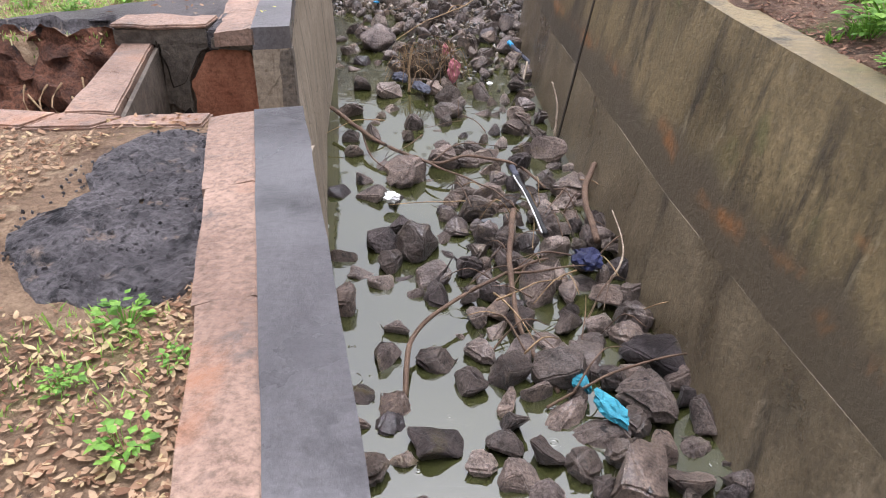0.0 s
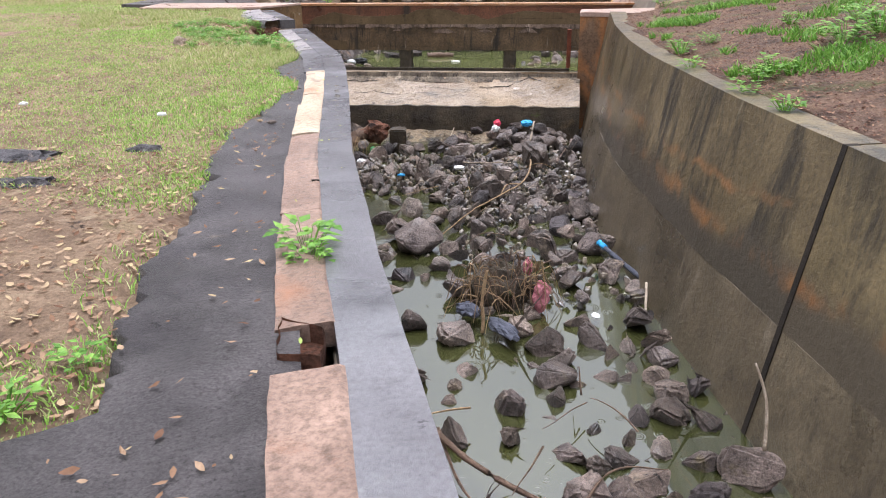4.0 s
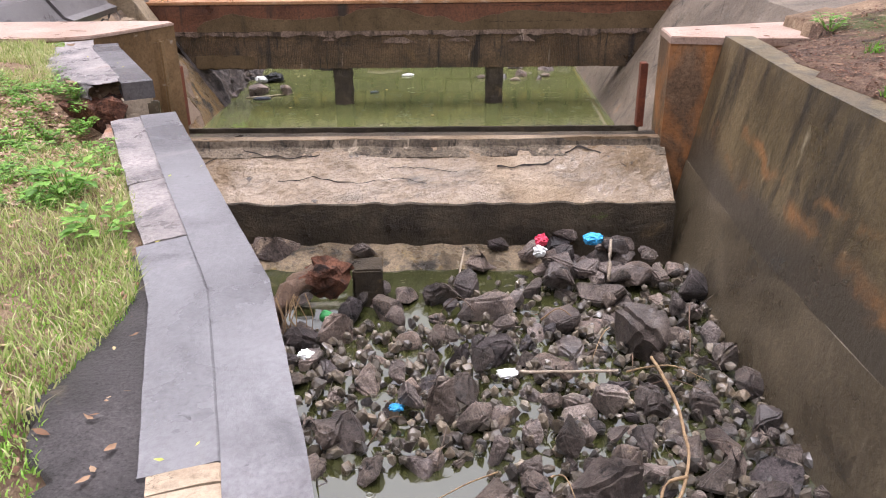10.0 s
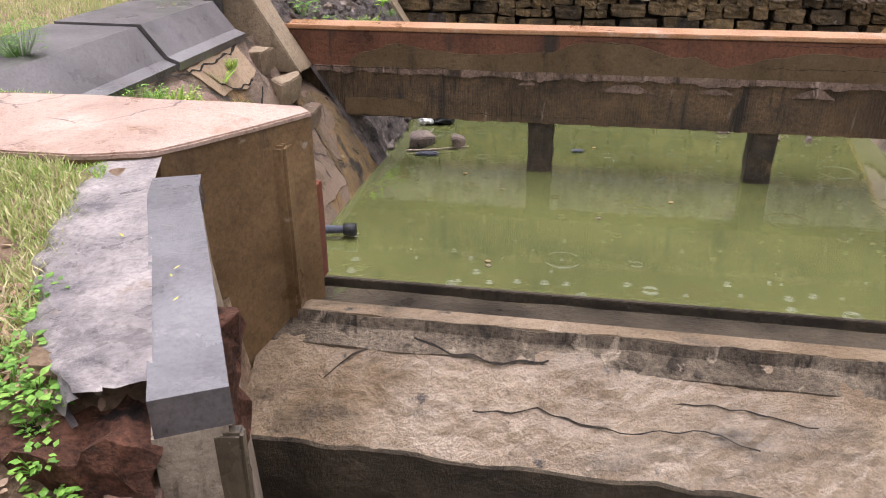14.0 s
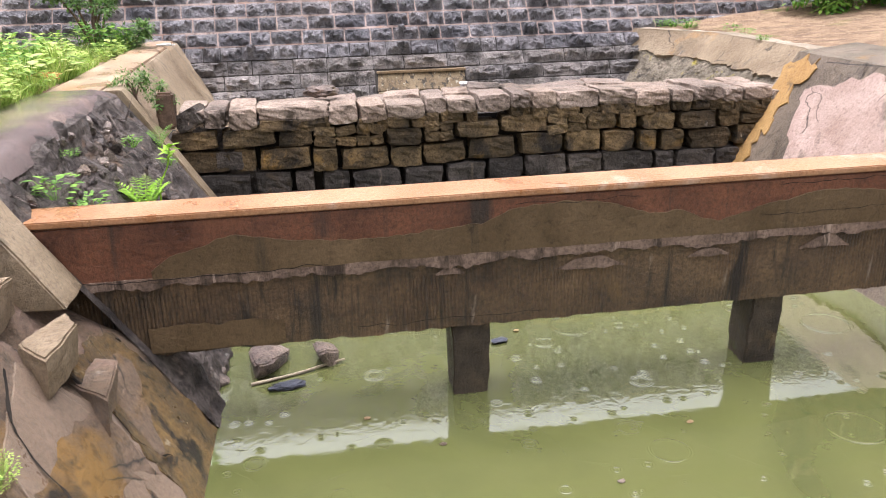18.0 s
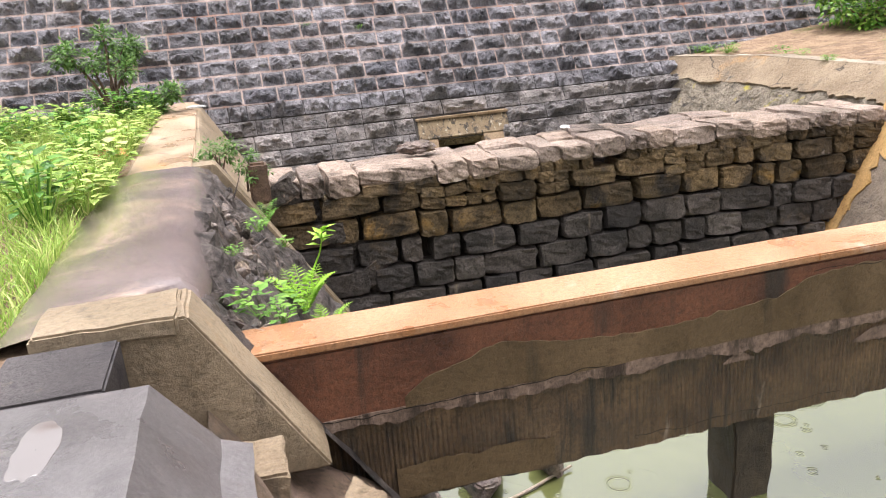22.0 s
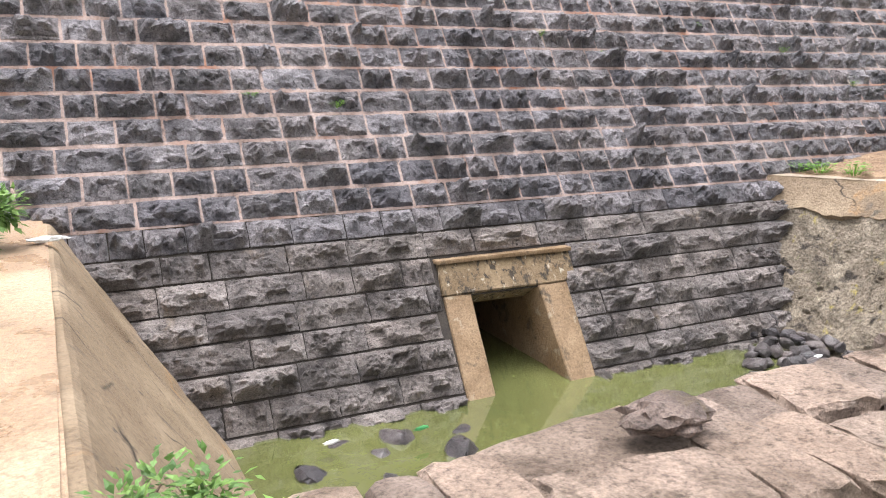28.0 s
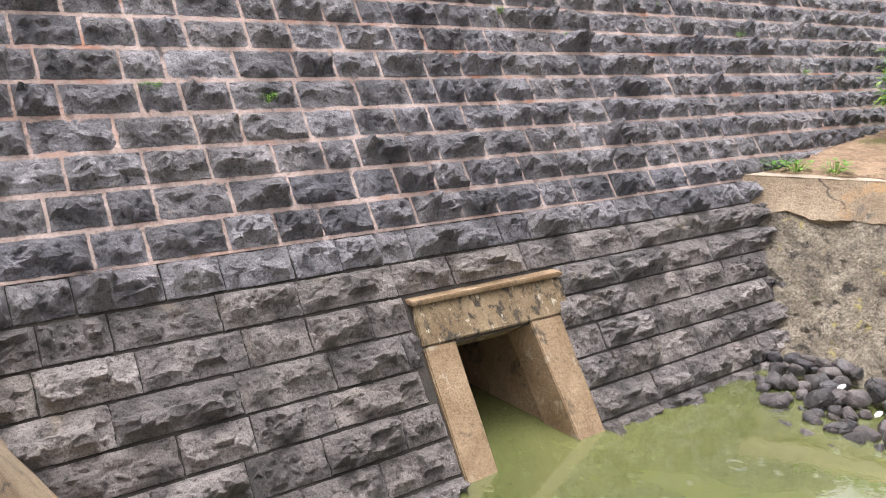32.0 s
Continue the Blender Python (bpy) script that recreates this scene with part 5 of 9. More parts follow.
def dam_body():
    def panel(name, u0, u1, z0, z1, mat, label):
        bm = bmesh.new()
        bm.faces.new([bm.verts.new(dam_pt(u, z, 0.012 if name == "mortar_bed" else -0.004)) for u, z in ((u0, z0), (u1, z0), (u1, z1), (u0, z1))])
        part(name, turned(bm), mat, dam, label)
    panel("mortar_bed", -60, 60, -0.06, 9.7, M["mortar"], "pale pink mortar")
    panel("dark_bed", -60, -5.13, -3.2, -0.06, M["mortar_low"], "dark damp joints, groove shade in the colour")
    panel("dark_bed", -4.0, 60, -3.2, -0.06, M["mortar_low"], "dark damp joints, groove shade in the colour")
    panel("dark_bed", -5.13, -4.0, -1.1, -0.06, M["mortar_low"], "dark damp joints, groove shade in the colour")
    bm = bmesh.new()
    a = dam_pt(0, 9.7)
    add_box(bm, -60, 60, a.y, a.y + 3, 9.3, 9.9)
    part("crest", turned(bm), M["cap_stone"], dam, "stone crest")
    bm = bmesh.new()
    add_box(bm, -60, 60, a.y + 2.6, a.y + 3, -1, 9.3)
    part("far_face", turned(bm), M["mortar_low"], dam)
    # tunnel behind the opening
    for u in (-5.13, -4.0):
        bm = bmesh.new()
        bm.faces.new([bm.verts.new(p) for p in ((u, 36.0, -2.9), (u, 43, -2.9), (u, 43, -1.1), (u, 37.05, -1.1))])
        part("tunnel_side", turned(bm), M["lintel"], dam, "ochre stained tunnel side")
    # roof and end wall, darker than the ochre sides
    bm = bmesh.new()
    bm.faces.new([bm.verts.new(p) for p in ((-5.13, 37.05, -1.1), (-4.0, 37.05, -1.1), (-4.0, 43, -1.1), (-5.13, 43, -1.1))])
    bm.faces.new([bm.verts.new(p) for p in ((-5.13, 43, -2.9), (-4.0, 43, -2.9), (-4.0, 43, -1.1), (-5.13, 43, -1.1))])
    part("tunnel", turned(bm), M["black_hole"], dam, "dark brown roof and end of the outlet tunnel")


dam_body()


def outlet_frame():
    r = root("outlet_frame", fpt(-4.5, 36.8, -1.5), "ochre concrete lintel and jambs round the outlet", "outlet", kind="structure")

    def slab(name, face, out, deep, mat, label="", cuts=0):
        bm = bmesh.new()
        a = [bm.verts.new(dam_pt(u, z, out)) for u, z in face]
        b = [bm.verts.new(dam_pt(u, z, -deep)) for u, z in face]
        bm.faces.new(a)
        bm.faces.new(b[::-1])
        for i in range(4):
            bm.faces.new((a[i], b[i], b[(i + 1) % 4], a[(i + 1) % 4]))
        bmesh.ops.bevel(bm, geom=bm.edges[:], offset=0.012, segments=2, affect="EDGES")
        if cuts:
            bmesh.ops.subdivide_edges(bm, edges=[e for e in bm.edges if e.calc_length() > 0.2], cuts=cuts, use_grid_fill=True)
            wobble(bm, 0.008, 7, out)
        return part(name, turned(bm), mat, r, label)
    slab("jamb", ((-5.49, -2.8), (-5.12, -2.8), (-5.05, -1.085), (-5.43, -1.085)), 0.035, 0.4, M["lintel"], "ochre left jamb", 4)
    slab("jamb", ((-4.0, -2.8), (-3.65, -2.8), (-3.62, -1.085), (-4.06, -1.085)), 0.035, 0.4, M["lintel"], "ochre right jamb", 4)
    slab("lintel", ((-5.44, -1.083), (-3.47, -1.083), (-3.45, -0.71), (-5.4, -0.71)), 0.05, 0.4, M["lintel_dark"], "streaked ochre lintel", 4)
    lip = dam_pt(0, -0.7).y
    part("lintel_cap", turned(wobble(block_bm(-5.43, -3.43, lip - 0.11, lip + 0.2, -0.708, -0.655, 0.01, 0, 0, 5), 0.006, 6)), M["lintel"], r, "thin projecting cap")


outlet_frame()


# ---- rocks in the channel ----
def rock_mesh(seed, corners=13, mat="rock", fine=0.22):
    """A broken boulder about 1 across: flat breaks, worn edges, a pitted skin."""
    rr = random.Random(seed)
    bm = bmesh.new()
    sq = rr.uniform(0.25, 0.75)
    for _ in range(corners):
        d = Vector((rr.gauss(0, 1), rr.gauss(0, 1), rr.gauss(0, 1))).normalized()
        d = d.lerp(d / max(abs(c) for c in d) * 0.86, sq)
        bm.verts.new(d * rr.uniform(0.46, 0.56))
    bmesh.ops.convex_hull(bm, input=bm.verts)
    bmesh.ops.delete(bm, geom=[v for v in bm.verts if not v.link_faces], context="VERTS")
    bmesh.ops.dissolve_limit(bm, angle_limit=0.22, verts=bm.verts, edges=bm.edges)
    bmesh.ops.bevel(bm, geom=bm.edges[:], offset=rr.uniform(0.03, 0.085), segments=2, affect="EDGES")
    bmesh.ops.triangulate(bm, faces=bm.faces)
    bmesh.ops.subdivide_edges(bm, edges=[e for e in bm.edges if e.calc_length() > 0.22], cuts=2)
    bmesh.ops.triangulate(bm, faces=bm.faces)
    if fine < 0.2:
        bmesh.ops.subdivide_edges(bm, edges=[e for e in bm.edges if e.calc_length() > fine], cuts=1)
        bmesh.ops.triangulate(bm, faces=bm.faces)
    for v in bm.verts:
        v.co += noise.noise_vector(v.co * 2.4 + Vector((seed, 0, 0))) * 0.06 + noise.noise_vector(v.co * 8.0 + Vector((0, seed, 0))) * 0.022
        if fine < 0.1:
            v.co += noise.noise_vector(v.co * 19.0 + Vector((0, seed, 0))) * 0.007
    me = mesh_of("rock", bm, M[mat], smooth=True)
    me.set_sharp_from_angle(angle=0.62)
    return me


ROCK_SHAPES = [rock_mesh(s, 9 + s % 8) for s in range(30)]
NEAR_SHAPES = [rock_mesh(s + 200, 9 + s % 8, "rock", 0.09) for s in range(34)]
PLACED = []
REST = []


def put_rock(x, y, w, z=None, rr=rnd, label="", shape=None, flat=1.0, group="rocks in the channel", name="rock"):
    me = shape or rr.choice(NEAR_SHAPES)
    ob = new(name, me)
    h = w * rr.uniform(0.72, 1.0) * flat
    base = -2.37 if z is None else z
    ob.matrix_world = Matrix.Translation((x, y, base + h * 0.47)) @ pose(0, 0, 0, rr.uniform(-25, 25), rr.uniform(-25, 25), rr.uniform(0, 360)) @ Matrix.Diagonal((w * 1.0, w * rr.uniform(0.7, 0.95), h, 1))
    PLACED.append((x, y, w))
    return tagged(ob, label or "broken grey-brown basalt rock in shallow water", "rock", group)


ROCKS_A = [(-1.33, 9.99, 0.39), (-1.24, 9.16, 0.32), (-0.48, 9.57, 0.4), (-0.89, 10.77, 0.45), (-0.07, 10.58, 0.44), (0.83, 9.35, 0.4),
           (1.17, 8.55, 0.5), (-0.54, 7.89, 0.62), (-0.85, 7.49, 0.38), (-0.29, 6.33, 0.55), (-0.01, 6.34, 0.23), (0.25, 6.96, 0.45),
           (1.3, 7.59, 0.55), (1.26, 7.08, 0.31), (1.5, 6.72, 0.51), (1.58, 5.93, 0.42), (0.75, 5.57, 0.52), (0.32, 5.83, 0.26), (1.06, 5.46, 0.17),
           (1.5, 5.18, 0.42), (-0.12, 5.55, 0.34), (0.11, 5.02, 0.2), (0.28, 4.77, 0.34), (0.64, 5.04, 0.2), (0.91, 4.89, 0.2), (1.21, 4.75, 0.18),
           (-0.1, 4.66, 0.34), (1.55, 4.62, 0.55), (1.4, 5.66, 0.27), (0.64, 7.36, 0.32), (0.17, 7.56, 0.33)]
ROCKS_B = [(1.43, 4.1, 0.55), (1.96, 4.1, 0.27), (1.01, 3.9, 0.5), (0.79, 4.07, 0.43), (-0.05, 3.79, 0.42), (0.19, 4.41, 0.33), (1.52, 3.49, 0.41),
           (1.2, 3.35, 0.51), (0.47, 3.51, 0.33), (1.63, 3.8, 0.24), (1.85, 3.7, 0.2), (-0.95, 10.0, 0.25), (-0.55, 9.1, 0.3), (-1.31, 11.1, 0.36),
           (-0.82, 10.22, 0.27), (-0.03, 9.99, 0.43), (0.45, 10.66, 0.41), (0.99, 10.9, 0.49), (1.01, 10.29, 0.34), (1.2, 9.75, 0.32), (1.15, 11.61, 0.39),
           (0.9, 13.02, 0.44), (-1.48, 13.54, 0.54), (-0.94, 14.46, 0.33), (-1.55, 12.1, 0.27), (-0.82, 11.83, 0.39), (0.36, 11.05, 0.36)]
ROCKS_C = [(-2.94, 18.71, 0.28), (-3.26, 19.59, 0.4), (-2.62, 19.42, 0.58), (-2.96, 18.13, 0.31), (-1.93, 17.82, 0.52), (-2.32, 17.56, 0.39), (-1.86, 17.53, 0.26), (-1.74, 17.3, 0.23),
           (-1.58, 18.16, 0.28), (-1.29, 18.19, 0.36), (-1.02, 17.78, 0.27), (-0.93, 17.49, 0.22), (-0.49, 17.71, 0.55), (-0.68, 17.98, 0.19), (-0.46, 18.73, 0.39), (-0.26, 18.83, 0.29),
           (-0.04, 18.9, 0.24), (-0.02, 18.53, 0.23), (-0.21, 18.3, 0.25), (0.03, 18.11, 0.42), (0.27, 18.6, 0.33), (0.62, 19.25, 0.43), (0.33, 19.7, 0.23), (0.51, 19.83, 0.23),
           (1.14, 19.74, 0.31), (0.51, 18.46, 0.39), (0.35, 17.99, 0.32), (0.86, 18.58, 0.3), (0.99, 18.86, 0.39), (1.28, 18.92, 0.37), (1.04, 18.43, 0.27), (0.67, 17.81, 0.64)]
ROCKS_D = [(1.1, 18.12, 0.5), (1.18, 17.72, 0.31), (1.65, 18.33, 0.31), (0.96, 17.33, 0.17), (0.37, 17.29, 0.39), (0.28, 17.6, 0.26), (-0.69, 17.11, 0.38), (-0.4, 17.26, 0.24),
           (-0.14, 17.33, 0.27), (0.09, 16.99, 0.35), (0.59, 16.97, 0.22), (-1.64, 17.1, 0.25), (-2.18, 17.23, 0.29), (2.14, 19.14, 0.37), (1.93, 19.15, 0.31), (1.86, 19.43, 0.28),
           (2.13, 18.74, 0.36), (0.02, 17.65, 0.21), (0.67, 17.53, 0.24), (1.15, 17.12, 0.29), (-1.21, 17.4, 0.22), (-0.84, 17.27, 0.19), (-1.4, 17.18, 0.21)]
ROCKS_E = [(-1.25, 13.14, 0.63), (-0.78, 13.45, 0.41), (-0.52, 12.85, 0.34), (0.1, 13.68, 0.38), (-0.25, 12.85, 0.31), (-1.7, 13.34, 0.27), (-1.18, 12.3, 0.27), (0.97, 12.18, 0.51),
           (0.5, 12.02, 0.41), (0.54, 12.76, 0.37), (1.1, 13.25, 0.34), (-0.99, 12.61, 0.34), (-0.85, 12.33, 0.33), (-0.22, 12.39, 0.29), (-0.53, 12.44, 0.25), (-1.77, 14.29, 0.35),
           (-1.26, 14.05, 0.35), (-1.03, 14.16, 0.32), (-0.54, 14.15, 0.3), (-0.27, 14.98, 0.58), (0.13, 14.68, 0.45), (0.45, 14.76, 0.39), (0.79, 15.46, 0.42), (0.97, 15.04, 0.43),
           (-1.96, 15.99, 0.42), (-1.48, 15.61, 0.35), (-0.73, 16.06, 0.35), (-0.93, 18.07, 0.42), (0.64, 13.73, 0.4), (0.33, 13.4, 0.33), (1.04, 13.94, 0.36)]
ROCKS_G = [(-2.02, 15.98, 0.46), (-1.99, 16.6, 0.3), (-2.2, 17.15, 0.36), (-2.3, 17.45, 0.4), (-1.95, 17.45, 0.5), (-1.45, 17.05, 0.27), (-1.85, 16.95, 0.24), (-1.25, 16.6, 0.3), (-1.0, 16.4, 0.44), (-0.8, 16.25, 0.26), (-0.62, 16.95, 0.42),
           (0.15, 17.35, 0.5), (0.75, 16.75, 0.72), (0.3, 16.3, 0.34), (-0.2, 16.75, 0.36), (0.9, 16.0, 0.4), (0.5, 15.75, 0.36), (-1.6, 16.35, 0.24), (-1.35, 16.9, 0.2), (-0.45, 16.35, 0.3), (-1.5, 17.9, 0.36), (-1.05, 17.45, 0.3)]
ROCKS_F = [(-0.98, 15.2, 0.42), (-0.84, 15.7, 0.35), (-0.69, 14.79, 0.4), (-0.05, 14.39, 0.43), (0.2, 15.32, 0.34), (0.71, 15.26, 0.4), (0.37, 14.21, 0.39), (0.17, 13.89, 0.37)]
for x, y, w in ((-3.2, 18.45, 0.3), (-2.75, 18.3, 0.2), (-2.3, 18.35, 0.26), (-1.5, 18.4, 0.22), (-2.9, 17.95, 0.24)):
    put_rock(x, y, w, -2.24, label="dark rock lying on the wet broken ledge")
for x, y, w in ROCKS_A + ROCKS_B + ROCKS_C + ROCKS_D + ROCKS_E + ROCKS_F + ROCKS_G:
    put_rock(x, y + 0.25 * w, w)


def scatter_rocks():
    rr = random.Random(11)
    made = []
    for _ in range(30000):
        y = rr.uniform(3.0, 18.3)
        lx, rx = left_x(y) + 0.12, right_x(y) - 0.42
        x = rr.uniform(lx, rx)
        f = (x - lx) / (rx - lx)
        dens = lerp_table(((3.0, 0.25), (4.5, 0.6), (7.0, 0.5), (8.0, 0.25), (9, 0.12), (12.3, 0.16), (14.2, 0.3), (15, 0.62), (18.3, 0.7)), y)
        if y < 13.5 and f < 0.45:
            dens *= 0.1 if y < 7 else 0.2
        if 13.5 < y < 15.6 and f < 0.4:
            dens *= 0.08
        if y > 17.9 and f < 0.45 or 17.4 < y and 0.2 < f < 0.45:
            dens *= 0.05
        if y > 16.3 and f > 0.5:
            dens *= 0.4
        if rr.random() > dens:
            continue
        w = rr.uniform(0.24 if y < 9 else 0.14, 0.36) if rr.random() < 0.8 else rr.uniform(0.32, 0.46)
        if f < 0.45 and w < 0.2 and y < 15.6:
            continue
        if any((x - a) ** 2 + (y - b) ** 2 < (0.29 * (w + c)) ** 2 for a, b, c in PLACED):
            continue
        PLACED.append((x, y, w))
        made.append((x, y, w, -2.37 + (0.2 * rr.random() if y > 11.5 and f > 0.3 else 0.1 * rr.random() if y < 7 and f > 0.35 else 0)))
        if len(made) >= 400:
            break
    made.sort(key=lambda q: q[1] - 6 * q[2])
    for x, y, w, z in made[:130]:
        put_rock(x, y, w, z, rr)
    REST.extend(made[130:])


scatter_rocks()


def heap(name, spots, mat, label, category, lift=0.3):
    """Broken rock past counting, one mesh."""
    rr = random.Random(19)
    vs, fs = [], []
    for x, y, w, z in spots:
        me = rr.choice(ROCK_SHAPES)
        m = Matrix.Translation((x, y, z + w * lift)) @ pose(0, 0, 0, rr.uniform(0, 360), rr.uniform(0, 360), rr.uniform(0, 360)) @ Matrix.Diagonal((w, w * 0.85, w * 0.75, 1))
        k = len(vs)
        vs += [m @ v.co for v in me.vertices]
        fs += [[i + k for i in f.vertices] for f in me.polygons]
    me = bpy.data.meshes.new(name)
    me.from_pydata(vs, [], fs)
    me.materials.append(M[mat])
    return tagged(new(name, me), label, category, kind="stuff")


heap("broken_rock", REST, "rock_rest", "broken basalt rock filling the channel bed", "rocks", 0.42)


def pebbles(name, n, where, size, label, seed, mat="gravel"):
    """Small stones past counting, one mesh."""
    rr = random.Random(seed)
    shapes = []
    for s in range(5):
        b = bmesh.new()
        bmesh.ops.create_icosphere(b, subdivisions=1, radius=0.5)
        for v in b.verts:
            v.co += Vector((rr.uniform(-0.12, 0.12) for _ in range(3)))
        b.verts.ensure_lookup_table()
        shapes.append(([v.co.copy() for v in b.verts], [[v.index for v in f.verts] for f in b.faces]))
        b.free()
    vs, fs = [], []
    for _ in range(n):
        got = where(rr)
        if got is None:
            continue
        x, y, z = got
        w = rr.uniform(*size)
        m = Matrix.Translation((x, y, z + w * 0.12)) @ pose(0, 0, 0, rr.uniform(0, 360), rr.uniform(0, 360), rr.uniform(0, 360)) @ Matrix.Diagonal((w, w * 0.8, w * 0.6, 1))
        co, fa = rr.choice(shapes)
        k = len(vs)
        vs += [m @ c for c in co]
        fs += [[i + k for i in f] for f in fa]
    me = bpy.data.meshes.new(name)
    me.from_pydata(vs, [], fs)
    me.materials.append(M[mat])
    return tagged(new(name, me), label, "stones", kind="stuff")


def in_bed(rr):
    y = rr.uniform(9.5, 18.5) if rr.random() < 0.7 else rr.uniform(3.4, 9.5)
    lx, rx = left_x(y) + 0.05, right_x(y) - 0.38
    f = rr.random()
    if (6.5 < y < 14.2 and rr.random() < 0.86) or (y < 14.6 and f < (0.4 if y > 8 else 0.5)) or (14 < y < 15.7 and f < 0.4) or (y > 17.8 and f < 0.5):
        return None
    return lx + (rx - lx) * f, y, -2.28 + 0.12 * rr.random() if y > 11.5 else -2.33


pebbles("rubble_bed", 7500, in_bed, (0.04, 0.15), "small wet rubble between the rocks of the channel", 3)


# ---- sticks, branches and litter in the channel ----
def tube(points, r0, r1, sides=6, step=0.06, wob=0.01, seed=0.0):
    pts = [Vector(p) for p in points]
    fine = []
    for i in range(len(pts) - 1):
        p0, p1, p2, p3 = pts[max(i - 1, 0)], pts[i], pts[i + 1], pts[min(i + 2, len(pts) - 1)]
        n = max(2, round((p2 - p1).length / step))
        for k in range(n):
            t = k / n
            fine.append(0.5 * ((2 * p1) + (p2 - p0) * t + (2 * p0 - 5 * p1 + 4 * p2 - p3) * t * t + (3 * p1 - p0 - 3 * p2 + p3) * t ** 3))
    fine.append(pts[-1])
    bm = bmesh.new()
    rings = []
    for i, p in enumerate(fine):
        d = (fine[min(i + 1, len(fine) - 1)] - fine[max(i - 1, 0)]).normalized()
        a = d.orthogonal().normalized()
        b = d.cross(a)
        r = r0 + (r1 - r0) * i / (len(fine) - 1)
        p = p + noise.noise_vector(p * 4 + Vector((seed, 0, 0))) * wob
        rings.append([bm.verts.new(p + (a * math.cos(2 * math.pi * k / sides) + b * math.sin(2 * math.pi * k / sides)) * r * (1 + 0.2 * noise.noise(p * 20))) for k in range(sides)])
    for a, b in zip(rings, rings[1:]):
        for k in range(sides):
            bm.faces.new((a[k], a[(k + 1) % sides], b[(k + 1) % sides], b[k]))
    bm.faces.new(rings[0][::-1])
    bm.faces.new(rings[-1])
    return bm


def branch(name, limbs, label, mat="twig", category="branch"):
    """limbs: (points, thick end, thin end); the first is the main one."""
    at = Vector(limbs[0][0][0])
    r = root(name, at, label, category)
    for n, (pts, a, b) in enumerate(limbs):
        part("stem" if n == 0 else "twig", tube(pts, a, b, 6, 0.06, 0.015, n * 3.3), M[mat], r, smooth=True)
    return r


Z = WATER_Z
branch("fallen_branch", [([(-1.54, 9.7, Z + 0.25), (-0.88, 8.72, Z + 0.2), (-0.2, 8.15, Z + 0.16), (0.2, 8.2, Z + 0.22), (0.72, 8.0, Z + 0.2), (1.0, 7.6, Z + 0.1)], 0.028, 0.014),
                         ([(-0.4, 8.3, Z + 0.18), (-0.1, 7.9, Z + 0.2), (0.45, 7.3, Z + 0.22), (0.7, 6.9, Z + 0.16)], 0.016, 0.006),
                         ([(-0.2, 8.15, Z + 0.17), (0.1, 8.5, Z + 0.24), (0.5, 8.55, Z + 0.2)], 0.013, 0.004),
                         ([(-1.1, 9.1, Z + 0.2), (-0.9, 8.5, Z + 0.06), (-0.5, 8.0, Z + 0.02)], 0.016, 0.005)], "long dark bare branch lying across the rocks")
branch("fallen_branch", [([(-0.29, 4.36, Z + 0.02), (-0.27, 4.82, Z + 0.14), (-0.01, 5.22, Z + 0.2), (0.46, 5.68, Z + 0.22), (0.87, 5.98, Z + 0.2)], 0.022, 0.012),
                         ([(0.46, 5.68, Z + 0.22), (0.9, 5.7, Z + 0.26), (1.3, 5.85, Z + 0.22)], 0.012, 0.005)], "curved brown branch half in the water")
branch("fallen_branch", [([(0.6, 6.62, Z + 0.34), (0.52, 5.9, Z + 0.3), (0.52, 5.4, Z + 0.24), (0.57, 4.96, Z + 0.14), (0.8, 4.42, Z + 0.0)], 0.03, 0.016)], "thick bent brown branch reaching into the water")
branch("fallen_branch", [([(0.7, 4.25, Z + 0.02), (1.2, 4.4, Z + 0.22), (1.7, 4.62, Z + 0.2), (1.95, 4.7, Z + 0.12)], 0.012, 0.006)], "thin brown twig over pale rocks")
branch("fallen_branch", [([(1.35, 6.3, Z + 0.2), (1.3, 6.9, Z + 0.34), (1.45, 7.4, Z + 0.42), (1.5, 7.55, Z + 0.4)], 0.035, 0.028)], "reddish broken branch against the wall")
branch("stick", [([(1.2, 8.6, Z + 0.3), (1.22, 8.75, Z + 0.62), (1.16, 8.85, Z + 0.85)], 0.016, 0.008)], "pale upright stick wedged between rocks", "pale_wood", "stick")
branch("stick", [([(1.3, 5.6, Z + 0.1), (1.5, 5.9, Z + 0.3), (1.45, 6.3, Z + 0.5)], 0.012, 0.006)], "pale bent stick by the wall", "pale_wood", "stick")
branch("fallen_branch", [([(0.54, 16.4, Z + 0.3), (0.45, 15.7, Z + 0.36), (0.2, 14.95, Z + 0.34), (-0.5, 14.15, Z + 0.24), (-1.0, 13.6, Z + 0.05)], 0.015, 0.008),
                         ([(0.2, 14.95, Z + 0.34), (0.0, 14.85, Z + 0.36), (-0.1, 14.6, Z + 0.3)], 0.014, 0.006)], "long pale brown branch over the rocks", "straw")
branch("stick", [([(-0.55, 16.4, Z + 0.28), (0.22, 16.25, Z + 0.3)], 0.013, 0.011)], "straight grey stick across rocks", "pale_wood", "stick")
branch("stick", [([(-0.62, 11.0, Z + 0.02), (-0.6, 11.15, Z + 0.4), (-0.56, 11.2, Z + 0.62)], 0.02, 0.016)], "yellow-brown upright stick in the litter heap", "straw", "stick")
branch("stick", [([(0.75, 18.0, Z + 0.2), (0.85, 18.3, Z + 0.5)], 0.024, 0.014)], "flat pale splinter of wood", "pale_wood", "stick")
branch("stick", [([(-0.75, 18.3, Z + 0.1), (-0.6, 18.75, Z + 0.32)], 0.012, 0.008)], "pale twig leaning on the step", "pale_wood", "stick")
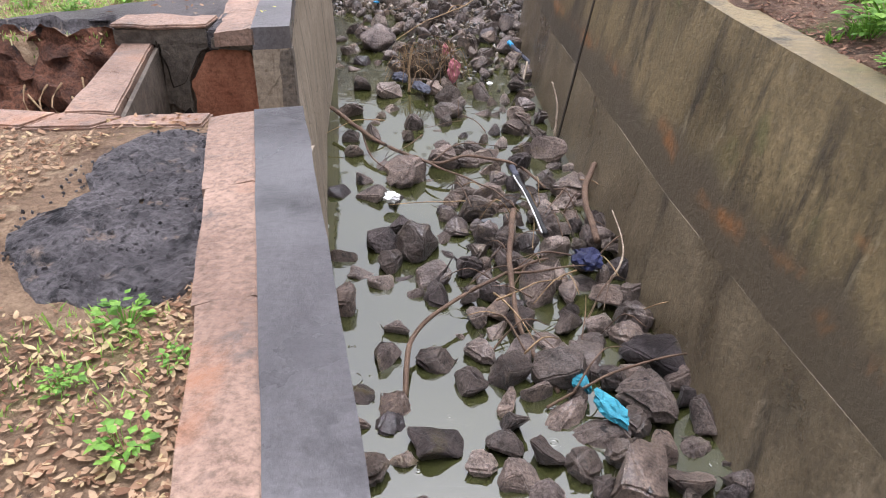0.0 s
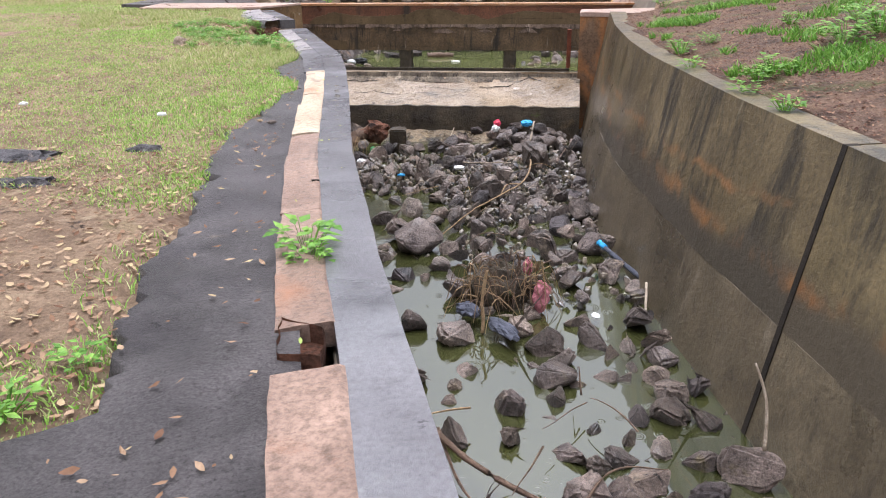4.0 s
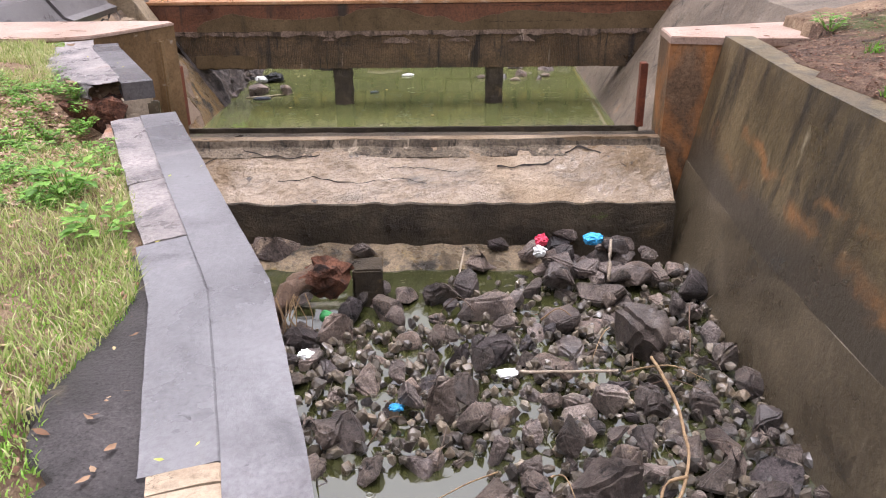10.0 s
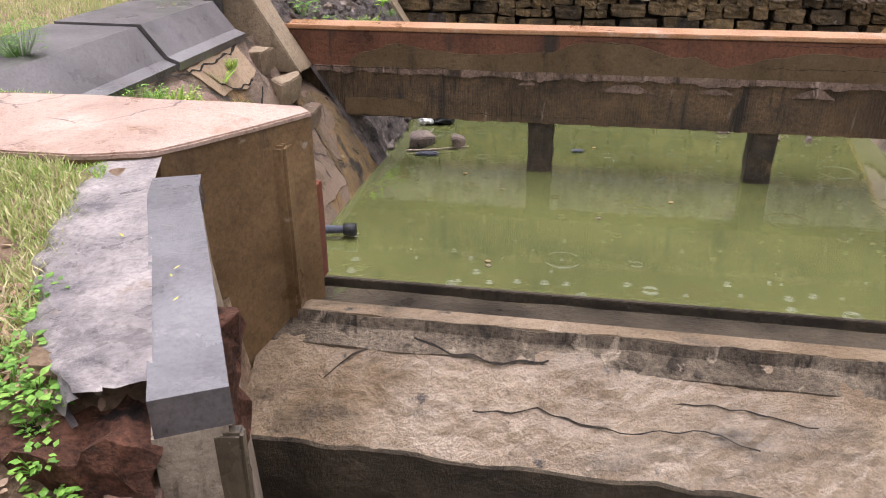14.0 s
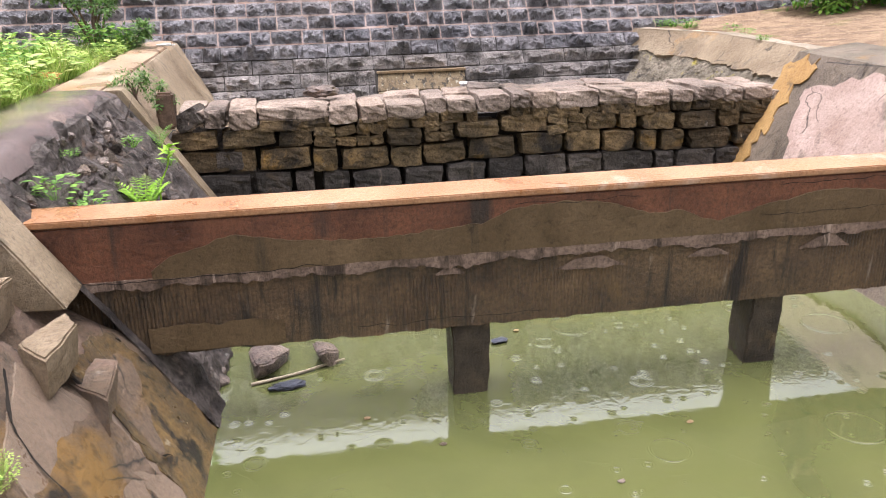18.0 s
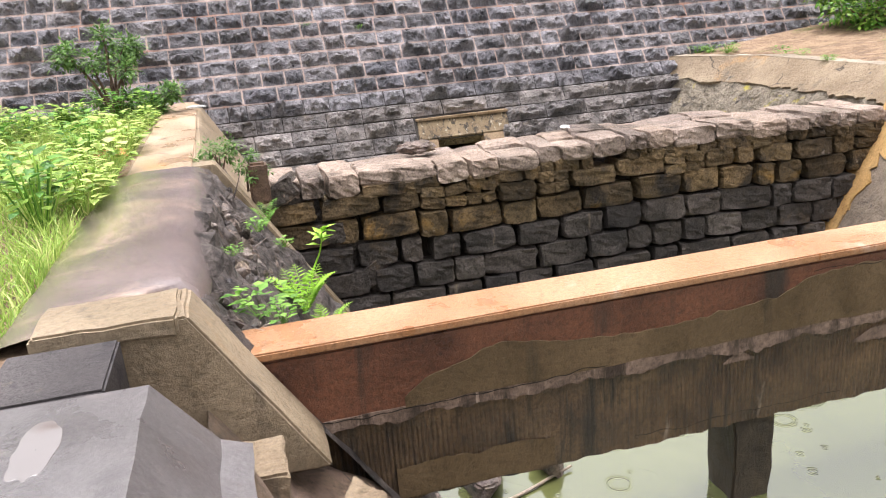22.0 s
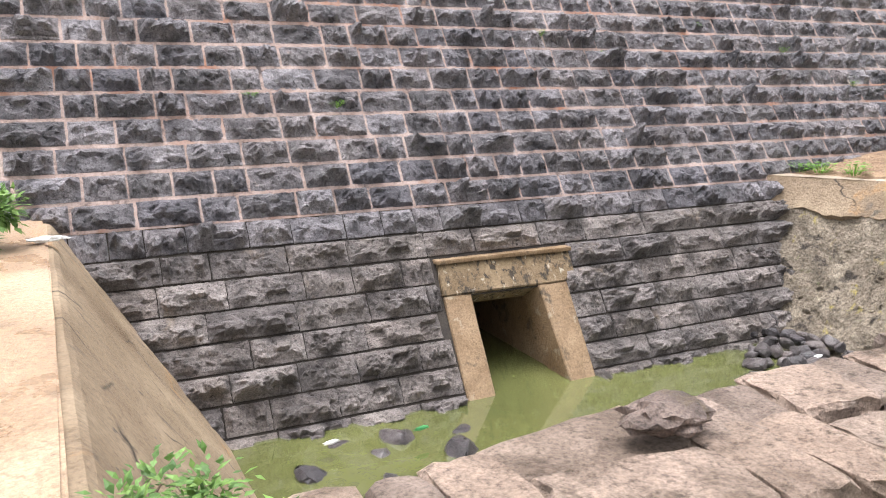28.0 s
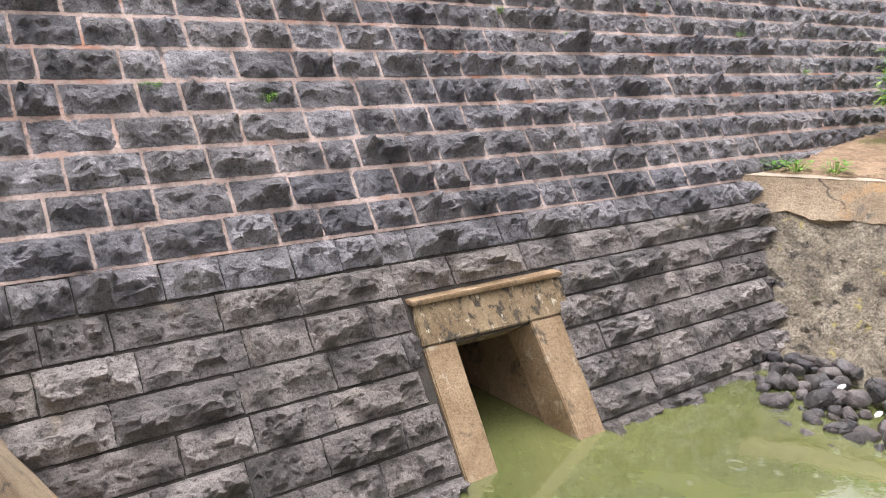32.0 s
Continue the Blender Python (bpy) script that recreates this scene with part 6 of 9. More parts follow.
branch("stick", [([(1.0, 11.0, Z + 0.1), (1.1, 11.4, Z + 0.35)], 0.018, 0.014)], "pale split stick by the wall", "pale_wood", "stick")


def crumple(name, at, size, mat, label, category, seed, rot=0.0, sub=3):
    bm = bmesh.new()
    bmesh.ops.create_icosphere(bm, subdivisions=sub, radius=0.5)
    for v in bm.verts:
        k = noise.turbulence(v.co * 3.2 + Vector((seed, 0, 0)), 3, True)
        v.co *= 0.62 + 0.55 * k
        v.co += noise.noise_vector(v.co * 7 + Vector((0, seed, 0))) * 0.07
    bm.transform(pose(0, 0, 0, 0, 0, rot) @ Matrix.Diagonal((*size, 1)))
    bmesh.ops.translate(bm, verts=bm.verts, vec=Vector(at))
    return single(name, bm, M[mat], at, label, category, smooth=False)


crumple("plastic_bag", (0.95, 4.42, Z + 0.1), (0.14, 0.26, 0.14), "teal", "torn pale teal plastic bag on a rock", "plastic bag", 1, 20)
crumple("plastic_bag", (1.1, 4.08, Z + 0.16), (0.18, 0.4, 0.12), "teal", "crumpled teal plastic bag draped between rocks", "plastic bag", 2, 25)
crumple("plastic_bag", (1.2, 5.9, Z + 0.24), (0.3, 0.34, 0.18), "navy", "crumpled dark navy plastic bag", "plastic bag", 3)
crumple("plastic_bag", (-0.6, 7.35, Z + 0.12), (0.2, 0.2, 0.12), "white_plastic", "white plastic scrap beside rocks", "plastic bag", 4)
crumple("rag", (0.02, 11.45, Z + 0.2), (0.2, 0.2, 0.42), "pink_cloth", "dirty pink rag hanging on the litter heap", "rag", 5)
crumple("rag", (-0.1, 11.65, Z + 0.45), (0.12, 0.12, 0.22), "pink_cloth", "dirty pink rag strip", "rag", 6)
crumple("rag", (-0.75, 11.25, Z + 0.16), (0.3, 0.26, 0.16), "dark_cloth", "grey-blue soaked cloth over a rock", "rag", 7, -30)
crumple("rag", (-0.42, 10.85, Z + 0.14), (0.22, 0.55, 0.12), "dark_cloth", "grey-blue soaked trouser leg in the water", "rag", 8, 25)
crumple("plastic_bag", (0.2, 18.6, Z + 0.42), (0.17, 0.16, 0.15), "red", "red and white crumpled bag on rocks", "plastic bag", 9)
crumple("plastic_bag", (0.16, 18.5, Z + 0.34), (0.16, 0.14, 0.14), "white_plastic", "white crumpled bag on rocks", "plastic bag", 10)
crumple("plastic_bag", (0.75, 18.55, Z + 0.42), (0.26, 0.2, 0.13), "blue", "bright blue plastic bag on rocks", "plastic bag", 11)
crumple("plastic_bag", (-0.6, 16.6, Z + 0.14), (0.2, 0.14, 0.07), "white_plastic", "torn white plastic sheet on rubble", "plastic bag", 12)
crumple("plastic_bag", (0.55, 11.2, Z + 0.08), (0.1, 0.13, 0.05), "white_plastic", "white plastic scrap by the wall", "plastic bag", 13)
crumple("plastic_scrap", (-1.55, 16.3, Z + 0.12), (0.14, 0.1, 0.06), "blue", "small blue plastic scrap", "plastic scrap", 14)


def pipe_scrap():
    r = root("plastic_pipe", (0.76, 6.8, Z + 0.3), "black and white plastic tube on the rocks", "pipe")
    part("tube", tube([(0.68, 7.3, Z + 0.36), (0.78, 6.82, Z + 0.33), (0.88, 6.3, Z + 0.26)], 0.028, 0.028, 10, 0.1, 0.004), M["black_plastic"], r, "black tube", True)
    part("stripe", tube([(0.64, 7.28, Z + 0.40), (0.74, 6.8, Z + 0.375), (0.84, 6.28, Z + 0.29)], 0.008, 0.008, 6, 0.1, 0.004), M["white_plastic"], r, "white strip", True)
    part("sleeve", tube([(0.64, 7.55, Z + 0.36), (0.68, 7.3, Z + 0.37)], 0.035, 0.03, 10, 0.1, 0.01), M["dark_cloth"], r, "pale sleeve", True)
    r = root("bottle", (-2.05, 17.75, Z + 0.15), "green plastic bottle end among rocks", "bottle")
    part("body", tube([(-2.1, 17.8, Z + 0.16), (-1.98, 17.7, Z + 0.15)], 0.06, 0.055, 12, 0.04, 0.002), M["green_plastic"], r, smooth=True)
    part("cap", tube([(-1.98, 17.7, Z + 0.15), (-1.95, 17.68, Z + 0.148)], 0.02, 0.02, 8, 0.02, 0.0), M["white_plastic"], r)


pipe_scrap()


def washed_twigs():
    """Thin twigs and stems washed in among the rocks."""
    rr = random.Random(23)
    for n in range(64):
        y = rr.uniform(4.2, 7.8) if n < 44 else rr.uniform(8, 18)
        x = right_x(y) - rr.uniform(0.5, 1.8) if n < 44 else rr.uniform(left_x(y) + 0.5, right_x(y) - 0.6)
        a, L = rr.uniform(0, 6.28), rr.uniform(0.25, 0.8)
        dx, dy = math.cos(a) * L, math.sin(a) * L
        branch("twig", [([(x, y, Z + rr.uniform(0.05, 0.25)), (x + dx * 0.5, y + dy * 0.5, Z + rr.uniform(0.18, 0.34)), (x + dx, y + dy, Z + rr.uniform(0.05, 0.25))], rr.uniform(0.005, 0.011), 0.003)],
               "thin brown twig washed in among rocks" if n % 3 else "thin straw-coloured stem washed in among rocks", "twig" if n % 3 else "straw", "twig")


washed_twigs()


def litter_heap():
    """Straw and roots caught round a dark hollow in the channel."""
    rr = random.Random(5)
    r = root("litter_heap", (-0.35, 11.6, Z), "tangled heap of roots, straw and washed-up litter", "litter heap")
    bm = bmesh.new()
    bmesh.ops.create_icosphere(bm, subdivisions=3, radius=0.5)
    for v in bm.verts:
        v.co *= 0.75 + 0.5 * noise.turbulence(v.co * 3, 3, True)
    bm.transform(Matrix.Translation((-0.38, 11.75, Z + 0.1)) @ Matrix.Diagonal((0.75, 0.5, 0.75, 1)))
    # solid dark lump: the hollow's shade is put into its colour
    part("core", bm, M["ledge_dark"], r, "dark lump in place of the shaded hollow")
    for n in range(90):
        a = rr.uniform(0, 2 * math.pi)
        x, y = -0.38 + 0.36 * math.cos(a), 11.62 + 0.24 * math.sin(a) - 0.08
        z = Z + rr.uniform(0.2, 0.5)
        dx, dy = rr.uniform(-0.3, 0.35), rr.uniform(-0.35, 0.1)
        part("straw", tube([(x, y, z), (x + dx * 0.5, y + dy * 0.5, z + rr.uniform(-0.02, 0.16)), (x + dx, y + dy, Z + rr.uniform(0.0, 0.25))], 0.008, 0.003, 4, 0.12, 0.02, n), M["straw" if n % 3 else "twig"], r)
    r = root("tree_stump", (-2.2, 18.0, Z), "rotten brown root stump lodged on rocks", "stump")
    part("log", wobble(tube([(-2.7, 17.75, Z + 0.12), (-2.4, 17.95, Z + 0.34), (-2.05, 18.2, Z + 0.46)], 0.09, 0.14, 14, 0.05, 0.06), 0.06, 9), M["twig"], r, "rotten log", True)
    bm = bmesh.new()
    bmesh.ops.create_icosphere(bm, subdivisions=3, radius=0.5)
    for v in bm.verts:
        v.co *= 0.7 + 0.6 * noise.turbulence(v.co * 3 + Vector((4, 0, 0)), 3, True)
    bm.transform(Matrix.Translation((-2.05, 18.1, Z + 0.42)) @ Matrix.Diagonal((0.5, 0.4, 0.4, 1)))
    part("root_ball", wobble(bm, 0.07, 9), M["red_earth"], r, "torn root ball")
    for n in range(22):
        x, y = rr.uniform(-2.75, -2.2), rr.uniform(17.65, 17.9)
        part("root_strand", tube([(x, y, Z + 0.4), (x + rr.uniform(-0.12, 0.12), y - 0.08, Z + 0.2), (x + rr.uniform(-0.15, 0.15), y - 0.12, Z - 0.03)], 0.008, 0.003, 4, 0.1, 0.02, n), M["straw"], r)
    single("concrete_post", block_bm(-1.8, -1.5, 18.2, 18.5, -2.45, -1.83, 0.02, 0.012, 2), M["ledge_dark"], (-1.65, 18.35, -2.3), "short square dark concrete stub standing in water", "post")


litter_heap()


# ---- broken gap in the first wall ----
def first_gap():
    r = root("gap_wall", (-1.7, 4.5, -0.5), "broken retaining walls round an eroded hollow", "wall", kind="structure")

    def low(name, outline, label):
        bm = prism(outline, -0.6, 0.085, 0.01)
        bmesh.ops.subdivide_edges(bm, edges=[e for e in bm.edges if e.calc_length() > 0.2], cuts=4, use_grid_fill=True)
        part(name, wobble(bm, 0.012, 5), M["pink_plaster"], r, label)
    low("low_wall", [(-2.9, 3.7), (-2.06, 3.6), (-1.95, 3.8), (-2.9, 3.95)], "cracked pink low wall")
    low("low_wall", [(-2.04, 3.58), (-1.7, 3.6), (-1.6, 3.76), (-1.93, 3.8)], "cracked pink low wall")
    low("low_wall", [(-1.68, 3.6), (-1.17, 3.62), (-1.16, 3.78), (-1.58, 3.77)], "cracked pink low wall")
    bm = prism([(-1.93, 3.8), (-1.66, 3.8), (-1.9, 5.1), (-2.1, 5.1)], -0.75, 0.0, 0.01, top=[0.083, 0.083, 0.09, 0.09])
    bmesh.ops.subdivide_edges(bm, edges=[e for e in bm.edges if e.calc_length() > 0.2], cuts=5, use_grid_fill=True)
    part("cross_wall", wobble(bm, 0.01, 6), M["pink_plaster"], r, "narrow worn pink cross wall")
    bm = prism([(-1.655, 3.82), (-1.63, 3.82), (-1.86, 5.07), (-1.885, 5.07)], -0.75, 0.0, top=[0.04, 0.04, 0.06, 0.06])
    part("cross_wall_side", wobble(bm, 0.008, 6), M["gap_plaster"], r, "grey rendered side")

    def on_end(x, z, out):
        return (x, 5.075 - out, z)
    plate("red_stone", [(-1.72, -0.7), (-1.21, -0.7), (-1.19, -0.2), (-1.27, 0.02), (-1.4, 0.085), (-1.56, 0.02), (-1.68, -0.16), (-1.66, -0.32)], on_end, "brick_red", r, 0.012, 0.03, 0.04, 3, "exposed red stone")
    plate("plaster_edge", [(-1.86, -0.3), (-1.7, -0.4), (-1.69, -0.16), (-1.58, 0.04), (-1.42, 0.1), (-1.4, 0.14), (-1.84, 0.14)], on_end, "gap_plaster", r, 0.024, 0.02, 0.04, 4, "loose grey plaster")
    for pts, w in (([(-1.44, 0.11), (-1.5, 0.09), (-1.6, 0.02), (-1.66, -0.08), (-1.72, -0.17), (-1.8, -0.2)], 0.016), ([(-1.8, -0.2), (-1.83, -0.02), (-1.87, 0.1)], 0.012),
                   ([(-1.74, -0.36), (-1.62, -0.55), (-1.52, -0.66)], 0.06), ([(-1.2, 0.12), (-1.19, -0.1), (-1.21, -0.35), (-1.16, -0.6)], 0.016)):
        line = resample([(x, z, 0) for x, z in pts], 0.03)

        def along(i, k, line=line, w=w):
            q = line[i]
            n = 0.012 * noise.noise(q * 14)
            return (q.x + n + (k - 0.5) * w * (0.5 + abs(noise.noise(q * 9))), 5.075 - 0.029, q.y + n + (k - 0.5) * w * 0.6)
        part("crack", sheet(along, range(len(line)), [0, 1]), M["void"], r, "dark crack")
    part("end_wall", wobble(block_bm(-2.12, -1.17, 5.085, 5.45, -0.85, 0.15, 0.015, 0, 0, 6), 0.01, 4), M["gap_plaster"], r, "plastered end wall")
    part("slab_side", wobble(block_bm(-2.13, -1.52, 5.045, 5.3, 0.075, 0.19, 0.012, 0, 0, 6), 0.012, 4), M["gap_plaster"], r, "dark stained slab side")
    part("edge_slab", wobble(block_bm(-2.135, -1.515, 5.04, 5.31, 0.186, 0.214, 0.01, 0, 0, 7), 0.016, 5), M["pink_plaster"], r, "chipped pink edge slab")
    part("wall_end", wobble(block_bm(-1.19, -0.985, 4.995, 5.1, -1.15, 0.07, 0.01, 0, 0, 5), 0.01, 6), M["gap_plaster"], r, "grey wall end")
    part("edging_end", wobble(block_bm(-1.5, -1.2, 5.0, 5.09, 0.06, 0.14, 0.01, 0, 0, 4), 0.012, 6), M["gap_plaster"], r, "dark stained edging end")
    part("tar_fill", wobble(block_bm(-1.525, -1.455, 5.03, 5.5, 0.05, 0.18, 0.012, 0, 0, 5), 0.018, 9), M["tar"], r, "black tar filling the joint")
    part("lower_wall", block_bm(-1.25, -0.9, 3.8, 5.05, -2.6, -0.58, 0.02, 0, 0, 4), M["left_face"], r, "lower channel wall")

    def earth(x, k):
        q = Vector((x * 3, k * 3, 0))
        return (x, 5.12 - 0.5 * k + 0.22 * noise.noise(q) + 0.1 * noise.noise(q * 2.7), 0.16 - 0.75 * k + 0.1 * noise.noise(q * 2) + 0.05 * noise.noise(q * 5))
    part("earth_face", sheet(earth, steps(-3.8, -2.1, 0.05), steps(0, 1, 0.05)), M["red_earth"], r, "eroded red earth")
    rr = random.Random(77)
    for _ in range(16):
        x, y, w = rr.uniform(-3.5, -2.2), rr.uniform(4.2, 4.95), rr.uniform(0.12, 0.34)
        put_rock(x, y, w, ground_z(x, y) - 0.05 + 0.35 * max(0, y - 4.5), rr, "reddish broken stone in the eroded hollow", None, 0.8, "stones in the hollow", "rubble_stone")
    for _ in range(9):
        x, y = rr.uniform(-3.3, -2.2), rr.uniform(4.5, 5.0)
        branch("root", [([(x, y, -0.1), (x + rr.uniform(-0.15, 0.2), y - 0.12, -0.22), (x + rr.uniform(-0.3, 0.4), y - 0.2, -0.34)], 0.007, 0.003)], "thin pale root hanging in the eroded hollow", "straw", "root")


first_gap()


# ---- asphalt strip along the wall ----


def asphalt():
    def at(y, k):
        inner = left_x(y) - 0.37
        w = lerp_table(ASPHALT, y) - 0.38 + 0.08 * noise.noise(Vector((y * 1.3, 3, 0))) + 0.1 * noise.noise(Vector((y * 5, 1, 0))) + 0.06 * noise.noise(Vector((y * 14, 1, 0)))
        x = inner - max(0.03, w) * k
        edge = -0.07 if k > 0.99 else 0
        return x, y + (0.1 * noise.noise(Vector((x * 4, 0, 0))) if y < 5.5 else 0), kerb_z(y) - 0.035 - 0.004 * k + edge + 0.012 * noise.noise(Vector((x * 3, y * 3, 0)))
    bm = sheet(at, steps(5.3, 15.0, 0.05), [0, 0.2, 0.4, 0.6, 0.8, 0.93, 0.97, 1.0])
    single("asphalt_path", bm, M["asphalt"], (-2.4, 9, 0), "worn dark asphalt strip beside the kerb", "path", kind="structure", smooth=True)

    def edge(x, k):
        return x, 5.32 - 0.1 * k + 0.1 * noise.noise(Vector((x * 5, 0, 0))) - 0.06 * (k > 0.4), 0.19 - 0.17 * k + 0.03 * noise.noise(Vector((x * 7, k * 5, 0)))
    single("tar_edge", sheet(edge, steps(-3.6, -2.2, 0.05), [0, 0.3, 0.6, 1.0]), M["tar"], (-2.9, 5.3, 0), "broken black edge of the tar layer", "tar", kind="structure")

    def patch(a, r):
        lobe = lerp_table(((0, 0.36), (0.5, 0.52), (1.05, 0.72), (1.9, 0.72), (2.3, 0.5), (2.75, 0.26), (3.3, 0.32), (3.9, 0.52), (4.5, 0.66), (5.2, 0.78), (5.7, 0.5), (6.283, 0.36)), a)
        rad = r * (lobe + 0.07 * noise.noise(Vector((math.cos(a) * 3, math.sin(a) * 3, 2))) + 0.04 * noise.noise(Vector((math.cos(a) * 9, math.sin(a) * 9, 0))))
        x, y = -1.2 + rad * math.cos(a), 2.85 + rad * math.sin(a)
        x = min(x, left_x(y) - 0.45)
        lump = 0.025 * abs(noise.noise(Vector((x * 6, y * 6, 0)))) + 0.02 * abs(noise.noise(Vector((x * 17, y * 17, 0)))) + 0.008 * noise.noise(Vector((x * 45, y * 45, 0)))
        return x, y, lawn_z(x, y) + (-0.03 if r > 0.99 else 0.012 * min(1, (1 - r) * 8) + lump)
    single("tar_patch", sheet(patch, steps(0, 2 * math.pi, 0.045), steps(0.02, 0.97, 0.03) + [1.0]), M["tar"], (-1.2, 2.85, 0), "lumpy black tar patch on the ground", "tar patch", kind="structure")
    for x, y, s in ((-4.1, 9.6, 0.4), (-3.7, 8.9, 0.3), (-3.2, 9.7, 0.2)):
        crumple("tar_lump", (x, y, 0.0), (s * 1.8, s, 0.16), "tar", "flat lump of black tar in the grass", "tar lump", x)


asphalt()


# ---- small scraps along the kerb and channel ----
def small_scraps():
    rr = random.Random(41)
    crumple("wrapper", (-2.41, 10.5, kerb_z(10.5) - 0.01), (0.1, 0.05, 0.03), "cap_stone", "crumpled white wrapper on the asphalt", "wrapper", 21, 30)
    crumple("wrapper", (-2.52, 10.58, kerb_z(10.5) - 0.015), (0.05, 0.05, 0.02), "straw", "small tan wrapper on the asphalt", "wrapper", 22)
    crumple("plastic_bag", (-2.25, 17.2, Z + 0.12), (0.17, 0.15, 0.08), "white_plastic", "torn white plastic bag by the channel wall", "plastic bag", 23)
    r = root("plastic_pipe", (1.15, 12.2, Z + 0.15), "grey-blue plastic tube between rocks and wall", "pipe")
    part("tube", tube([(0.95, 12.75, Z + 0.22), (1.1, 12.3, Z + 0.17), (1.3, 11.8, Z + 0.1)], 0.03, 0.03, 10, 0.1, 0.004), M["dark_cloth"], r, "grey tube", True)
    part("sleeve", tube([(0.92, 12.85, Z + 0.23), (0.97, 12.7, Z + 0.215)], 0.036, 0.036, 10, 0.05, 0.002), M["blue"], r, "blue end sleeve", True)
    for x, y in ((-4.1, 6.9), (-3.6, 7.8), (-4.4, 9.0), (-3.4, 10.8), (-4.9, 11.5)):
        crumple("paper_scrap", (x, y, ground_z(x, y) + 0.05), (0.1, 0.07, 0.04), "white_plastic", "white paper scrap in the grass", "paper scrap", x)


small_scraps()


def in_tar(rr):
    a, q = rr.uniform(0, 6.28), math.sqrt(rr.random())
    x, y = -1.2 + 0.44 * q * math.cos(a), 2.85 + 0.7 * q * math.sin(a)
    x = min(x, left_x(y) - 0.47)
    return x, y, lawn_z(x, y) + 0.02


pebbles("tar_crumbs", 260, in_tar, (0.01, 0.024), "loose crumbs of black tar on the tar patch", 6, "tar")


# ---- stones ----
def stone_mesh(seed, mat, pull=0.9):
    """A roughly squared stone, 1 x 1 x 1, with worn corners."""
    rr = random.Random(seed)
    bm = bmesh.new()
    add_box(bm, -0.5, 0.5, -0.5, 0.5, -0.5, 0.5, 4)
    off = Vector((seed * 3.7, seed * 1.3, 0))
    for v in bm.verts:
        n = sum(abs(abs(c) - 0.5) < 1e-4 for c in v.co)
        v.co *= {3: pull + 0.03, 2: pull + 0.08}.get(n, 1.0)
        v.co += noise.noise_vector(v.co * 2.0 + off) * 0.05 + noise.noise_vector(v.co * 5 + off) * 0.04
        v.co += Vector((rr.uniform(-0.015, 0.015), rr.uniform(-0.02, 0.02), rr.uniform(-0.015, 0.015)))
    return mesh_of("stone", bm, M[mat])


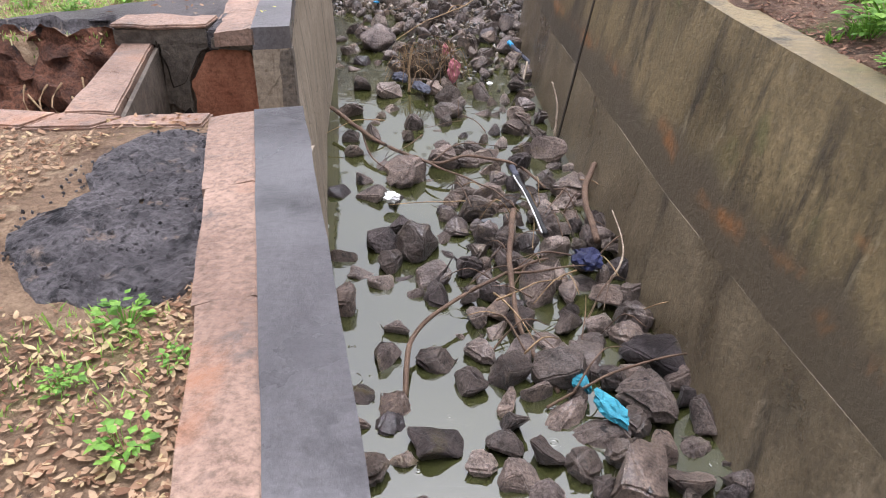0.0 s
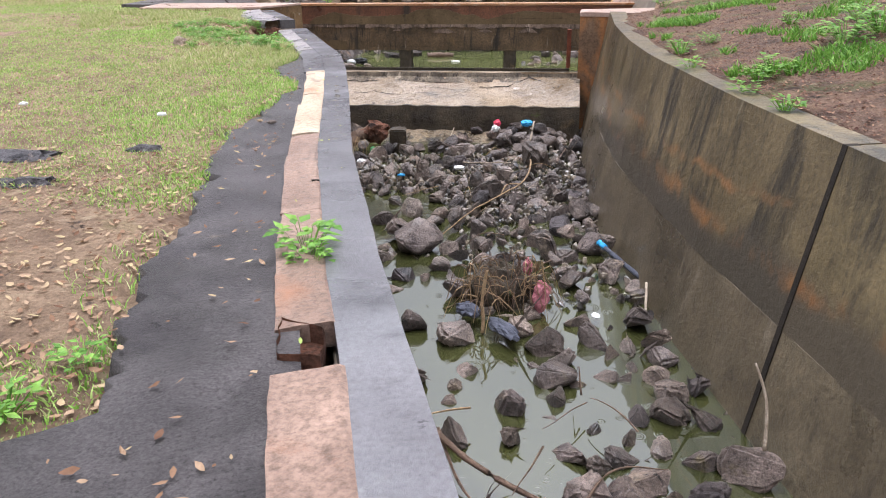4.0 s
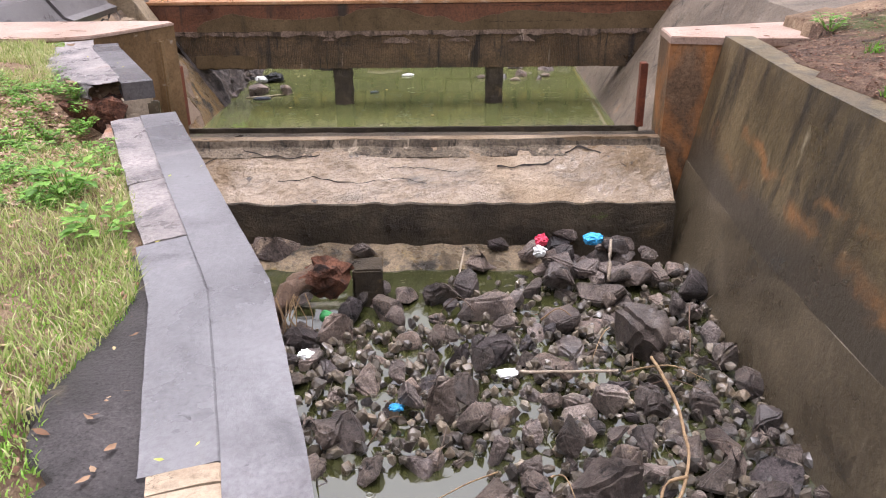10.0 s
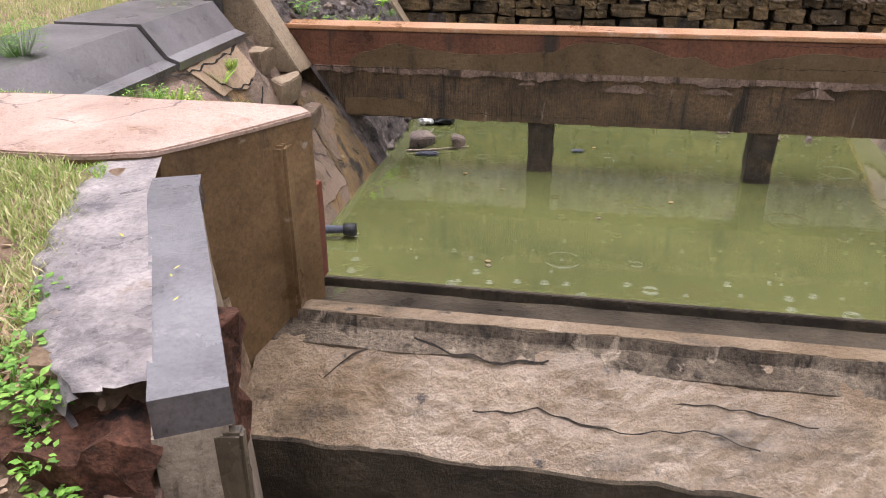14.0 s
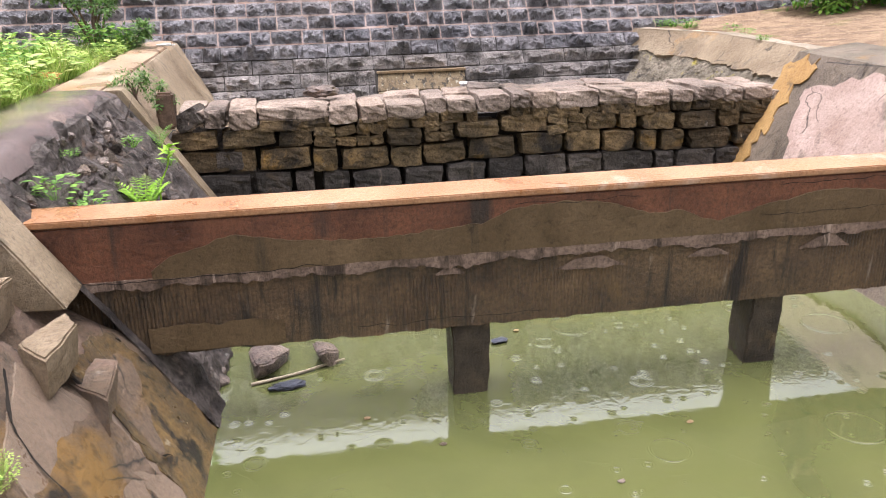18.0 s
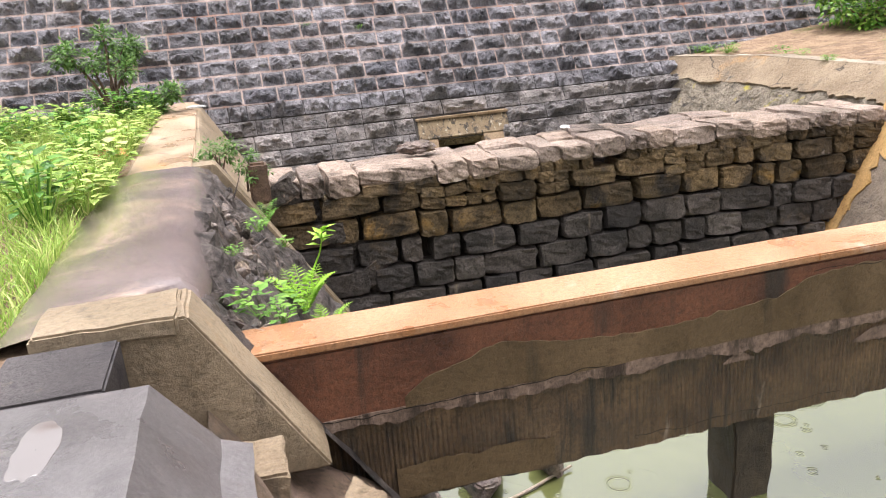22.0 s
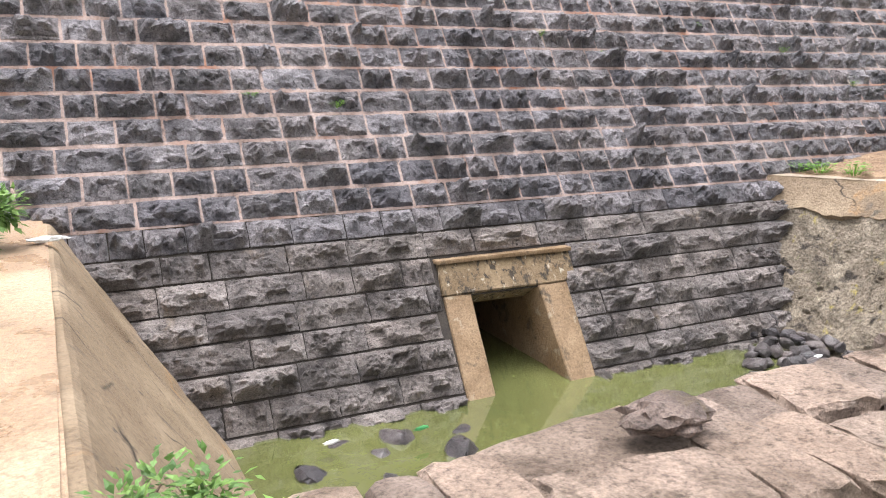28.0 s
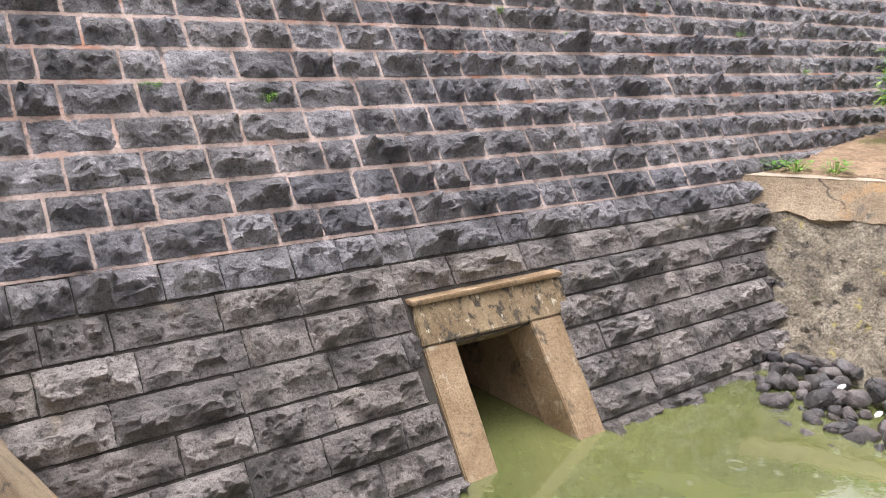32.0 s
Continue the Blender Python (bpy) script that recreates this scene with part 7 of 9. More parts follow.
def stone_wall():
    rr = random.Random(31)
    r = root("stone_wall", fpt(-4.2, 31.1, -2.3), "low dry-stone wall of ochre and black squared stones across the pool", "stone wall", kind="structure")
    base = home(r)
    kinds = {k: [stone_mesh(s + 10 * n, k) for s in range(10)] for n, k in enumerate(("dark_stone", "sandstone", "cap_stone"))}

    def lay(me, u, v, z, w, d, h, tilt=0.0, turn=0.0):
        ob = new("stone", me)
        ob.parent = r
        ob.matrix_basis = Matrix.Translation(-base) @ TURN_F @ Matrix.Translation((u, v, z)) @ pose(0, 0, 0, rr.uniform(-2, 2), tilt, turn) @ Matrix.Diagonal((w, d, h, 1))

    courses = [(-2.62, 0.36), (-2.26, 0.37), (-1.89, 0.34), (-1.55, 0.34), (-1.21, 0.33), (-0.88, 0.27)]
    for n, (z0, h) in enumerate(courses):
        zc = z0 + h / 2
        ua = bank_u(zc) - 0.25
        ub = -8.8 - bank_u(zc) + 0.2
        u = ua + rr.uniform(0, 0.2)
        while u < ub:
            w = rr.uniform(0.36, 0.86)
            sag = 0.05 * math.sin(u * 1.3) * (n / 5)
            kind = "dark_stone" if zc < -1.35 or (zc < -1.1 and rr.random() < 0.5) else "sandstone"
            if n == 5 and rr.random() < 0.2:
                for dz in (-0.07, 0.08):
                    lay(rr.choice(kinds["sandstone"]), u + w / 4, 30.92 + rr.uniform(-0.03, 0.03), zc + dz, w / 2, 0.45, h * 0.52, rr.uniform(-12, 12))
                    lay(rr.choice(kinds["sandstone"]), u + 3 * w / 4, 30.92 + rr.uniform(-0.03, 0.03), zc + dz, w / 2 - 0.02, 0.45, h * 0.5, rr.uniform(-12, 12))
            else:
                gap = rr.uniform(0.02, 0.05) if rr.random() < 0.6 else rr.uniform(0.07, 0.14)
                lay(rr.choice(kinds[kind]), u + w / 2, 30.93 + 0.03 * (n - 3) * 0.5 + rr.uniform(-0.035, 0.035), zc + sag, w - gap, 0.5, h - rr.uniform(0.02, 0.045), rr.uniform(-2.5, 2.5), rr.uniform(-3, 3))
            u += w
    # near-black core as painted shade for the gaps, cap stones on it
    part("core", turned(block_bm(-9.2, 0.5, 30.95, 31.75, -2.7, -0.7, 0.02)), M["void"], r, "near-black core that puts shade in the gaps")
    first = [(0.36, 0.95, 0.27), (0.32, 0.95, 0.26), (0.4, 1.0, 0.28), (1.02, 0.6, 0.2), (0.42, 0.8, 0.26)]
    u = -8.78
    while u < 0.3:
        w, d, h = first.pop(0) if first else (rr.uniform(0.32, 0.72), rr.uniform(0.5, 0.75), rr.uniform(0.17, 0.27))
        top = lerp_table(((-9, -0.24), (-7.6, -0.27), (-5.5, -0.3), (-3.6, -0.24), (-1.5, -0.3), (0.3, -0.38)), u) + rr.uniform(-0.04, 0.03)
        lay(rr.choice(kinds["cap_stone"]), u + w / 2, 30.7 + d / 2 + rr.uniform(-0.03, 0.04), top - h / 2, w - rr.uniform(0.02, 0.05), d, h, rr.uniform(-4, 4), rr.uniform(-6, 6))
        if h < 0.24:
            lay(rr.choice(kinds["sandstone"]), u + w * 0.3, 30.93, top - h - 0.06, w * 0.55, 0.45, 0.15, rr.uniform(-6, 6), rr.uniform(-8, 8))
            lay(rr.choice(kinds["sandstone"]), u + w * 0.8, 30.95, top - h - 0.07, w * 0.4, 0.45, 0.17, rr.uniform(-9, 9), rr.uniform(-8, 8))
        if d < 0.9:
            lay(rr.choice(kinds["cap_stone"]), u + w / 2 + 0.05, 31.62 + rr.uniform(-0.06, 0.06), top - h / 2 - 0.02 + rr.uniform(-0.05, 0.05), w * rr.uniform(0.85, 1.1), 0.6, h, rr.uniform(-5, 5), rr.uniform(-10, 10))
        u += w
    for n in range(9):
        u = -8.6 + n * 0.16
        lay(rr.choice(kinds["dark_stone"]), u, 30.9 + 0.08 * (n % 3), -0.5 - 0.2 * n + 0.1, 0.36, 0.4, 0.26, rr.uniform(-35, 5), rr.uniform(-20, 20))
    crumple("rubble_lump", fpt(-6.75, 31.5, -0.2), (0.6, 0.45, 0.2), "rock", "grey rubble lump on the stone wall", "rubble", 3)
    crumple("plastic_scrap", fpt(-4.6, 31.5, -0.17), (0.14, 0.2, 0.05), "white_plastic", "white scrap lying on the stone wall", "plastic scrap", 5)


stone_wall()


# ---- broken pieces beside the first buttress ----
def broken_blocks():
    for top, z, deep, mat, lab in (((( -9.34, 24.9), (-9.08, 24.93), (-9.06, 24.5), (-9.3, 24.56)), -0.4, 0.3, "slope_smooth", "broken square tan concrete block under the buttress"),
                                   (((-8.93, 24.38), (-8.74, 24.84), (-8.62, 24.62), (-8.67, 24.12)), -0.675, 0.3, "slope_smooth", "broken tan concrete block with a pale wet top"),
                                   (((-8.74, 24.6), (-8.73, 25.0), (-8.47, 24.9), (-8.41, 24.27)), -1.1, 0.3, "slope", "broken grey concrete block with a flat wet top")):
        n = len(top)
        cu, cv = sum(p[0] for p in top) / n, sum(p[1] for p in top) / n
        bm = prism([(u, v) for u, v in top], z - deep, z, 0.015)
        bmesh.ops.subdivide_edges(bm, edges=[e for e in bm.edges if e.calc_length() > 0.15], cuts=4, use_grid_fill=True)
        bmesh.ops.triangulate(bm, faces=bm.faces)
        for w in bm.verts:
            w.co += noise.noise_vector(w.co * 5) * 0.025 + noise.noise_vector(w.co * 14) * 0.01
            w.co.x -= max(0, z - w.co.z) * 0.12
        turned(bm)
        single("broken_block", bm, M[mat], fpt(cu, cv, z - deep), lab, "concrete block", "broken blocks by the buttress")
    # a brown puddle standing on the coping

    def pool_at(a, k):
        rad = k * (0.15 + 0.05 * noise.noise(Vector((math.cos(a) * 2, math.sin(a) * 2, 5))))
        return fpt(-9.95 + rad * 0.55 * math.cos(a), 24.02 + rad * 1.5 * math.sin(a), 0.2245 - 0.003 * (k > 0.98))
    single("puddle", sheet(pool_at, steps(0, 2 * math.pi, 0.15), [0.02, 0.5, 0.97, 1.0]), M["puddle"], fpt(-9.95, 24.02, 0.22), "shallow brown puddle on the grey coping", "puddle")
    # upper block of the buttress, dark granite slab behind the coping
    single("coping_block", turned(block_bm(-10.3, -9.78, 24.5, 25.08, -0.2, 0.2, 0.012)), M["asphalt"], fpt(-9.95, 24.8, 0), "dark speckled stone block in the coping", "coping block")
    single("coping_slab", turned(wobble(block_bm(-10.2, -9.5, 25.1, 25.56, 0.16, 0.262, 0.015, 0, 0, 5), 0.02, 4)), M["buttress"], fpt(-9.9, 25.4, 0.2), "pale cement slab heading the buttress", "coping slab")


broken_blocks()


# ---- debris in the pool ----
ROUND = [rock_mesh(s + 60, 30, "rock_black") for s in range(8)]


def pool_debris():
    rr = random.Random(17)
    for u, v, w in ((-7.56, 26.55, 0.55), (-7.0, 26.55, 0.42)):
        p = fpt(u, v, 0)
        put_rock(p.x, p.y, w, -2.26, rr, "brown rock standing out of the green pool", group="rocks in the pool")
    for u, v, w in ((-7.41, 29.91, 0.42), (-7.15, 30.05, 0.32), (-7.9, 30.42, 0.36), (-1.19, 29.91, 0.45), (-1.83, 29.37, 0.5), (-2.2, 28.95, 0.42), (-1.5, 28.7, 0.45), (-1.0, 29.3, 0.5), (-1.6, 30.1, 0.3)):
        p = fpt(u, v, 0)
        put_rock(p.x, p.y, w, -2.32, rr, "dark rounded rock at the edge of the green pool", group="rocks in the pool")
    for _ in range(800):
        u, v = rr.uniform(-3.0, -0.35), rr.uniform(31.9, 36.5)
        if v + 0.9 * (-0.6 - u) > 36.6 or u < -2.8 + (36.2 - v) * 0.42:
            continue
        p = fpt(u, v, 0)
        w = rr.uniform(0.12, 0.38)
        if any((p.x - a) ** 2 + (p.y - b) ** 2 < (0.3 * (w + c)) ** 2 for a, b, c in PLACED):
            continue
        put_rock(p.x, p.y, w, -2.31 + 0.14 * max(0, u + 2.2), rr, "rounded black rock heaped at the foot of the dam", rr.choice(ROUND), group="rocks by the outlet", flat=0.8, name="boulder")
    for u, v, w in ((-5.89, 35.62, 0.36), (-6.6, 35.71, 0.46), (-7.2, 35.85, 0.34), (-7.5, 35.79, 0.34), (-6.1, 35.2, 0.5), (-6.9, 35.4, 0.4), (-7.6, 35.3, 0.5), (-6.4, 35.75, 0.25), (-5.6, 35.5, 0.3), (-7.0, 35.0, 0.34)):
        p = fpt(u, v, 0)
        put_rock(p.x, p.y, w, -2.34, rr, "wet rock at the foot of the dam", rr.choice(ROUND), group="rocks by the outlet", flat=0.7, name="boulder")
    for u, v, s, rz in ((-6.17, 29.5, (0.62, 0.3, 0.26), -25), (-6.35, 29.0, (0.6, 0.3, 0.2), 8), (-6.75, 29.15, (0.4, 0.35, 0.18), 40)):
        bm = block_bm(-0.5, 0.5, -0.5, 0.5, -0.5, 0.5, 0.06, 0.05, u, 2)
        m = TURN_F @ Matrix.Translation((u, v, POOL_Z + 0.02)) @ pose(0, 0, 0, 6, 4, rz) @ Matrix.Diagonal((*s, 1))
        bm.transform(m)
        single("fallen_stone", bm, M["dark_stone"], m.translation, "squared black stone fallen into the pool", "stone", "fallen stones")
    branch("log", [([fpt(-5.6, 29.2, POOL_Z + 0.03), fpt(-5.2, 29.22, POOL_Z + 0.06), fpt(-4.8, 29.3, POOL_Z + 0.03)], 0.11, 0.09)], "short dark log floating in the pool", "twig", "log")
    branch("stick", [([fpt(-7.7, 26.2, POOL_Z + 0.02), fpt(-7.2, 26.35, POOL_Z + 0.02), fpt(-6.8, 26.5, POOL_Z + 0.03)], 0.018, 0.01)], "pale stick floating by rocks", "pale_wood", "stick")
    crumple("plastic_scrap", fpt(-7.35, 26.1, POOL_Z + 0.02), (0.4, 0.16, 0.08), "dark_cloth", "grey plastic scrap in the pool", "plastic scrap", 3)
    r = root("drain_pipe", fpt(-7.7, 23.07, POOL_Z), "grey drain pipe end in the pool", "pipe")
    part("pipe", tube([fpt(-8.1, 23.02, POOL_Z + 0.1), fpt(-7.62, 23.1, POOL_Z + 0.1)], 0.05, 0.05, 12, 0.1, 0.0), M["dark_cloth"], r, smooth=True)
    part("collar", tube([fpt(-7.68, 23.09, POOL_Z + 0.1), fpt(-7.54, 23.11, POOL_Z + 0.1)], 0.075, 0.075, 12, 0.1, 0.0), M["black_plastic"], r, "dark collar", True)
    # black and white scraps beyond the beam
    crumple("plastic_bag", fpt(-7.45, 27.7, POOL_Z + 0.1), (0.5, 0.3, 0.22), "black_plastic", "black plastic bag in the pool", "plastic bag", 6)
    crumple("plastic_bag", fpt(-7.7, 27.6, POOL_Z + 0.08), (0.3, 0.2, 0.16), "white_plastic", "white plastic bag in the pool", "plastic bag", 7)
    crumple("plastic_scrap", fpt(-4.6, 28.2, POOL_Z + 0.02), (0.3, 0.14, 0.07), "white_plastic", "white scrap floating on the pool", "plastic scrap", 8)
    crumple("plastic_scrap", fpt(-5.2, 26.6, POOL_Z + 0.02), (0.22, 0.12, 0.05), "dark_cloth", "dark scrap floating on the pool", "plastic scrap", 9)
    for u, v, mat in ((-6.4, 35.5, "green_plastic"), (-7.35, 35.6, "white_plastic"), (-1.3, 34.6, "white_plastic"), (-0.9, 35.2, "white_plastic")):
        crumple("plastic_scrap", fpt(u, v, POOL_Z + 0.16), (0.2, 0.07, 0.05), mat, "small plastic scrap among rocks", "plastic scrap", u)
    crumple("plastic_scrap", fpt(-9.7, 36.3, 0.17), (0.4, 0.14, 0.06), "white_plastic", "pale plastic wrapper on the orange slab", "plastic scrap", 15)
    crumple("rag", fpt(-10.6, 31.4, 0.2), (0.5, 0.3, 0.14), "orange_rag", "orange rag in tall grass", "rag", 16)
    for u, v, w in ((-2.5, 27.9, 0.3), (-2.1, 28.1, 0.36), (-1.8, 27.7, 0.26), (-2.8, 28.2, 0.22)):
        p = fpt(u, v, 0)
        put_rock(p.x, p.y, w, -2.28, rr, "pale rock standing out of the green pool", group="rocks in the pool")
    for u, v in ((-2.3, 27.6), (-1.6, 28.0), (-3.0, 27.9)):
        crumple("plastic_scrap", fpt(u, v, POOL_Z + 0.03), (0.24, 0.12, 0.1), "cap_stone", "pale scrap floating on the pool", "plastic scrap", u)
    for n in range(9):
        u, v = rr.uniform(-7.2, -2), rr.uniform(21.5, 29.5)
        crumple("floating_leaf", fpt(u, v, POOL_Z + 0.012), (0.07, 0.05, 0.02), "straw" if n % 2 else "cap_stone", "small leaf floating on the pool", "leaf", u * 3)
    # stones lying on the step below the sill
    for u, v, w in ((-4.6, 18.75, 0.3), (-3.1, 18.85, 0.28), (-2.75, 18.7, 0.34), (-6.6, 18.6, 0.42)):
        p = fpt(u, v, 0)
        put_rock(p.x, p.y, w, -2.18, rr, "brown rock resting on the concrete step", flat=0.8)
    for _ in range(26):
        u = rr.uniform(-2.6, -1.45)
        p = fpt(u, rr.uniform(18.0, 18.95), 0)
        put_rock(p.x, p.y, rr.uniform(0.2, 0.42), -2.2 + 0.1 * rr.random(), rr, "grey rock heaped against the sill", flat=0.8)


pool_debris()


# ---- gap beside the gate pier ----
def second_gap():
    rr = random.Random(9)
    r = root("broken_edge", (-3.6, 17.4, -0.2), "eroded earth and broken plaster between two wall ends", "broken wall", kind="structure")
    part("wall_end", wobble(block_bm(-3.6, -3.28, 17.82, 17.88, -1.6, 0.0, 0.01, 0, 0, 5), 0.012, 5), M["wall_dark"], r, "dark rendered wall end")
    part("lower_wall", block_bm(-3.75, -2.98, 16.9, 17.9, -2.6, -0.75, 0.03, 0.02, 1, 4), M["left_face"], r, "lower channel wall")
    for name, box, mt, amp, lab in (("earth", (-4.02, -3.52, 17.68, 18.6, -0.9, 0.04), "red_earth", 0.1, "exposed red earth"),
                                    ("earth", (-3.9, -3.6, 17.5, 17.95, -1.0, -0.3), "soil", 0.15, "crumbling brown earth"),
                                    ("plaster", (-3.66, -3.5, 17.25, 17.85, -1.0, -0.14), "pink_plaster", 0.05, "broken pink plaster")):
        bm = bmesh.new()
        add_box(bm, *box, 11)
        for v in bm.verts:
            v.co += noise.noise_vector(v.co * 3) * amp + noise.noise_vector(v.co * 9) * amp * 0.5 + noise.noise_vector(v.co * 22) * amp * 0.22
        part(name, bm, M[mt], r, lab)
    part("plaster_edge", wobble(block_bm(-3.66, -3.57, 17.74, 17.9, -1.2, 0.02, 0.02, 0, 0, 6), 0.03, 6), M["tan_slab"], r, "broken orange plaster edge of the wall end")
    for x, y, s, rz in ((-3.45, 16.75, 0.34, 30), (-3.75, 16.2, 0.3, 70), (-3.4, 17.15, 0.24, 10)):
        bm = block_bm(-s, s, -s * 0.6, s * 0.6, -0.05, 0.05, 0.015, 0.03, x, 3)
        m = Matrix.Translation((x, y, lawn_z(x, y) - 0.28)) @ pose(0, 0, 0, -18, 14, rz)
        bm.transform(m)
        single("plaster_slab", bm, M["pink_plaster"], m.translation, "broken pink plaster slab fallen on the earth", "plaster slab")
    # rough whitish edging along the short wall
    def worn(y, k):
        q = Vector((y * 5, k * 4, 0))
        w = lerp_table(((17.9, 0.26), (18.2, 0.42), (18.7, 0.5), (19.9, 0.42)), y) + 0.09 * noise.noise(q) + 0.06 * noise.noise(q * 2.6)
        drop = lerp_table(((0, 0.004), (0.8, 0.015), (0.93, 0.035), (1.0, 0.13)), k)
        return left_x(y) - 0.238 - k * w, y - 0.08 * k + 0.05 * k * noise.noise(q * 1.7), kerb_z(y) - drop + 0.01 * noise.noise(q * 1.4) * min(1, 5 * k) + 0.006 * noise.noise(q * 4)
    bm = sheet(worn, steps(17.88, 20.0, 0.04), [0, 0.12, 0.24, 0.36, 0.48, 0.6, 0.7, 0.8, 0.87, 0.93, 0.97, 1.0])
    core = block_bm(-0.46, -0.02, 17.95, 19.7, -0.5, -0.035, 0.02, 0, 0, 6)
    for v in core.verts:
        v.co.x += left_x(v.co.y) - 0.22
        v.co.z += kerb_z(v.co.y) if v.co.z > -0.3 else 0.0
    part("edging_core", wobble(core, 0.03, 4), M["soil"], r, "packed earth under the edging")
    part("rough_edging", bm, M["lime_worn"], r, "rough whitewashed edging", True)
    crumple("plastic_scrap", (-4.6, 15.6, 0.1), (0.2, 0.12, 0.2), "cap_stone", "pale broken stone in the grass", "stone", 5)


second_gap()


# ---- writing scratched into the coping, too worn to read ----
def scratches():
    rr = random.Random(2)
    r = root("scratched_writing", (-1.8, 11, 0.07), "worn scratched lettering along the grey coping", "lettering")
    y = 9.75
    while y < 12.1:
        x = left_x(y) - 0.115 + rr.uniform(-0.005, 0.005)
        w, h = rr.uniform(0.022, 0.032), rr.uniform(0.03, 0.045)
        part("stroke", wobble(block_bm(x - w * 0.8, x + w * 0.8, y, y + h * 0.8, kerb_z(y) - 0.01, kerb_z(y) + 0.0025, 0.001, 0, 0, 3), 0.012, 40, y), M["wall_dark"], r)
        y += h + rr.uniform(0.02, 0.03) + (0.07 if rr.random() < 0.16 else 0)


scratches()


# ---- stones bedded in the rubble faces ----
def bedded():
    rr = random.Random(27)
    spots = []
    for _ in range(330):
        v, z = rr.uniform(25.75, 30.2), rr.uniform(-2.25, 0.02)
        u = lerp_table(((-2.55, -7.7), (-2.2, -7.9), (-0.52, -9.0), (0.06, -9.42)), z)
        w = rr.uniform(0.09, 0.26)
        p = fpt(u - w * 0.12, v, z)
        spots.append((p.x, p.y, w, p.z - w * 0.42))
    heap("bank_rubble", spots, "rock_rest", "dark stones bedded in the eroded bank", "rubble")
    spots = []
    for _ in range(260):
        v, k = rr.uniform(31.2, 37.4), rr.uniform(0.05, 0.78)
        toe, top = lerp_table(WING_TOE, v), lerp_table(WING_TOP, v)
        w = rr.uniform(0.08, 0.22)
        p = fpt(toe + (top - toe) * k + w * 0.22, v, -2.45 + 2.45 * k)
        spots.append((p.x, p.y, w, p.z - w * 0.42))
    heap("wing_rubble", spots, "mossy", "mossy stones bedded in the wing wall", "rubble")


bedded()


# ---- grass, leaves and plants ----
def blades(name, n, where, height, width, mat, label, seed, lean=0.5):
    """Grass past counting: bent tapered blades in one mesh."""
    rr = np.random.RandomState(seed)
    pts = []
    while len(pts) < n:
        got = where(rr)
        if got is not None:
            pts.append(got)
    pts = np.array(pts)
    k = len(pts)
    h = rr.uniform(*height, k) * pts[:, 3]
    a = rr.uniform(0, 2 * math.pi, k)
    b = rr.uniform(0, 2 * math.pi, k)
    side = np.stack([np.cos(a), np.sin(a), np.zeros(k)], 1) * (rr.uniform(*width, k) / 2)[:, None]
    bend = np.stack([np.cos(b), np.sin(b), np.zeros(k)], 1) * (h * rr.uniform(0.1, lean, k))[:, None]
    p = pts[:, :3]
    up = np.zeros((k, 3))
    up[:, 2] = h
    rows = np.stack([p - side, p + side, p + up * 0.55 + bend * 0.35 + side * 0.7, p + up * 0.55 + bend * 0.35 - side * 0.7, p + up * 0.92 + bend], 1).reshape(-1, 3)
    faces = []
    for i in range(k):
        j = i * 5
        faces += [(j, j + 1, j + 2, j + 3), (j + 3, j + 2, j + 4)]
    me = bpy.data.meshes.new(name)
    me.from_pydata(rows.tolist(), [], faces)
    me.materials.append(M[mat])
    return tagged(new(name, me), label, "grass", kind="stuff")


def lawn_spot(rr):
    y = 4.6 + 18.5 * rr.rand() ** 0.9
    d = rr.rand() ** 1.4 * 8.5
    x = left_x(y) - 0.52 - d
    if 5.2 < y < 15.0 and d < lerp_table(ASPHALT, y) - 0.5 + 0.08 * noise.noise(Vector((y * 1.3, 3, 0))) + 0.1 * noise.noise(Vector((y * 5, 1, 0))) - 0.12 * rr.rand() and rr.rand() > 0.012:
        return None
    g = noise.noise(Vector((x * 0.45, y * 0.45, 7))) + 0.5 * noise.noise(Vector((x * 1.6, y * 1.6, 2)))
    thresh = lerp_table(((4.6, 0.3), (6.0, -0.05), (7.2, 0.05), (8.2, -0.1), (9.2, -0.4), (11, -0.5), (13, -0.45), (15.5, -0.5), (17.2, -0.1), (18.3, -0.45), (22, -0.45)), y)
    if g < thresh + 0.25 * rr.rand() - 0.1:
        return None
    u, v = to_f(x, y)
    if v > 19.0 and u > -8.9 and y > 19.9:
        return None
    return x, y, ground_z(x, y) - 0.01, 0.6 + 0.6 * max(0, g)


blades("lawn_grass", 330000, lawn_spot, (0.016, 0.06), (0.005, 0.011), "grass", "patchy green lawn grass with dry blades", 4, 0.9)


def kerb_grass(rr):
    y = rr.uniform(13.4, 16.4)
    x = left_x(y) - lerp_table(((13.4, 0.75), (14.6, 0.44), (16.3, 0.42)), y) - 1.6 * rr.rand() ** 1.5
    if noise.noise(Vector((x * 1.6, y * 1.6, 8))) < -0.25:
        return None
    return x, y, ground_z(x, y) - 0.01, 1.0


blades("kerb_grass", 9000, kerb_grass, (0.03, 0.1), (0.004, 0.01), "dry_grass", "long yellow-green grass leaning over the kerb", 14, 1.0)


def pier_grass(rr):
    y = rr.uniform(18.1, 19.95)
    x = left_x(min(y, 19.9)) - 0.62 - 3.0 * rr.rand() ** 1.3
    if noise.noise(Vector((x * 1.8, y * 1.8, 6))) < -0.15 or (x > -4.75 and y > 19.85):
        return None
    return x, y, ground_z(x, y) - 0.01, 1.0


blades("pier_grass", 13000, pier_grass, (0.03, 0.1), (0.006, 0.013), "dry_grass", "dry yellow-green grass in front of the gate pier", 15, 1.0)


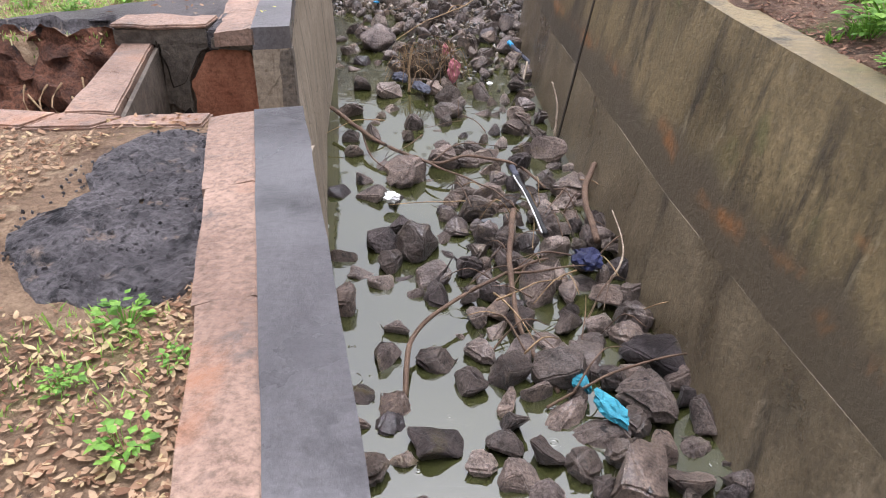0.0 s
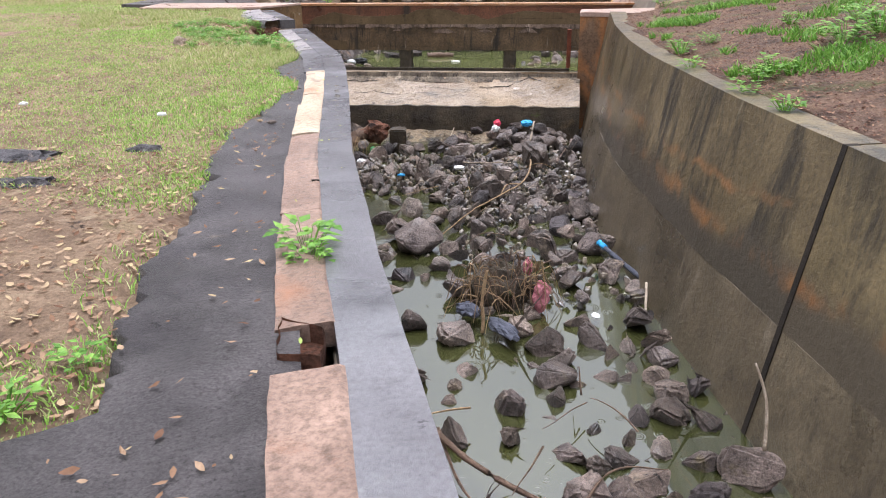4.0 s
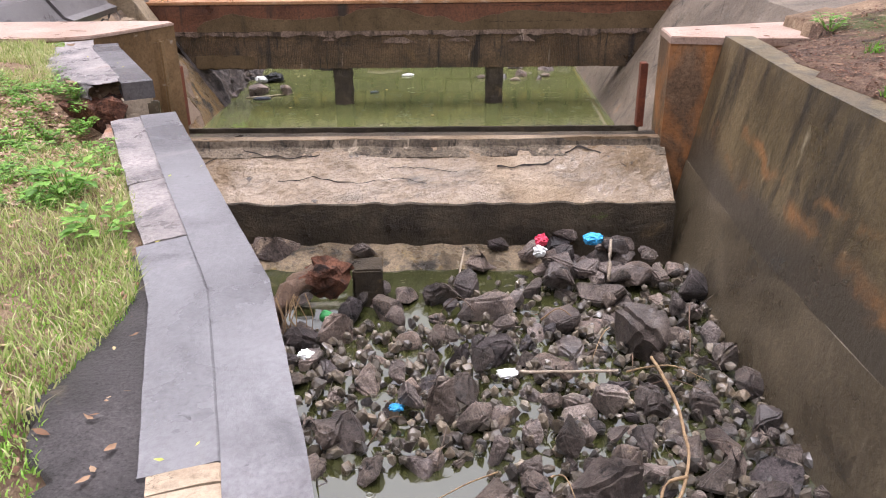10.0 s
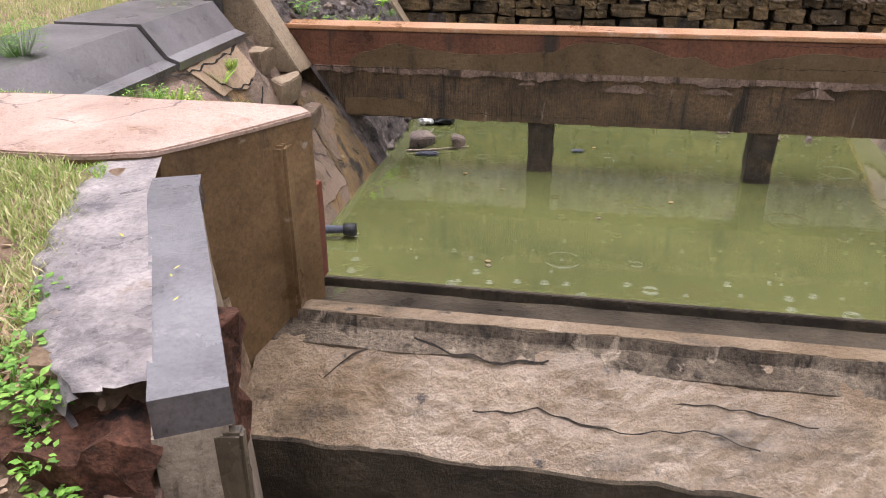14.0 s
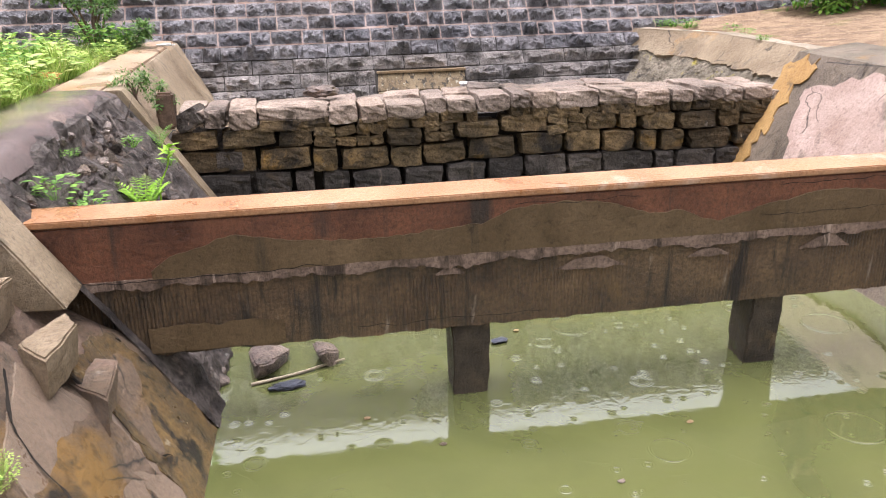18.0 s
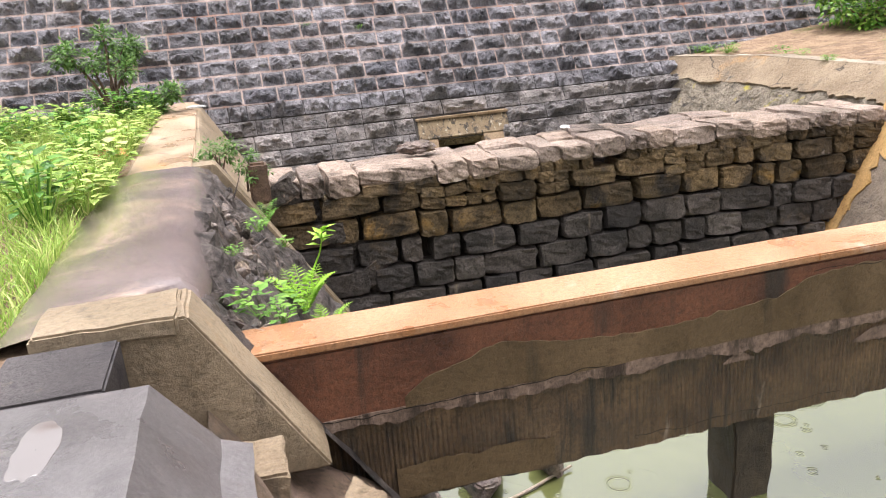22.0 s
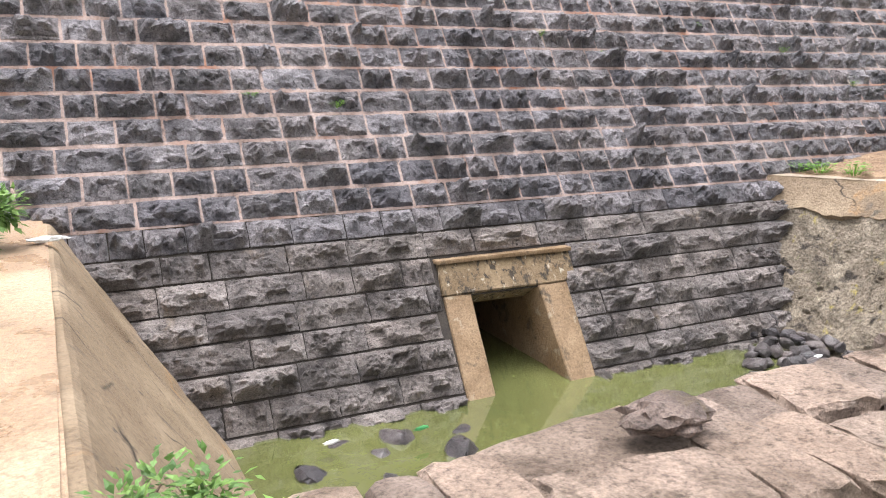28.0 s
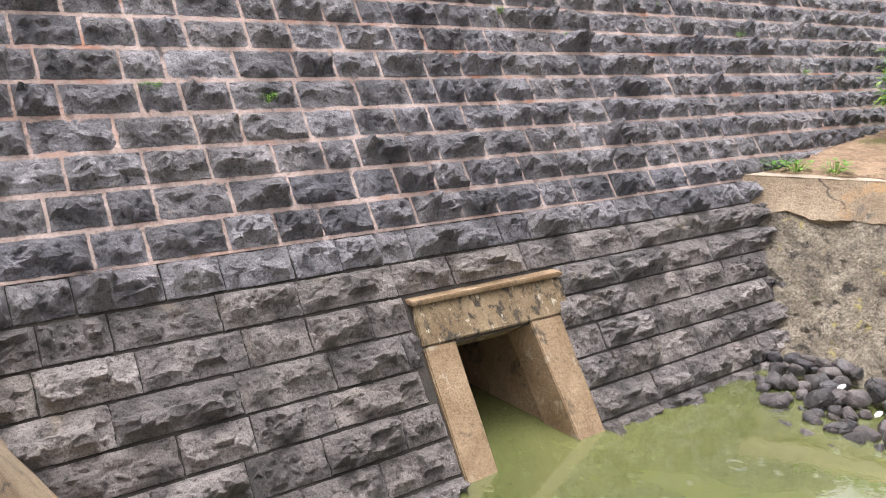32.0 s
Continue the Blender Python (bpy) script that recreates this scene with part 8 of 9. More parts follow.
def bank_grass(rr):
    p = fpt(-10.62 - 4.5 * rr.rand() ** 1.2, rr.uniform(20.6, 25.3), 0)
    if noise.noise(Vector((p.x * 1.2, p.y * 1.2, 12))) < -0.3:
        return None
    return p.x, p.y, ground_z(p.x, p.y) - 0.01, 1.0


blades("bank_grass", 16000, bank_grass, (0.03, 0.11), (0.006, 0.013), "dry_grass", "short dry grass beyond the bank coping", 35, 1.0)


def start_grass(rr):
    y = rr.uniform(-0.5, 9.0)
    x = left_x(y) - 0.5 - (2.6 if y < 6 else 4.5) * rr.rand()
    if y > 5.3 and left_x(y) - x < lerp_table(ASPHALT, y):
        return None
    g = noise.noise(Vector((x * 1.1, y * 1.1, 4)))
    near = math.exp(-((x + 0.95) ** 2 + (y - 1.85) ** 2) / 0.12) + math.exp(-((x + 2.6) ** 2 + (y - 5.9) ** 2) / 0.3)
    if g + near < (0.42 if y < 5.3 else -0.05) or 3.6 < y < 5.3:
        return None
    return x, y, ground_z(x, y) - 0.01, 1.0


blades("sparse_grass", 7000, start_grass, (0.02, 0.06), (0.005, 0.011), "grass", "sparse green grass tufts on bare earth", 5, 0.9)


def right_green(rr):
    y = rr.uniform(5.0, 19.3)
    x = right_x(y) + 0.3 + 5.0 * rr.rand() ** 1.4
    if noise.noise(Vector((x * 1.1, y * 0.9, 25))) + 0.4 * noise.noise(Vector((x * 4, y * 4, 2))) < 0.27:
        return None
    return x, y, ground_z(x, y) - 0.01, 1.0


blades("bank_herbs", 11000, right_green, (0.04, 0.13), (0.012, 0.028), "weed", "low green herbs in patches on the leafy bank", 26, 1.4)


def tall_spot(rr):
    v = rr.uniform(25.2, 37.0)
    u = -10.4 - 3.6 * rr.rand() ** 1.3
    p = fpt(u, v, 0)
    g = noise.noise(Vector((u * 0.8, v * 0.8, 1)))
    if g < -0.4:
        return None
    return p.x, p.y, ground_z(p.x, p.y) - 0.02, (0.55 + 0.5 * max(0, g)) * lerp_table(((25, 0.4), (28, 0.8), (30, 1.0), (37, 0.9)), v)


blades("tall_grass", 24000, tall_spot, (0.15, 0.62), (0.008, 0.018), "tall_grass", "tall lush yellow-green grass beside the path", 6, 1.3)


def litter(name, n, where, size, seed, label, mat="litter"):
    rr = np.random.RandomState(seed)
    vs, fs = [], []
    while n:
        got = where(rr)
        if got is None:
            continue
        n -= 1
        s = rr.uniform(*size)
        m = Matrix.Translation(got) @ pose(0, 0, 0, rr.uniform(-25, 25), rr.uniform(-25, 25), rr.uniform(0, 360))
        w, f = s * rr.uniform(0.3, 0.5), s * rr.uniform(0.0, 0.2)
        k = len(vs)
        vs += [m @ Vector(c) for c in ((-s, 0, f), (-s * 0.3, -w, f * 0.6), (s * 0.4, -w * 0.8, 0), (s, 0, f * 0.8), (s * 0.4, w * 0.8, f), (-s * 0.3, w, 0), (0, 0, -f * 0.3))]
        fs += [(k, k + 1, k + 6), (k + 1, k + 2, k + 6), (k + 2, k + 3, k + 6), (k + 3, k + 4, k + 6), (k + 4, k + 5, k + 6), (k + 5, k, k + 6)]
    me = bpy.data.meshes.new(name)
    me.from_pydata(vs, [], fs)
    me.materials.append(M[mat])
    return tagged(new(name, me), label, "leaf litter", kind="stuff")


def left_litter(rr):
    y = rr.uniform(-0.5, 9.5) if rr.rand() < 0.75 else rr.uniform(9.5, 19.5)
    x = left_x(y) - 0.52 - 3.8 * rr.rand() ** 1.2
    if 5.3 < y < 15.0 and left_x(y) - x < lerp_table(ASPHALT, y) and rr.rand() > (0.1 if y < 9.5 else 0.5):
        return None
    if (x + 1.2) ** 2 / 0.25 + (y - 2.85) ** 2 / 0.6 < 1 and rr.rand() > 0.06:
        return None
    return x, y, max(ground_z(x, y), kerb_z(y) - 0.03 if 5.3 < y < 15.0 and left_x(y) - x < lerp_table(ASPHALT, y) else -9) + 0.012


def right_litter(rr):
    y = rr.uniform(2.0, 19.5)
    x = right_x(y) + 0.27 + 6.5 * rr.rand() ** 1.3
    return x, y, ground_z(x, y) + 0.012


def gap_litter(rr):
    y = rr.uniform(15.4, 18.6)
    x = left_x(y) - 0.42 - 1.6 * rr.rand()
    return x, y, ground_z(x, y) + 0.015


litter("leaf_litter", 11000, left_litter, (0.01, 0.03), 1, "brown and tan dead leaves on bare earth")
litter("leaf_litter", 34000, right_litter, (0.009, 0.026), 2, "reddish dead leaves on the sloping bank", "litter_red")
def start_litter(rr):
    y = rr.uniform(-0.6, 4.0)
    x = left_x(y) - 0.46 - 2.6 * rr.rand() ** 1.3
    if (x + 1.2) ** 2 / 0.25 + (y - 2.85) ** 2 / 0.6 < 1.05 or (y > 3.5 and x > -2.7):
        return None
    return x, y, ground_z(x, y) + 0.014


def kerb_leaf(rr):
    y = rr.uniform(0.8, 19.5)
    if 3.7 < y < 5.1 or 16.9 < y < 17.9:
        return None
    return left_x(y) - rr.uniform(0.02, 0.42), y, kerb_z(y) + 0.012


litter("leaf_litter", 12000, start_litter, (0.006, 0.021), 7, "orange-brown dead leaves covering the first bare earth")
litter("fallen_leaves", 26, kerb_leaf, (0.01, 0.02), 8, "small yellow-green leaves fallen on the coping", "yellow_leaf")
litter("leaf_litter", 6500, gap_litter, (0.012, 0.04), 3, "pale dead leaves in the eroded hollow", "litter_pale")


def leaf_shape(bm, base, tip, width, droop=0.1):
    """One leaf of four faces from base to tip."""
    base, tip = Vector(base), Vector(tip)
    d = tip - base
    side = d.cross(Vector((0, 0, 1)))
    side = (side.normalized() if side.length > 1e-4 else Vector((1, 0, 0))) * width / 2
    up = side.cross(d).normalized() * d.length * droop
    a, b, c = base, base + d * 0.5 + up, tip
    l1, r1 = base + d * 0.42 - side + up * 0.5, base + d * 0.42 + side + up * 0.5
    q = [bm.verts.new(p) for p in (a, r1, b, l1, c)]
    bm.faces.new((q[0], q[1], q[2]))
    bm.faces.new((q[0], q[2], q[3]))
    bm.faces.new((q[1], q[4], q[2]))
    bm.faces.new((q[3], q[2], q[4]))


def weed_shape(seed, n=26, reach=0.22, leaf=0.09, tall=0.2, mat="weed"):
    rr = random.Random(seed)
    bm = bmesh.new()
    for _ in range(n):
        a = rr.uniform(0, 2 * math.pi)
        r = reach * math.sqrt(rr.random())
        base = Vector((math.cos(a) * r * 0.6, math.sin(a) * r * 0.6, tall * rr.uniform(0.25, 1)))
        b = a + rr.uniform(-0.9, 0.9)
        L = leaf * rr.uniform(0.6, 1.3)
        leaf_shape(bm, base, base + Vector((math.cos(b) * L, math.sin(b) * L, rr.uniform(-0.3, 0.4) * L)), L * rr.uniform(0.5, 0.8), 0.12)
        if rr.random() < 0.5:
            foot = Vector((base.x * 0.2, base.y * 0.2, -0.02))
            w = Vector((0.003, 0.003, 0))
            q = [bm.verts.new(p) for p in (foot - w, foot + w, base + w, base - w)]
            bm.faces.new(q)
    me = bpy.data.meshes.new("weed")
    bm.to_mesh(me)
    bm.free()
    me.materials.append(M[mat])
    return me


WEEDS = [weed_shape(s, 44 + 6 * (s % 3), 0.26, 0.075, 0.16) for s in range(6)]


def weed(x, y, s, z=None, label="small green broad-leaved weed on the ground", rr=rnd, shape=None):
    ob = new("weed", shape or rr.choice(WEEDS))
    ob.matrix_world = Matrix.Translation((x, y, ground_z(x, y) if z is None else z)) @ pose(0, 0, 0, 0, 0, rr.uniform(0, 360)) @ Matrix.Scale(s, 4)
    return tagged(ob, label, "weed", "weeds")


def weeds():
    rr = random.Random(8)
    for x, y, s in ((-0.98, 2.05, 0.5), (-0.78, 1.5, 0.45), (-1.05, 1.75, 0.35), (-0.75, 1.85, 0.3), (-0.62, 1.2, 0.3), (-2.7, 5.75, 0.7), (-2.45, 6.1, 0.6), (-3.1, 5.9, 0.6), (-2.9, 6.3, 0.55), (-2.35, 6.45, 0.5), (-2.3, 5.0, 0.6), (-2.4, 4.6, 0.7)):
        weed(x, y, s, None, rr=rr)
    weed(-1.7, 7.42, 0.9, kerb_z(7) - 0.05, "leafy weed growing out of the pink edging", rr)
    weed(-1.66, 7.28, 0.6, kerb_z(7) - 0.05, "leafy weed growing out of the pink edging", rr)
    for _ in range(170):
        y = rr.uniform(4, 19)
        d = 0.35 + 5.5 * rr.random() ** 1.2
        x = right_x(y) + d
        if noise.noise(Vector((x * 0.8, y * 0.8, 5))) < 0.0:
            continue
        weed(x, y, rr.uniform(0.5, 1.1), None, "bright green weed among dead leaves on the bank", rr)
    big = [weed_shape(70 + k, 110, 0.42, 0.085, 0.2, "weed") for k in range(4)]
    for _ in range(40):
        y = rr.uniform(4.5, 15)
        x = right_x(y) + rr.uniform(0.7, 4.0)
        if noise.noise(Vector((x * 0.6, y * 0.6, 15))) > -0.1:
            weed(x, y, rr.uniform(0.8, 1.5), None, "bushy bright green weed clump on the bank", rr, rr.choice(big))
    for y in (8.3, 10.4, 11.2, 12.6):
        weed(right_x(y) + 0.16, y, 0.8, None, "green weed spilling over the tall wall", rr)
    for _ in range(130):
        y = rr.uniform(15.3, 18.6)
        x = left_x(y) - 0.5 - 1.5 * rr.random()
        weed(x, y, rr.uniform(0.28, 0.55), None, "creeping green weed in the eroded hollow", rr)
    for x, y, z, k in ((-3.78, 17.6, -0.12, 0.42), (-3.86, 17.68, -0.02, 0.4), (-3.72, 17.62, -0.35, 0.4), (-3.93, 17.6, -0.15, 0.45), (-3.82, 17.55, -0.5, 0.4)):
        weed(x, y, k, z, "leafy weed hanging over the broken wall end", rr)
    for x, y, s in ((-3.95, 17.9, 0.6), (-3.85, 17.55, 0.55), (-4.1, 18.1, 0.5), (-3.75, 17.3, 0.5), (-3.05, 14.9, 0.9), (-3.35, 15.5, 1.0), (-4.0, 16.6, 0.8)):
        weed(x, y, s, None, "large-leaved green weed beside the kerb", rr)
    for u, v, z, s in ((-9.0, 22.2, -0.62, 1.1), (-8.8, 22.9, -0.9, 0.9), (-8.75, 23.25, -1.0, 0.55), (-8.85, 22.5, -0.85, 1.0), (-9.1, 23.7, -0.42, 0.35), (-9.1, 21.7, -0.5, 1.1), (-8.8, 21.2, -0.9, 1.2), (-9.85, 21.3, 0.18, 1.0)):
        p = fpt(u, v, z)
        weed(p.x, p.y, s * 1.2, z, "feathery green weed rooted in the cracked bank", rr, weed_shape(int(v * 10), 420, 0.36, 0.028, 0.26, "weed" if v < 22 else "tall_grass"))
    for u, v, z, s in ((-9.1, 26.2, -0.2, 1.1), (-8.95, 26.6, -0.45, 0.9), (-9.0, 28.9, -0.35, 0.7), (-9.25, 27.3, -0.1, 0.5), (-8.75, 29.6, -0.75, 0.6)):
        p = fpt(u, v, z)
        weed(p.x, p.y, s, z, "green weed rooted in the rubble bank", rr)
    for u, v, z, s in ((1.55, 37.4, 0.03, 1.2), (1.7, 36.9, 0.03, 1.3), (2.0, 35.5, 0.03, 1.1), (1.8, 33.9, 0.0, 0.8), (2.1, 35.0, 0.02, 0.9), (1.45, 37.7, 0.02, 1.1)):
        p = fpt(u, v, z)
        weed(p.x, p.y, s, z, "green weed growing on the wing wall", rr)
    leafy_clumps = [weed_shape(40 + k, 60, 0.26, 0.11, 0.36, "tall_grass") for k in range(4)] + [weed_shape(50 + k, 60, 0.26, 0.1, 0.4, "bush_bright") for k in range(3)]
    for _ in range(85):
        u, v = -10.35 - 3.2 * rr.random() ** 1.4, rr.uniform(26.5, 36.8)
        p = fpt(u, v, 0)
        weed(p.x, p.y, rr.uniform(0.7, 1.6), None, "lush yellow-green herb among tall grass", rr, rr.choice(leafy_clumps))
    # small tufts in the masonry joints
    for u, z in ((-7.3, 1.32), (-6.2, 1.2), (-2.7, 2.2), (-1.6, 1.9), (0.6, 2.4), (2.4, 2.0), (3.8, 1.4)):
        p = TURN_F @ dam_pt(u, z, 0.02)
        weed(p.x, p.y, 0.55, p.z, "small green tuft in the dam joints", rr)


weeds()


def fern(at, n, length, label, mat="fern", name="fern"):
    """Arching fronds with paired leaflets."""
    rr = random.Random(int(at[0] * 10))
    at = Vector(at)
    r = root(name, at, label, "fern")
    for k in range(n):
        a = 2 * math.pi * k / n + rr.uniform(-0.3, 0.3)
        L = length * rr.uniform(0.7, 1.1)
        bm = bmesh.new()
        prev = at.copy()
        for i in range(1, 13):
            t = i / 12
            p = at + Vector((math.cos(a) * L * 0.55 * t, math.sin(a) * L * 0.55 * t, L * (1.15 * t - 0.5 * t * t)))
            d = (p - prev).normalized()
            s = d.cross(Vector((0, 0, 1))).normalized()
            w = L * 0.17 * math.sin(math.pi * min(1, 0.12 + 0.9 * t)) + 0.008
            for sg in (-1, 1):
                leaf_shape(bm, p, p + s * sg * w + d * w * 0.35, w * 0.34, 0.05)
            q = [bm.verts.new(c) for c in (prev - s * 0.003, prev + s * 0.003, p + s * 0.002, p - s * 0.002)]
            bm.faces.new(q)
            prev = p
        part("frond", bm, M[mat], r)
    return r


def sapling(at, label):
    at = Vector(at)
    r = root("sapling", at, label, "sapling")
    top = at + Vector((0.16, -0.02, 0.62))
    part("stem", tube([at, at + Vector((0.02, 0, 0.22)), at + Vector((0.12, 0, 0.42)), top], 0.012, 0.006, 5, 0.05, 0.004), M["fern"], r)
    rr = random.Random(2)
    for k in range(14):
        base = at.lerp(top, rr.uniform(0.78, 1.0))
        a = rr.uniform(0, 6.28)
        bm = bmesh.new()
        leaf_shape(bm, base, base + Vector((math.cos(a) * 0.13, math.sin(a) * 0.13, rr.uniform(-0.03, 0.11))), 0.07, 0.16)
        part("leaf", bm, M["fern"], r)


p = fpt(-8.72, 27.75, -0.86)
fern(p, 20, 0.55, "bright yellow-green fern on the rubble bank")
p = fpt(-8.5, 28.0, -1.2)
fern(p, 8, 0.4, "small bright fern on the rubble bank")
sapling(fpt(-8.62, 28.05, -0.83), "young sapling with broad pale green leaves")
p = fpt(-9.1, 23.4, -0.6)
fern(p, 7, 0.35, "thin grassy fern in the cracked bank")
p = fpt(-8.9, 29.95, -0.6)
fern(p, 8, 0.4, "grey-green grassy fern by the stone wall", "weed")


def bush(name, at, stems, leaves, size, leaf, mat, label, seed, trunk=0.05, clumps=9):
    """Several forked stems and an uneven crown of leaves in clumps."""
    rr = random.Random(seed)
    at = Vector(at)
    r = root(name, at, label, "bush")
    centres = []
    for k in range(clumps):
        a, e = rr.uniform(0, 6.28), rr.uniform(0.25, 1.0)
        d = rr.uniform(0.35, 1.0)
        centres.append(at + Vector((math.cos(a) * size[0] * d, math.sin(a) * size[1] * d, size[2] * e)))
    for k in range(stems):
        c = centres[k % clumps]
        mid = at.lerp(c, 0.5) + Vector((rr.uniform(-0.1, 0.1), rr.uniform(-0.1, 0.1), 0.1))
        part("stem", tube([at + Vector((rr.uniform(-0.1, 0.1), rr.uniform(-0.1, 0.1), -0.1)), mid, c], trunk, trunk * 0.25, 6, 0.12, 0.03, k), M["twig"], r)
    bm = bmesh.new()
    for _ in range(leaves):
        c = rr.choice(centres)
        rad = 0.34 * min(size) * rr.uniform(0.7, 1.5)
        n = Vector((rr.gauss(0, 1), rr.gauss(0, 1), rr.gauss(0, 0.8))).normalized() * rad * rr.random() ** 0.4
        base = c + n
        out = (n.normalized() + Vector((rr.uniform(-0.6, 0.6), rr.uniform(-0.6, 0.6), rr.uniform(-0.7, 0.3)))).normalized()
        L = leaf * rr.uniform(0.6, 1.3)
        leaf_shape(bm, base, base + out * L, L * rr.uniform(0.45, 0.7), 0.12)
    me = bpy.data.meshes.new("crown")
    bmesh.ops.translate(bm, verts=bm.verts, vec=-at)
    bm.to_mesh(me)
    bm.free()
    me.materials.append(M[mat])
    ob = new("crown", me)
    ob.parent = r
    return r


p = fpt(-11.1, 36.6, 0.0)
bush("bush", p, 7, 2600, (0.75, 0.6, 1.55), 0.09, "bush", "grey-green shrub with bare dark stems against the dam", 3, 0.045, 10)
p = fpt(-10.45, 36.3, 0.0)
bush("bush", p, 5, 1500, (0.5, 0.5, 0.55), 0.09, "bush", "low dark green shrub at the foot of the dam", 4, 0.03, 8)
p = fpt(5.6, 36.7, 0.1)
bush("bush", p, 8, 6000, (1.75, 1.1, 1.7), 0.15, "bush_bright", "large glossy bright green bush above the wing wall", 5, 0.06, 26)
p = fpt(6.9, 36.0, 0.2)
bush("bush", p, 6, 1600, (1.2, 1.0, 1.0), 0.15, "bush", "green bush above the wing wall", 6, 0.05, 12)
p = fpt(-9.3, 30.9, -0.15)
bush("bush", p, 6, 900, (0.3, 0.3, 0.4), 0.05, "bush", "small feathery grey-green shrub beside the slab", 7, 0.015, 8)
p = fpt(-8.95, 30.75, -0.25)
bush("bush", p, 4, 500, (0.2, 0.2, 0.35), 0.05, "bush", "small shrub overgrowing a stump by the stone wall", 8, 0.015, 6)
p = fpt(-13.2, 33.5, 0.0)
bush("bush", p, 5, 1800, (1.2, 1.2, 0.8), 0.1, "bush_bright", "low bright green shrub behind tall grass", 9, 0.03, 10)
single("tree_stump", turned(block_bm(-9.0, -8.78, 30.62, 30.86, -0.5, 0.0, 0.03, 0.03, 2, 2)), M["twig"], fpt(-8.9, 30.7, -0.4), "dark rotten post beside the stone wall", "post")


# ---- dam blocks ----
def face_block(seed, nx=7, nz=4):
    """A rock-faced block, 1 x 1 at its rim: the face bulges towards -y above a broken, undercut lower part."""
    rr = random.Random(seed)
    off = Vector((seed * 7.3, seed * 3.1, 0))
    bm = bmesh.new()
    bulge, crest0, slope = rr.uniform(0.45, 0.95), rr.uniform(0.22, 0.5), rr.uniform(0.35, 0.8)
    tilt = rr.uniform(-0.5, 0.5)
    grid = []
    for i in range(nx + 1):
        row = []
        for k in range(nz + 1):
            x, z = i / nx, k / nz
            if k in (0, nz) or i in (0, nx):
                y = -0.08 - 0.06 * rr.random()
                x += rr.uniform(-0.01, 0.01)
                z += rr.uniform(-0.02, 0.02)
            else:
                q = Vector((x * 0.6, z * 0.3, 0)) + off
                crest = max(0.14, min(0.75, crest0 + 0.42 * noise.noise(Vector((x * 2.1, 0, 0)) + off) + 0.16 * noise.noise(Vector((x * 6, 4, 0)) + off)))
                if z > crest:
                    lift = 1 - slope * ((z - crest) / (1 - crest)) ** 1.2
                else:
                    lift = 0.12 + 0.88 * (z / crest) ** 1.6
                chip = 0.5 * (noise.cell(q * 7) - 0.5) + 0.75 * (0.3 - abs(noise.noise(q * 6))) + 0.45 * (0.3 - abs(noise.noise(q * 14))) + 0.3 * noise.noise(q * 30)
                edge = min(1, min(x, 1 - x) * 9, z * 6, (1 - z) * 5)
                y = -0.1 - edge * max(0.02, bulge * lift * (1 + tilt * (x - 0.5)) + 0.75 * chip * (0.35 + 0.65 * lift)) - rr.uniform(0, 0.05)
                x += rr.uniform(-0.35, 0.35) / nx
                z += rr.uniform(-0.25, 0.25) / nz
            row.append(bm.verts.new((x - 0.5, y, z - 0.5)))
        grid.append(row)
    for i in range(nx):
        for k in range(nz):
            q = (grid[i][k], grid[i + 1][k], grid[i + 1][k + 1], grid[i][k + 1])
            if rr.random() < 0.5:
                bm.faces.new((q[0], q[1], q[2]))
                bm.faces.new((q[0], q[2], q[3]))
            else:
                bm.faces.new((q[0], q[1], q[3]))
                bm.faces.new((q[1], q[2], q[3]))
    for side in range(4):
        if side < 2:
            run = [grid[i][nz * side] for i in range(nx + 1)]
        else:
            run = [grid[nx * (side - 2)][k] for k in range(nz + 1)]
        p = bm.verts.new((run[0].co.x, 0.3, run[0].co.z))
        q = bm.verts.new((run[-1].co.x, 0.3, run[-1].co.z))
        bm.faces.new(run + [q, p])
    bmesh.ops.remove_doubles(bm, verts=bm.verts, dist=1e-5)
    return mesh_of("block", bm, M["basalt"])


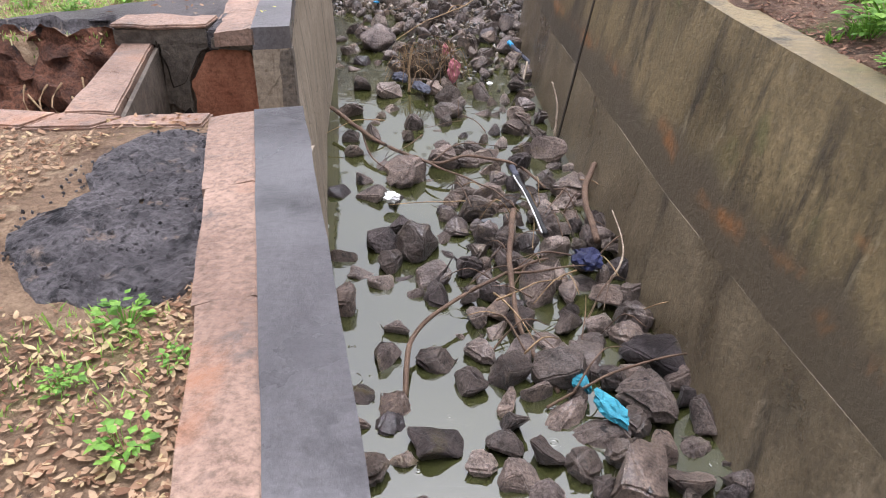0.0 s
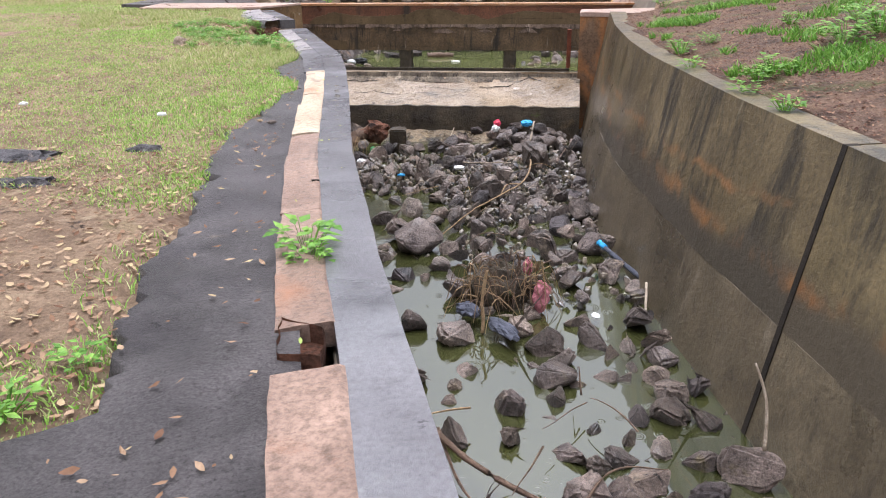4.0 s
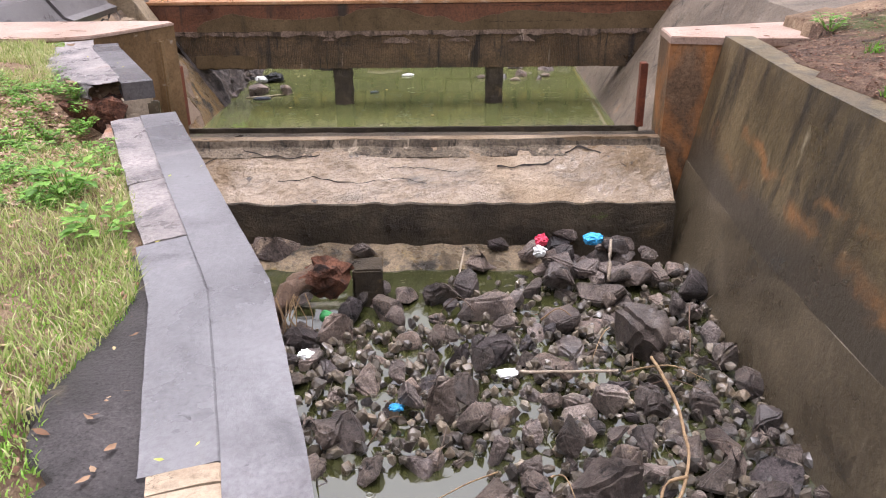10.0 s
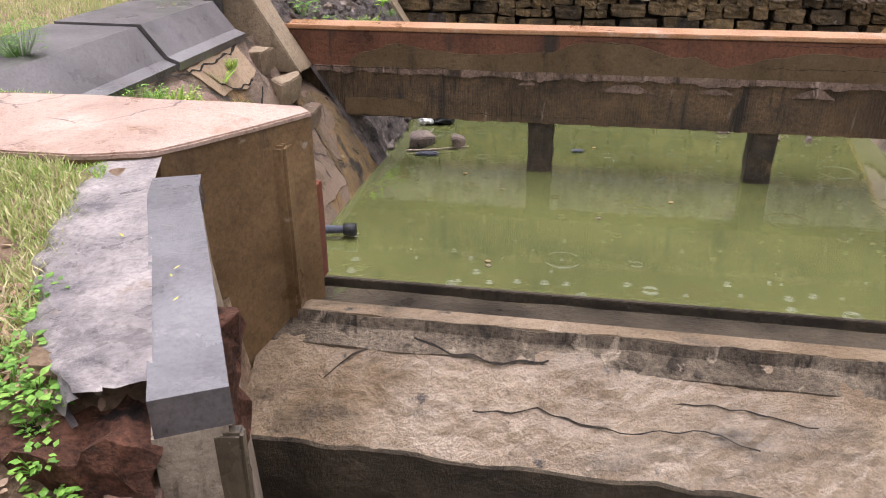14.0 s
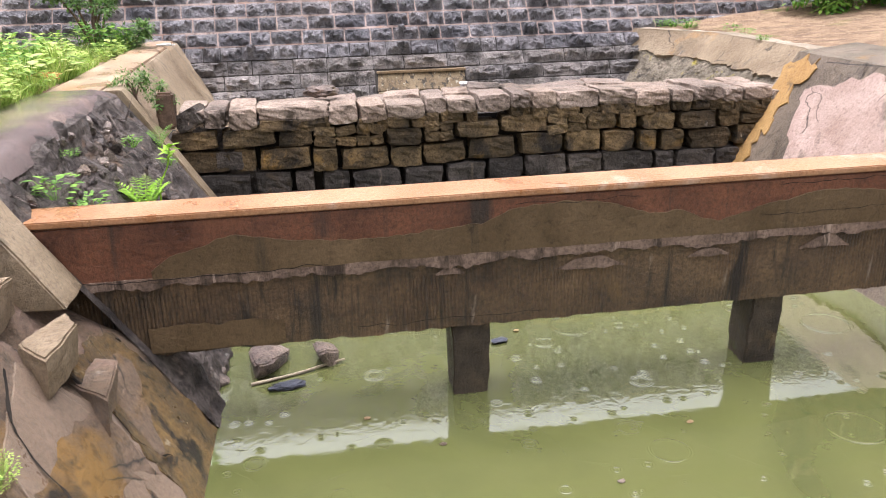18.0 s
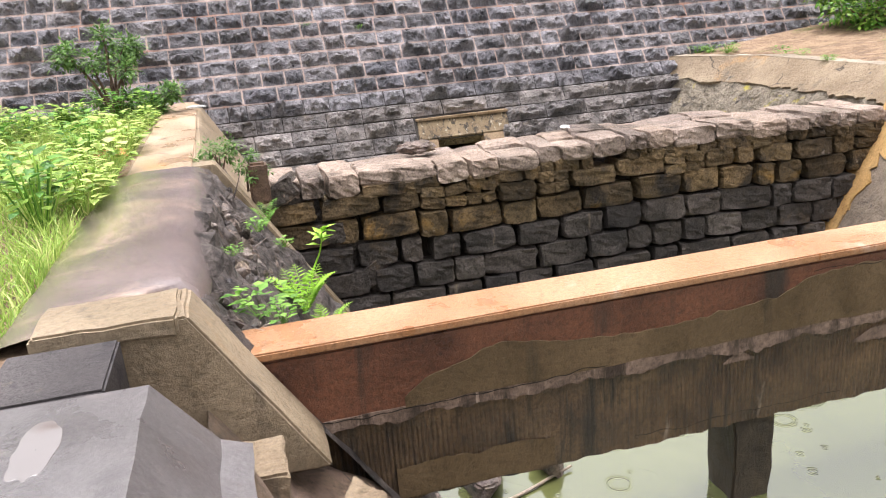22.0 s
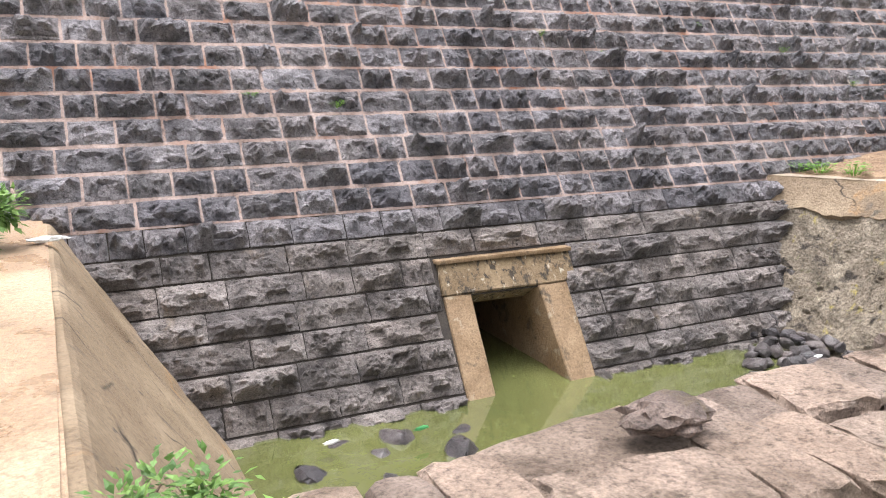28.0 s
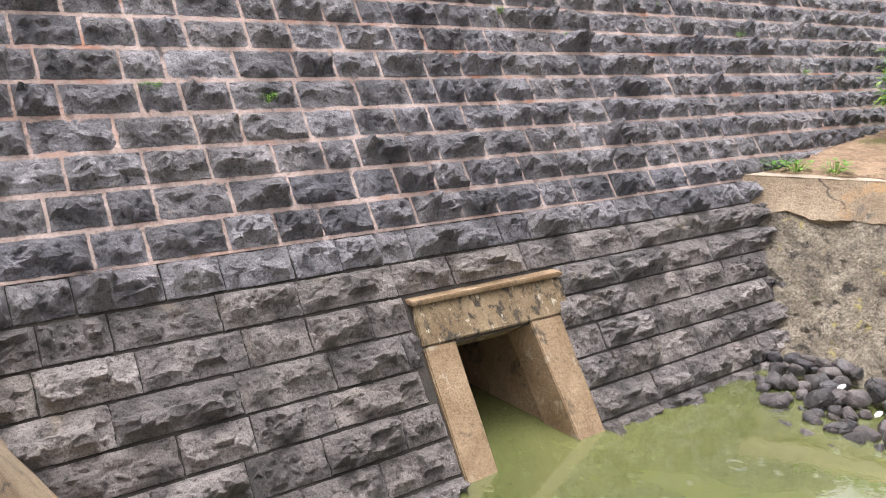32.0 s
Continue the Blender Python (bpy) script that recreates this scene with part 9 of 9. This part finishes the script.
def dam_blocks():
    shapes = [face_block(s, 14, 8) for s in range(26)]
    low = [face_block(s + 40, 22, 10) for s in range(20)]
    plain = [face_block(s + 80, 6, 4) for s in range(14)]
    for me in low:
        me.materials[0] = M["basalt_low"]
    lean = Matrix((Vector((1, 0, 0)), -DAM_OUT, DAM_UP)).transposed().to_4x4()
    rr = random.Random(21)
    rest_v, rest_f, rest_m = [], [], []
    count = 0
    base = home(dam)
    for n, (z0, z1) in enumerate(zip(JOINTS, JOINTS[1:])):
        hgt = (z1 - z0) * SLANT
        far = z0 > 5.2
        u = -34.0 + rr.uniform(0, 0.6)
        end = 34.0
        while u < end:
            w = rr.uniform(0.5, 1.05) if z0 < -0.36 else rr.uniform(0.36, 0.72)
            if far:
                w *= 1.2
            u0, u1 = u, u + w
            u = u1
            spans = [(u0, u1)]
            if z1 < -0.6 and u1 > -5.46 and u0 < -3.54:
                spans = [(u0, min(u1, -5.47)), (max(u0, -3.44 if z0 > -1.1 else -3.63), u1)]
            for a, b in spans:
                if b - a < 0.09:
                    continue
                gap, rise = (rr.uniform(0.009, 0.02), rr.uniform(0.018, 0.03)) if z0 > -0.1 else (rr.uniform(0.005, 0.012), rr.uniform(0.011, 0.02))
                mid = dam_pt((a + b) / 2, (z0 + z1) / 2)
                sc = Matrix.Diagonal((b - a - 2 * gap, (rr.uniform(0.1, 0.16) if rr.random() < 0.7 else rr.uniform(0.16, 0.22)), hgt - 2 * rise, 1))
                m = TURN_F @ Matrix.Translation(mid) @ lean @ sc
                me = rr.choice(plain if far else low if z0 < -0.36 else shapes)
                near = -9.0 < (a + b) / 2 < 1.6 and z0 < 1.9
                if near and count < 300:
                    ob = new("block", me)
                    ob.parent = dam
                    ob.matrix_world = m
                    ob.matrix_basis = Matrix.Translation(-base) @ m
                    count += 1
                else:
                    k = len(rest_v)
                    mm = Matrix.Translation(-base) @ m
                    rest_v += [mm @ v.co for v in me.vertices]
                    rest_f += [tuple(i + k for i in p.vertices) for p in me.polygons]
                    rest_m += [1 if me in low else 0] * len(me.polygons)
    me = bpy.data.meshes.new("block_courses")
    me.from_pydata(rest_v, [], rest_f)
    for name in ("basalt", "basalt_low"):
        src = M[name].copy()
        nt = src.node_tree
        for nd in list(nt.nodes):
            if nd.bl_idname == "ShaderNodeObjectInfo":
                geo = nt.nodes.new("ShaderNodeNewGeometry")
                for lk in list(nt.links):
                    if lk.from_node == nd:
                        nt.links.new(geo.outputs["Random Per Island"], lk.to_socket)
                nt.nodes.remove(nd)
        me.materials.append(src)
    me.polygons.foreach_set("material_index", rest_m)
    ob = new("block_courses", me)
    ob.parent = dam
    tagged(ob, "further courses of rock-faced basalt blocks", kind="stuff")


dam_blocks()
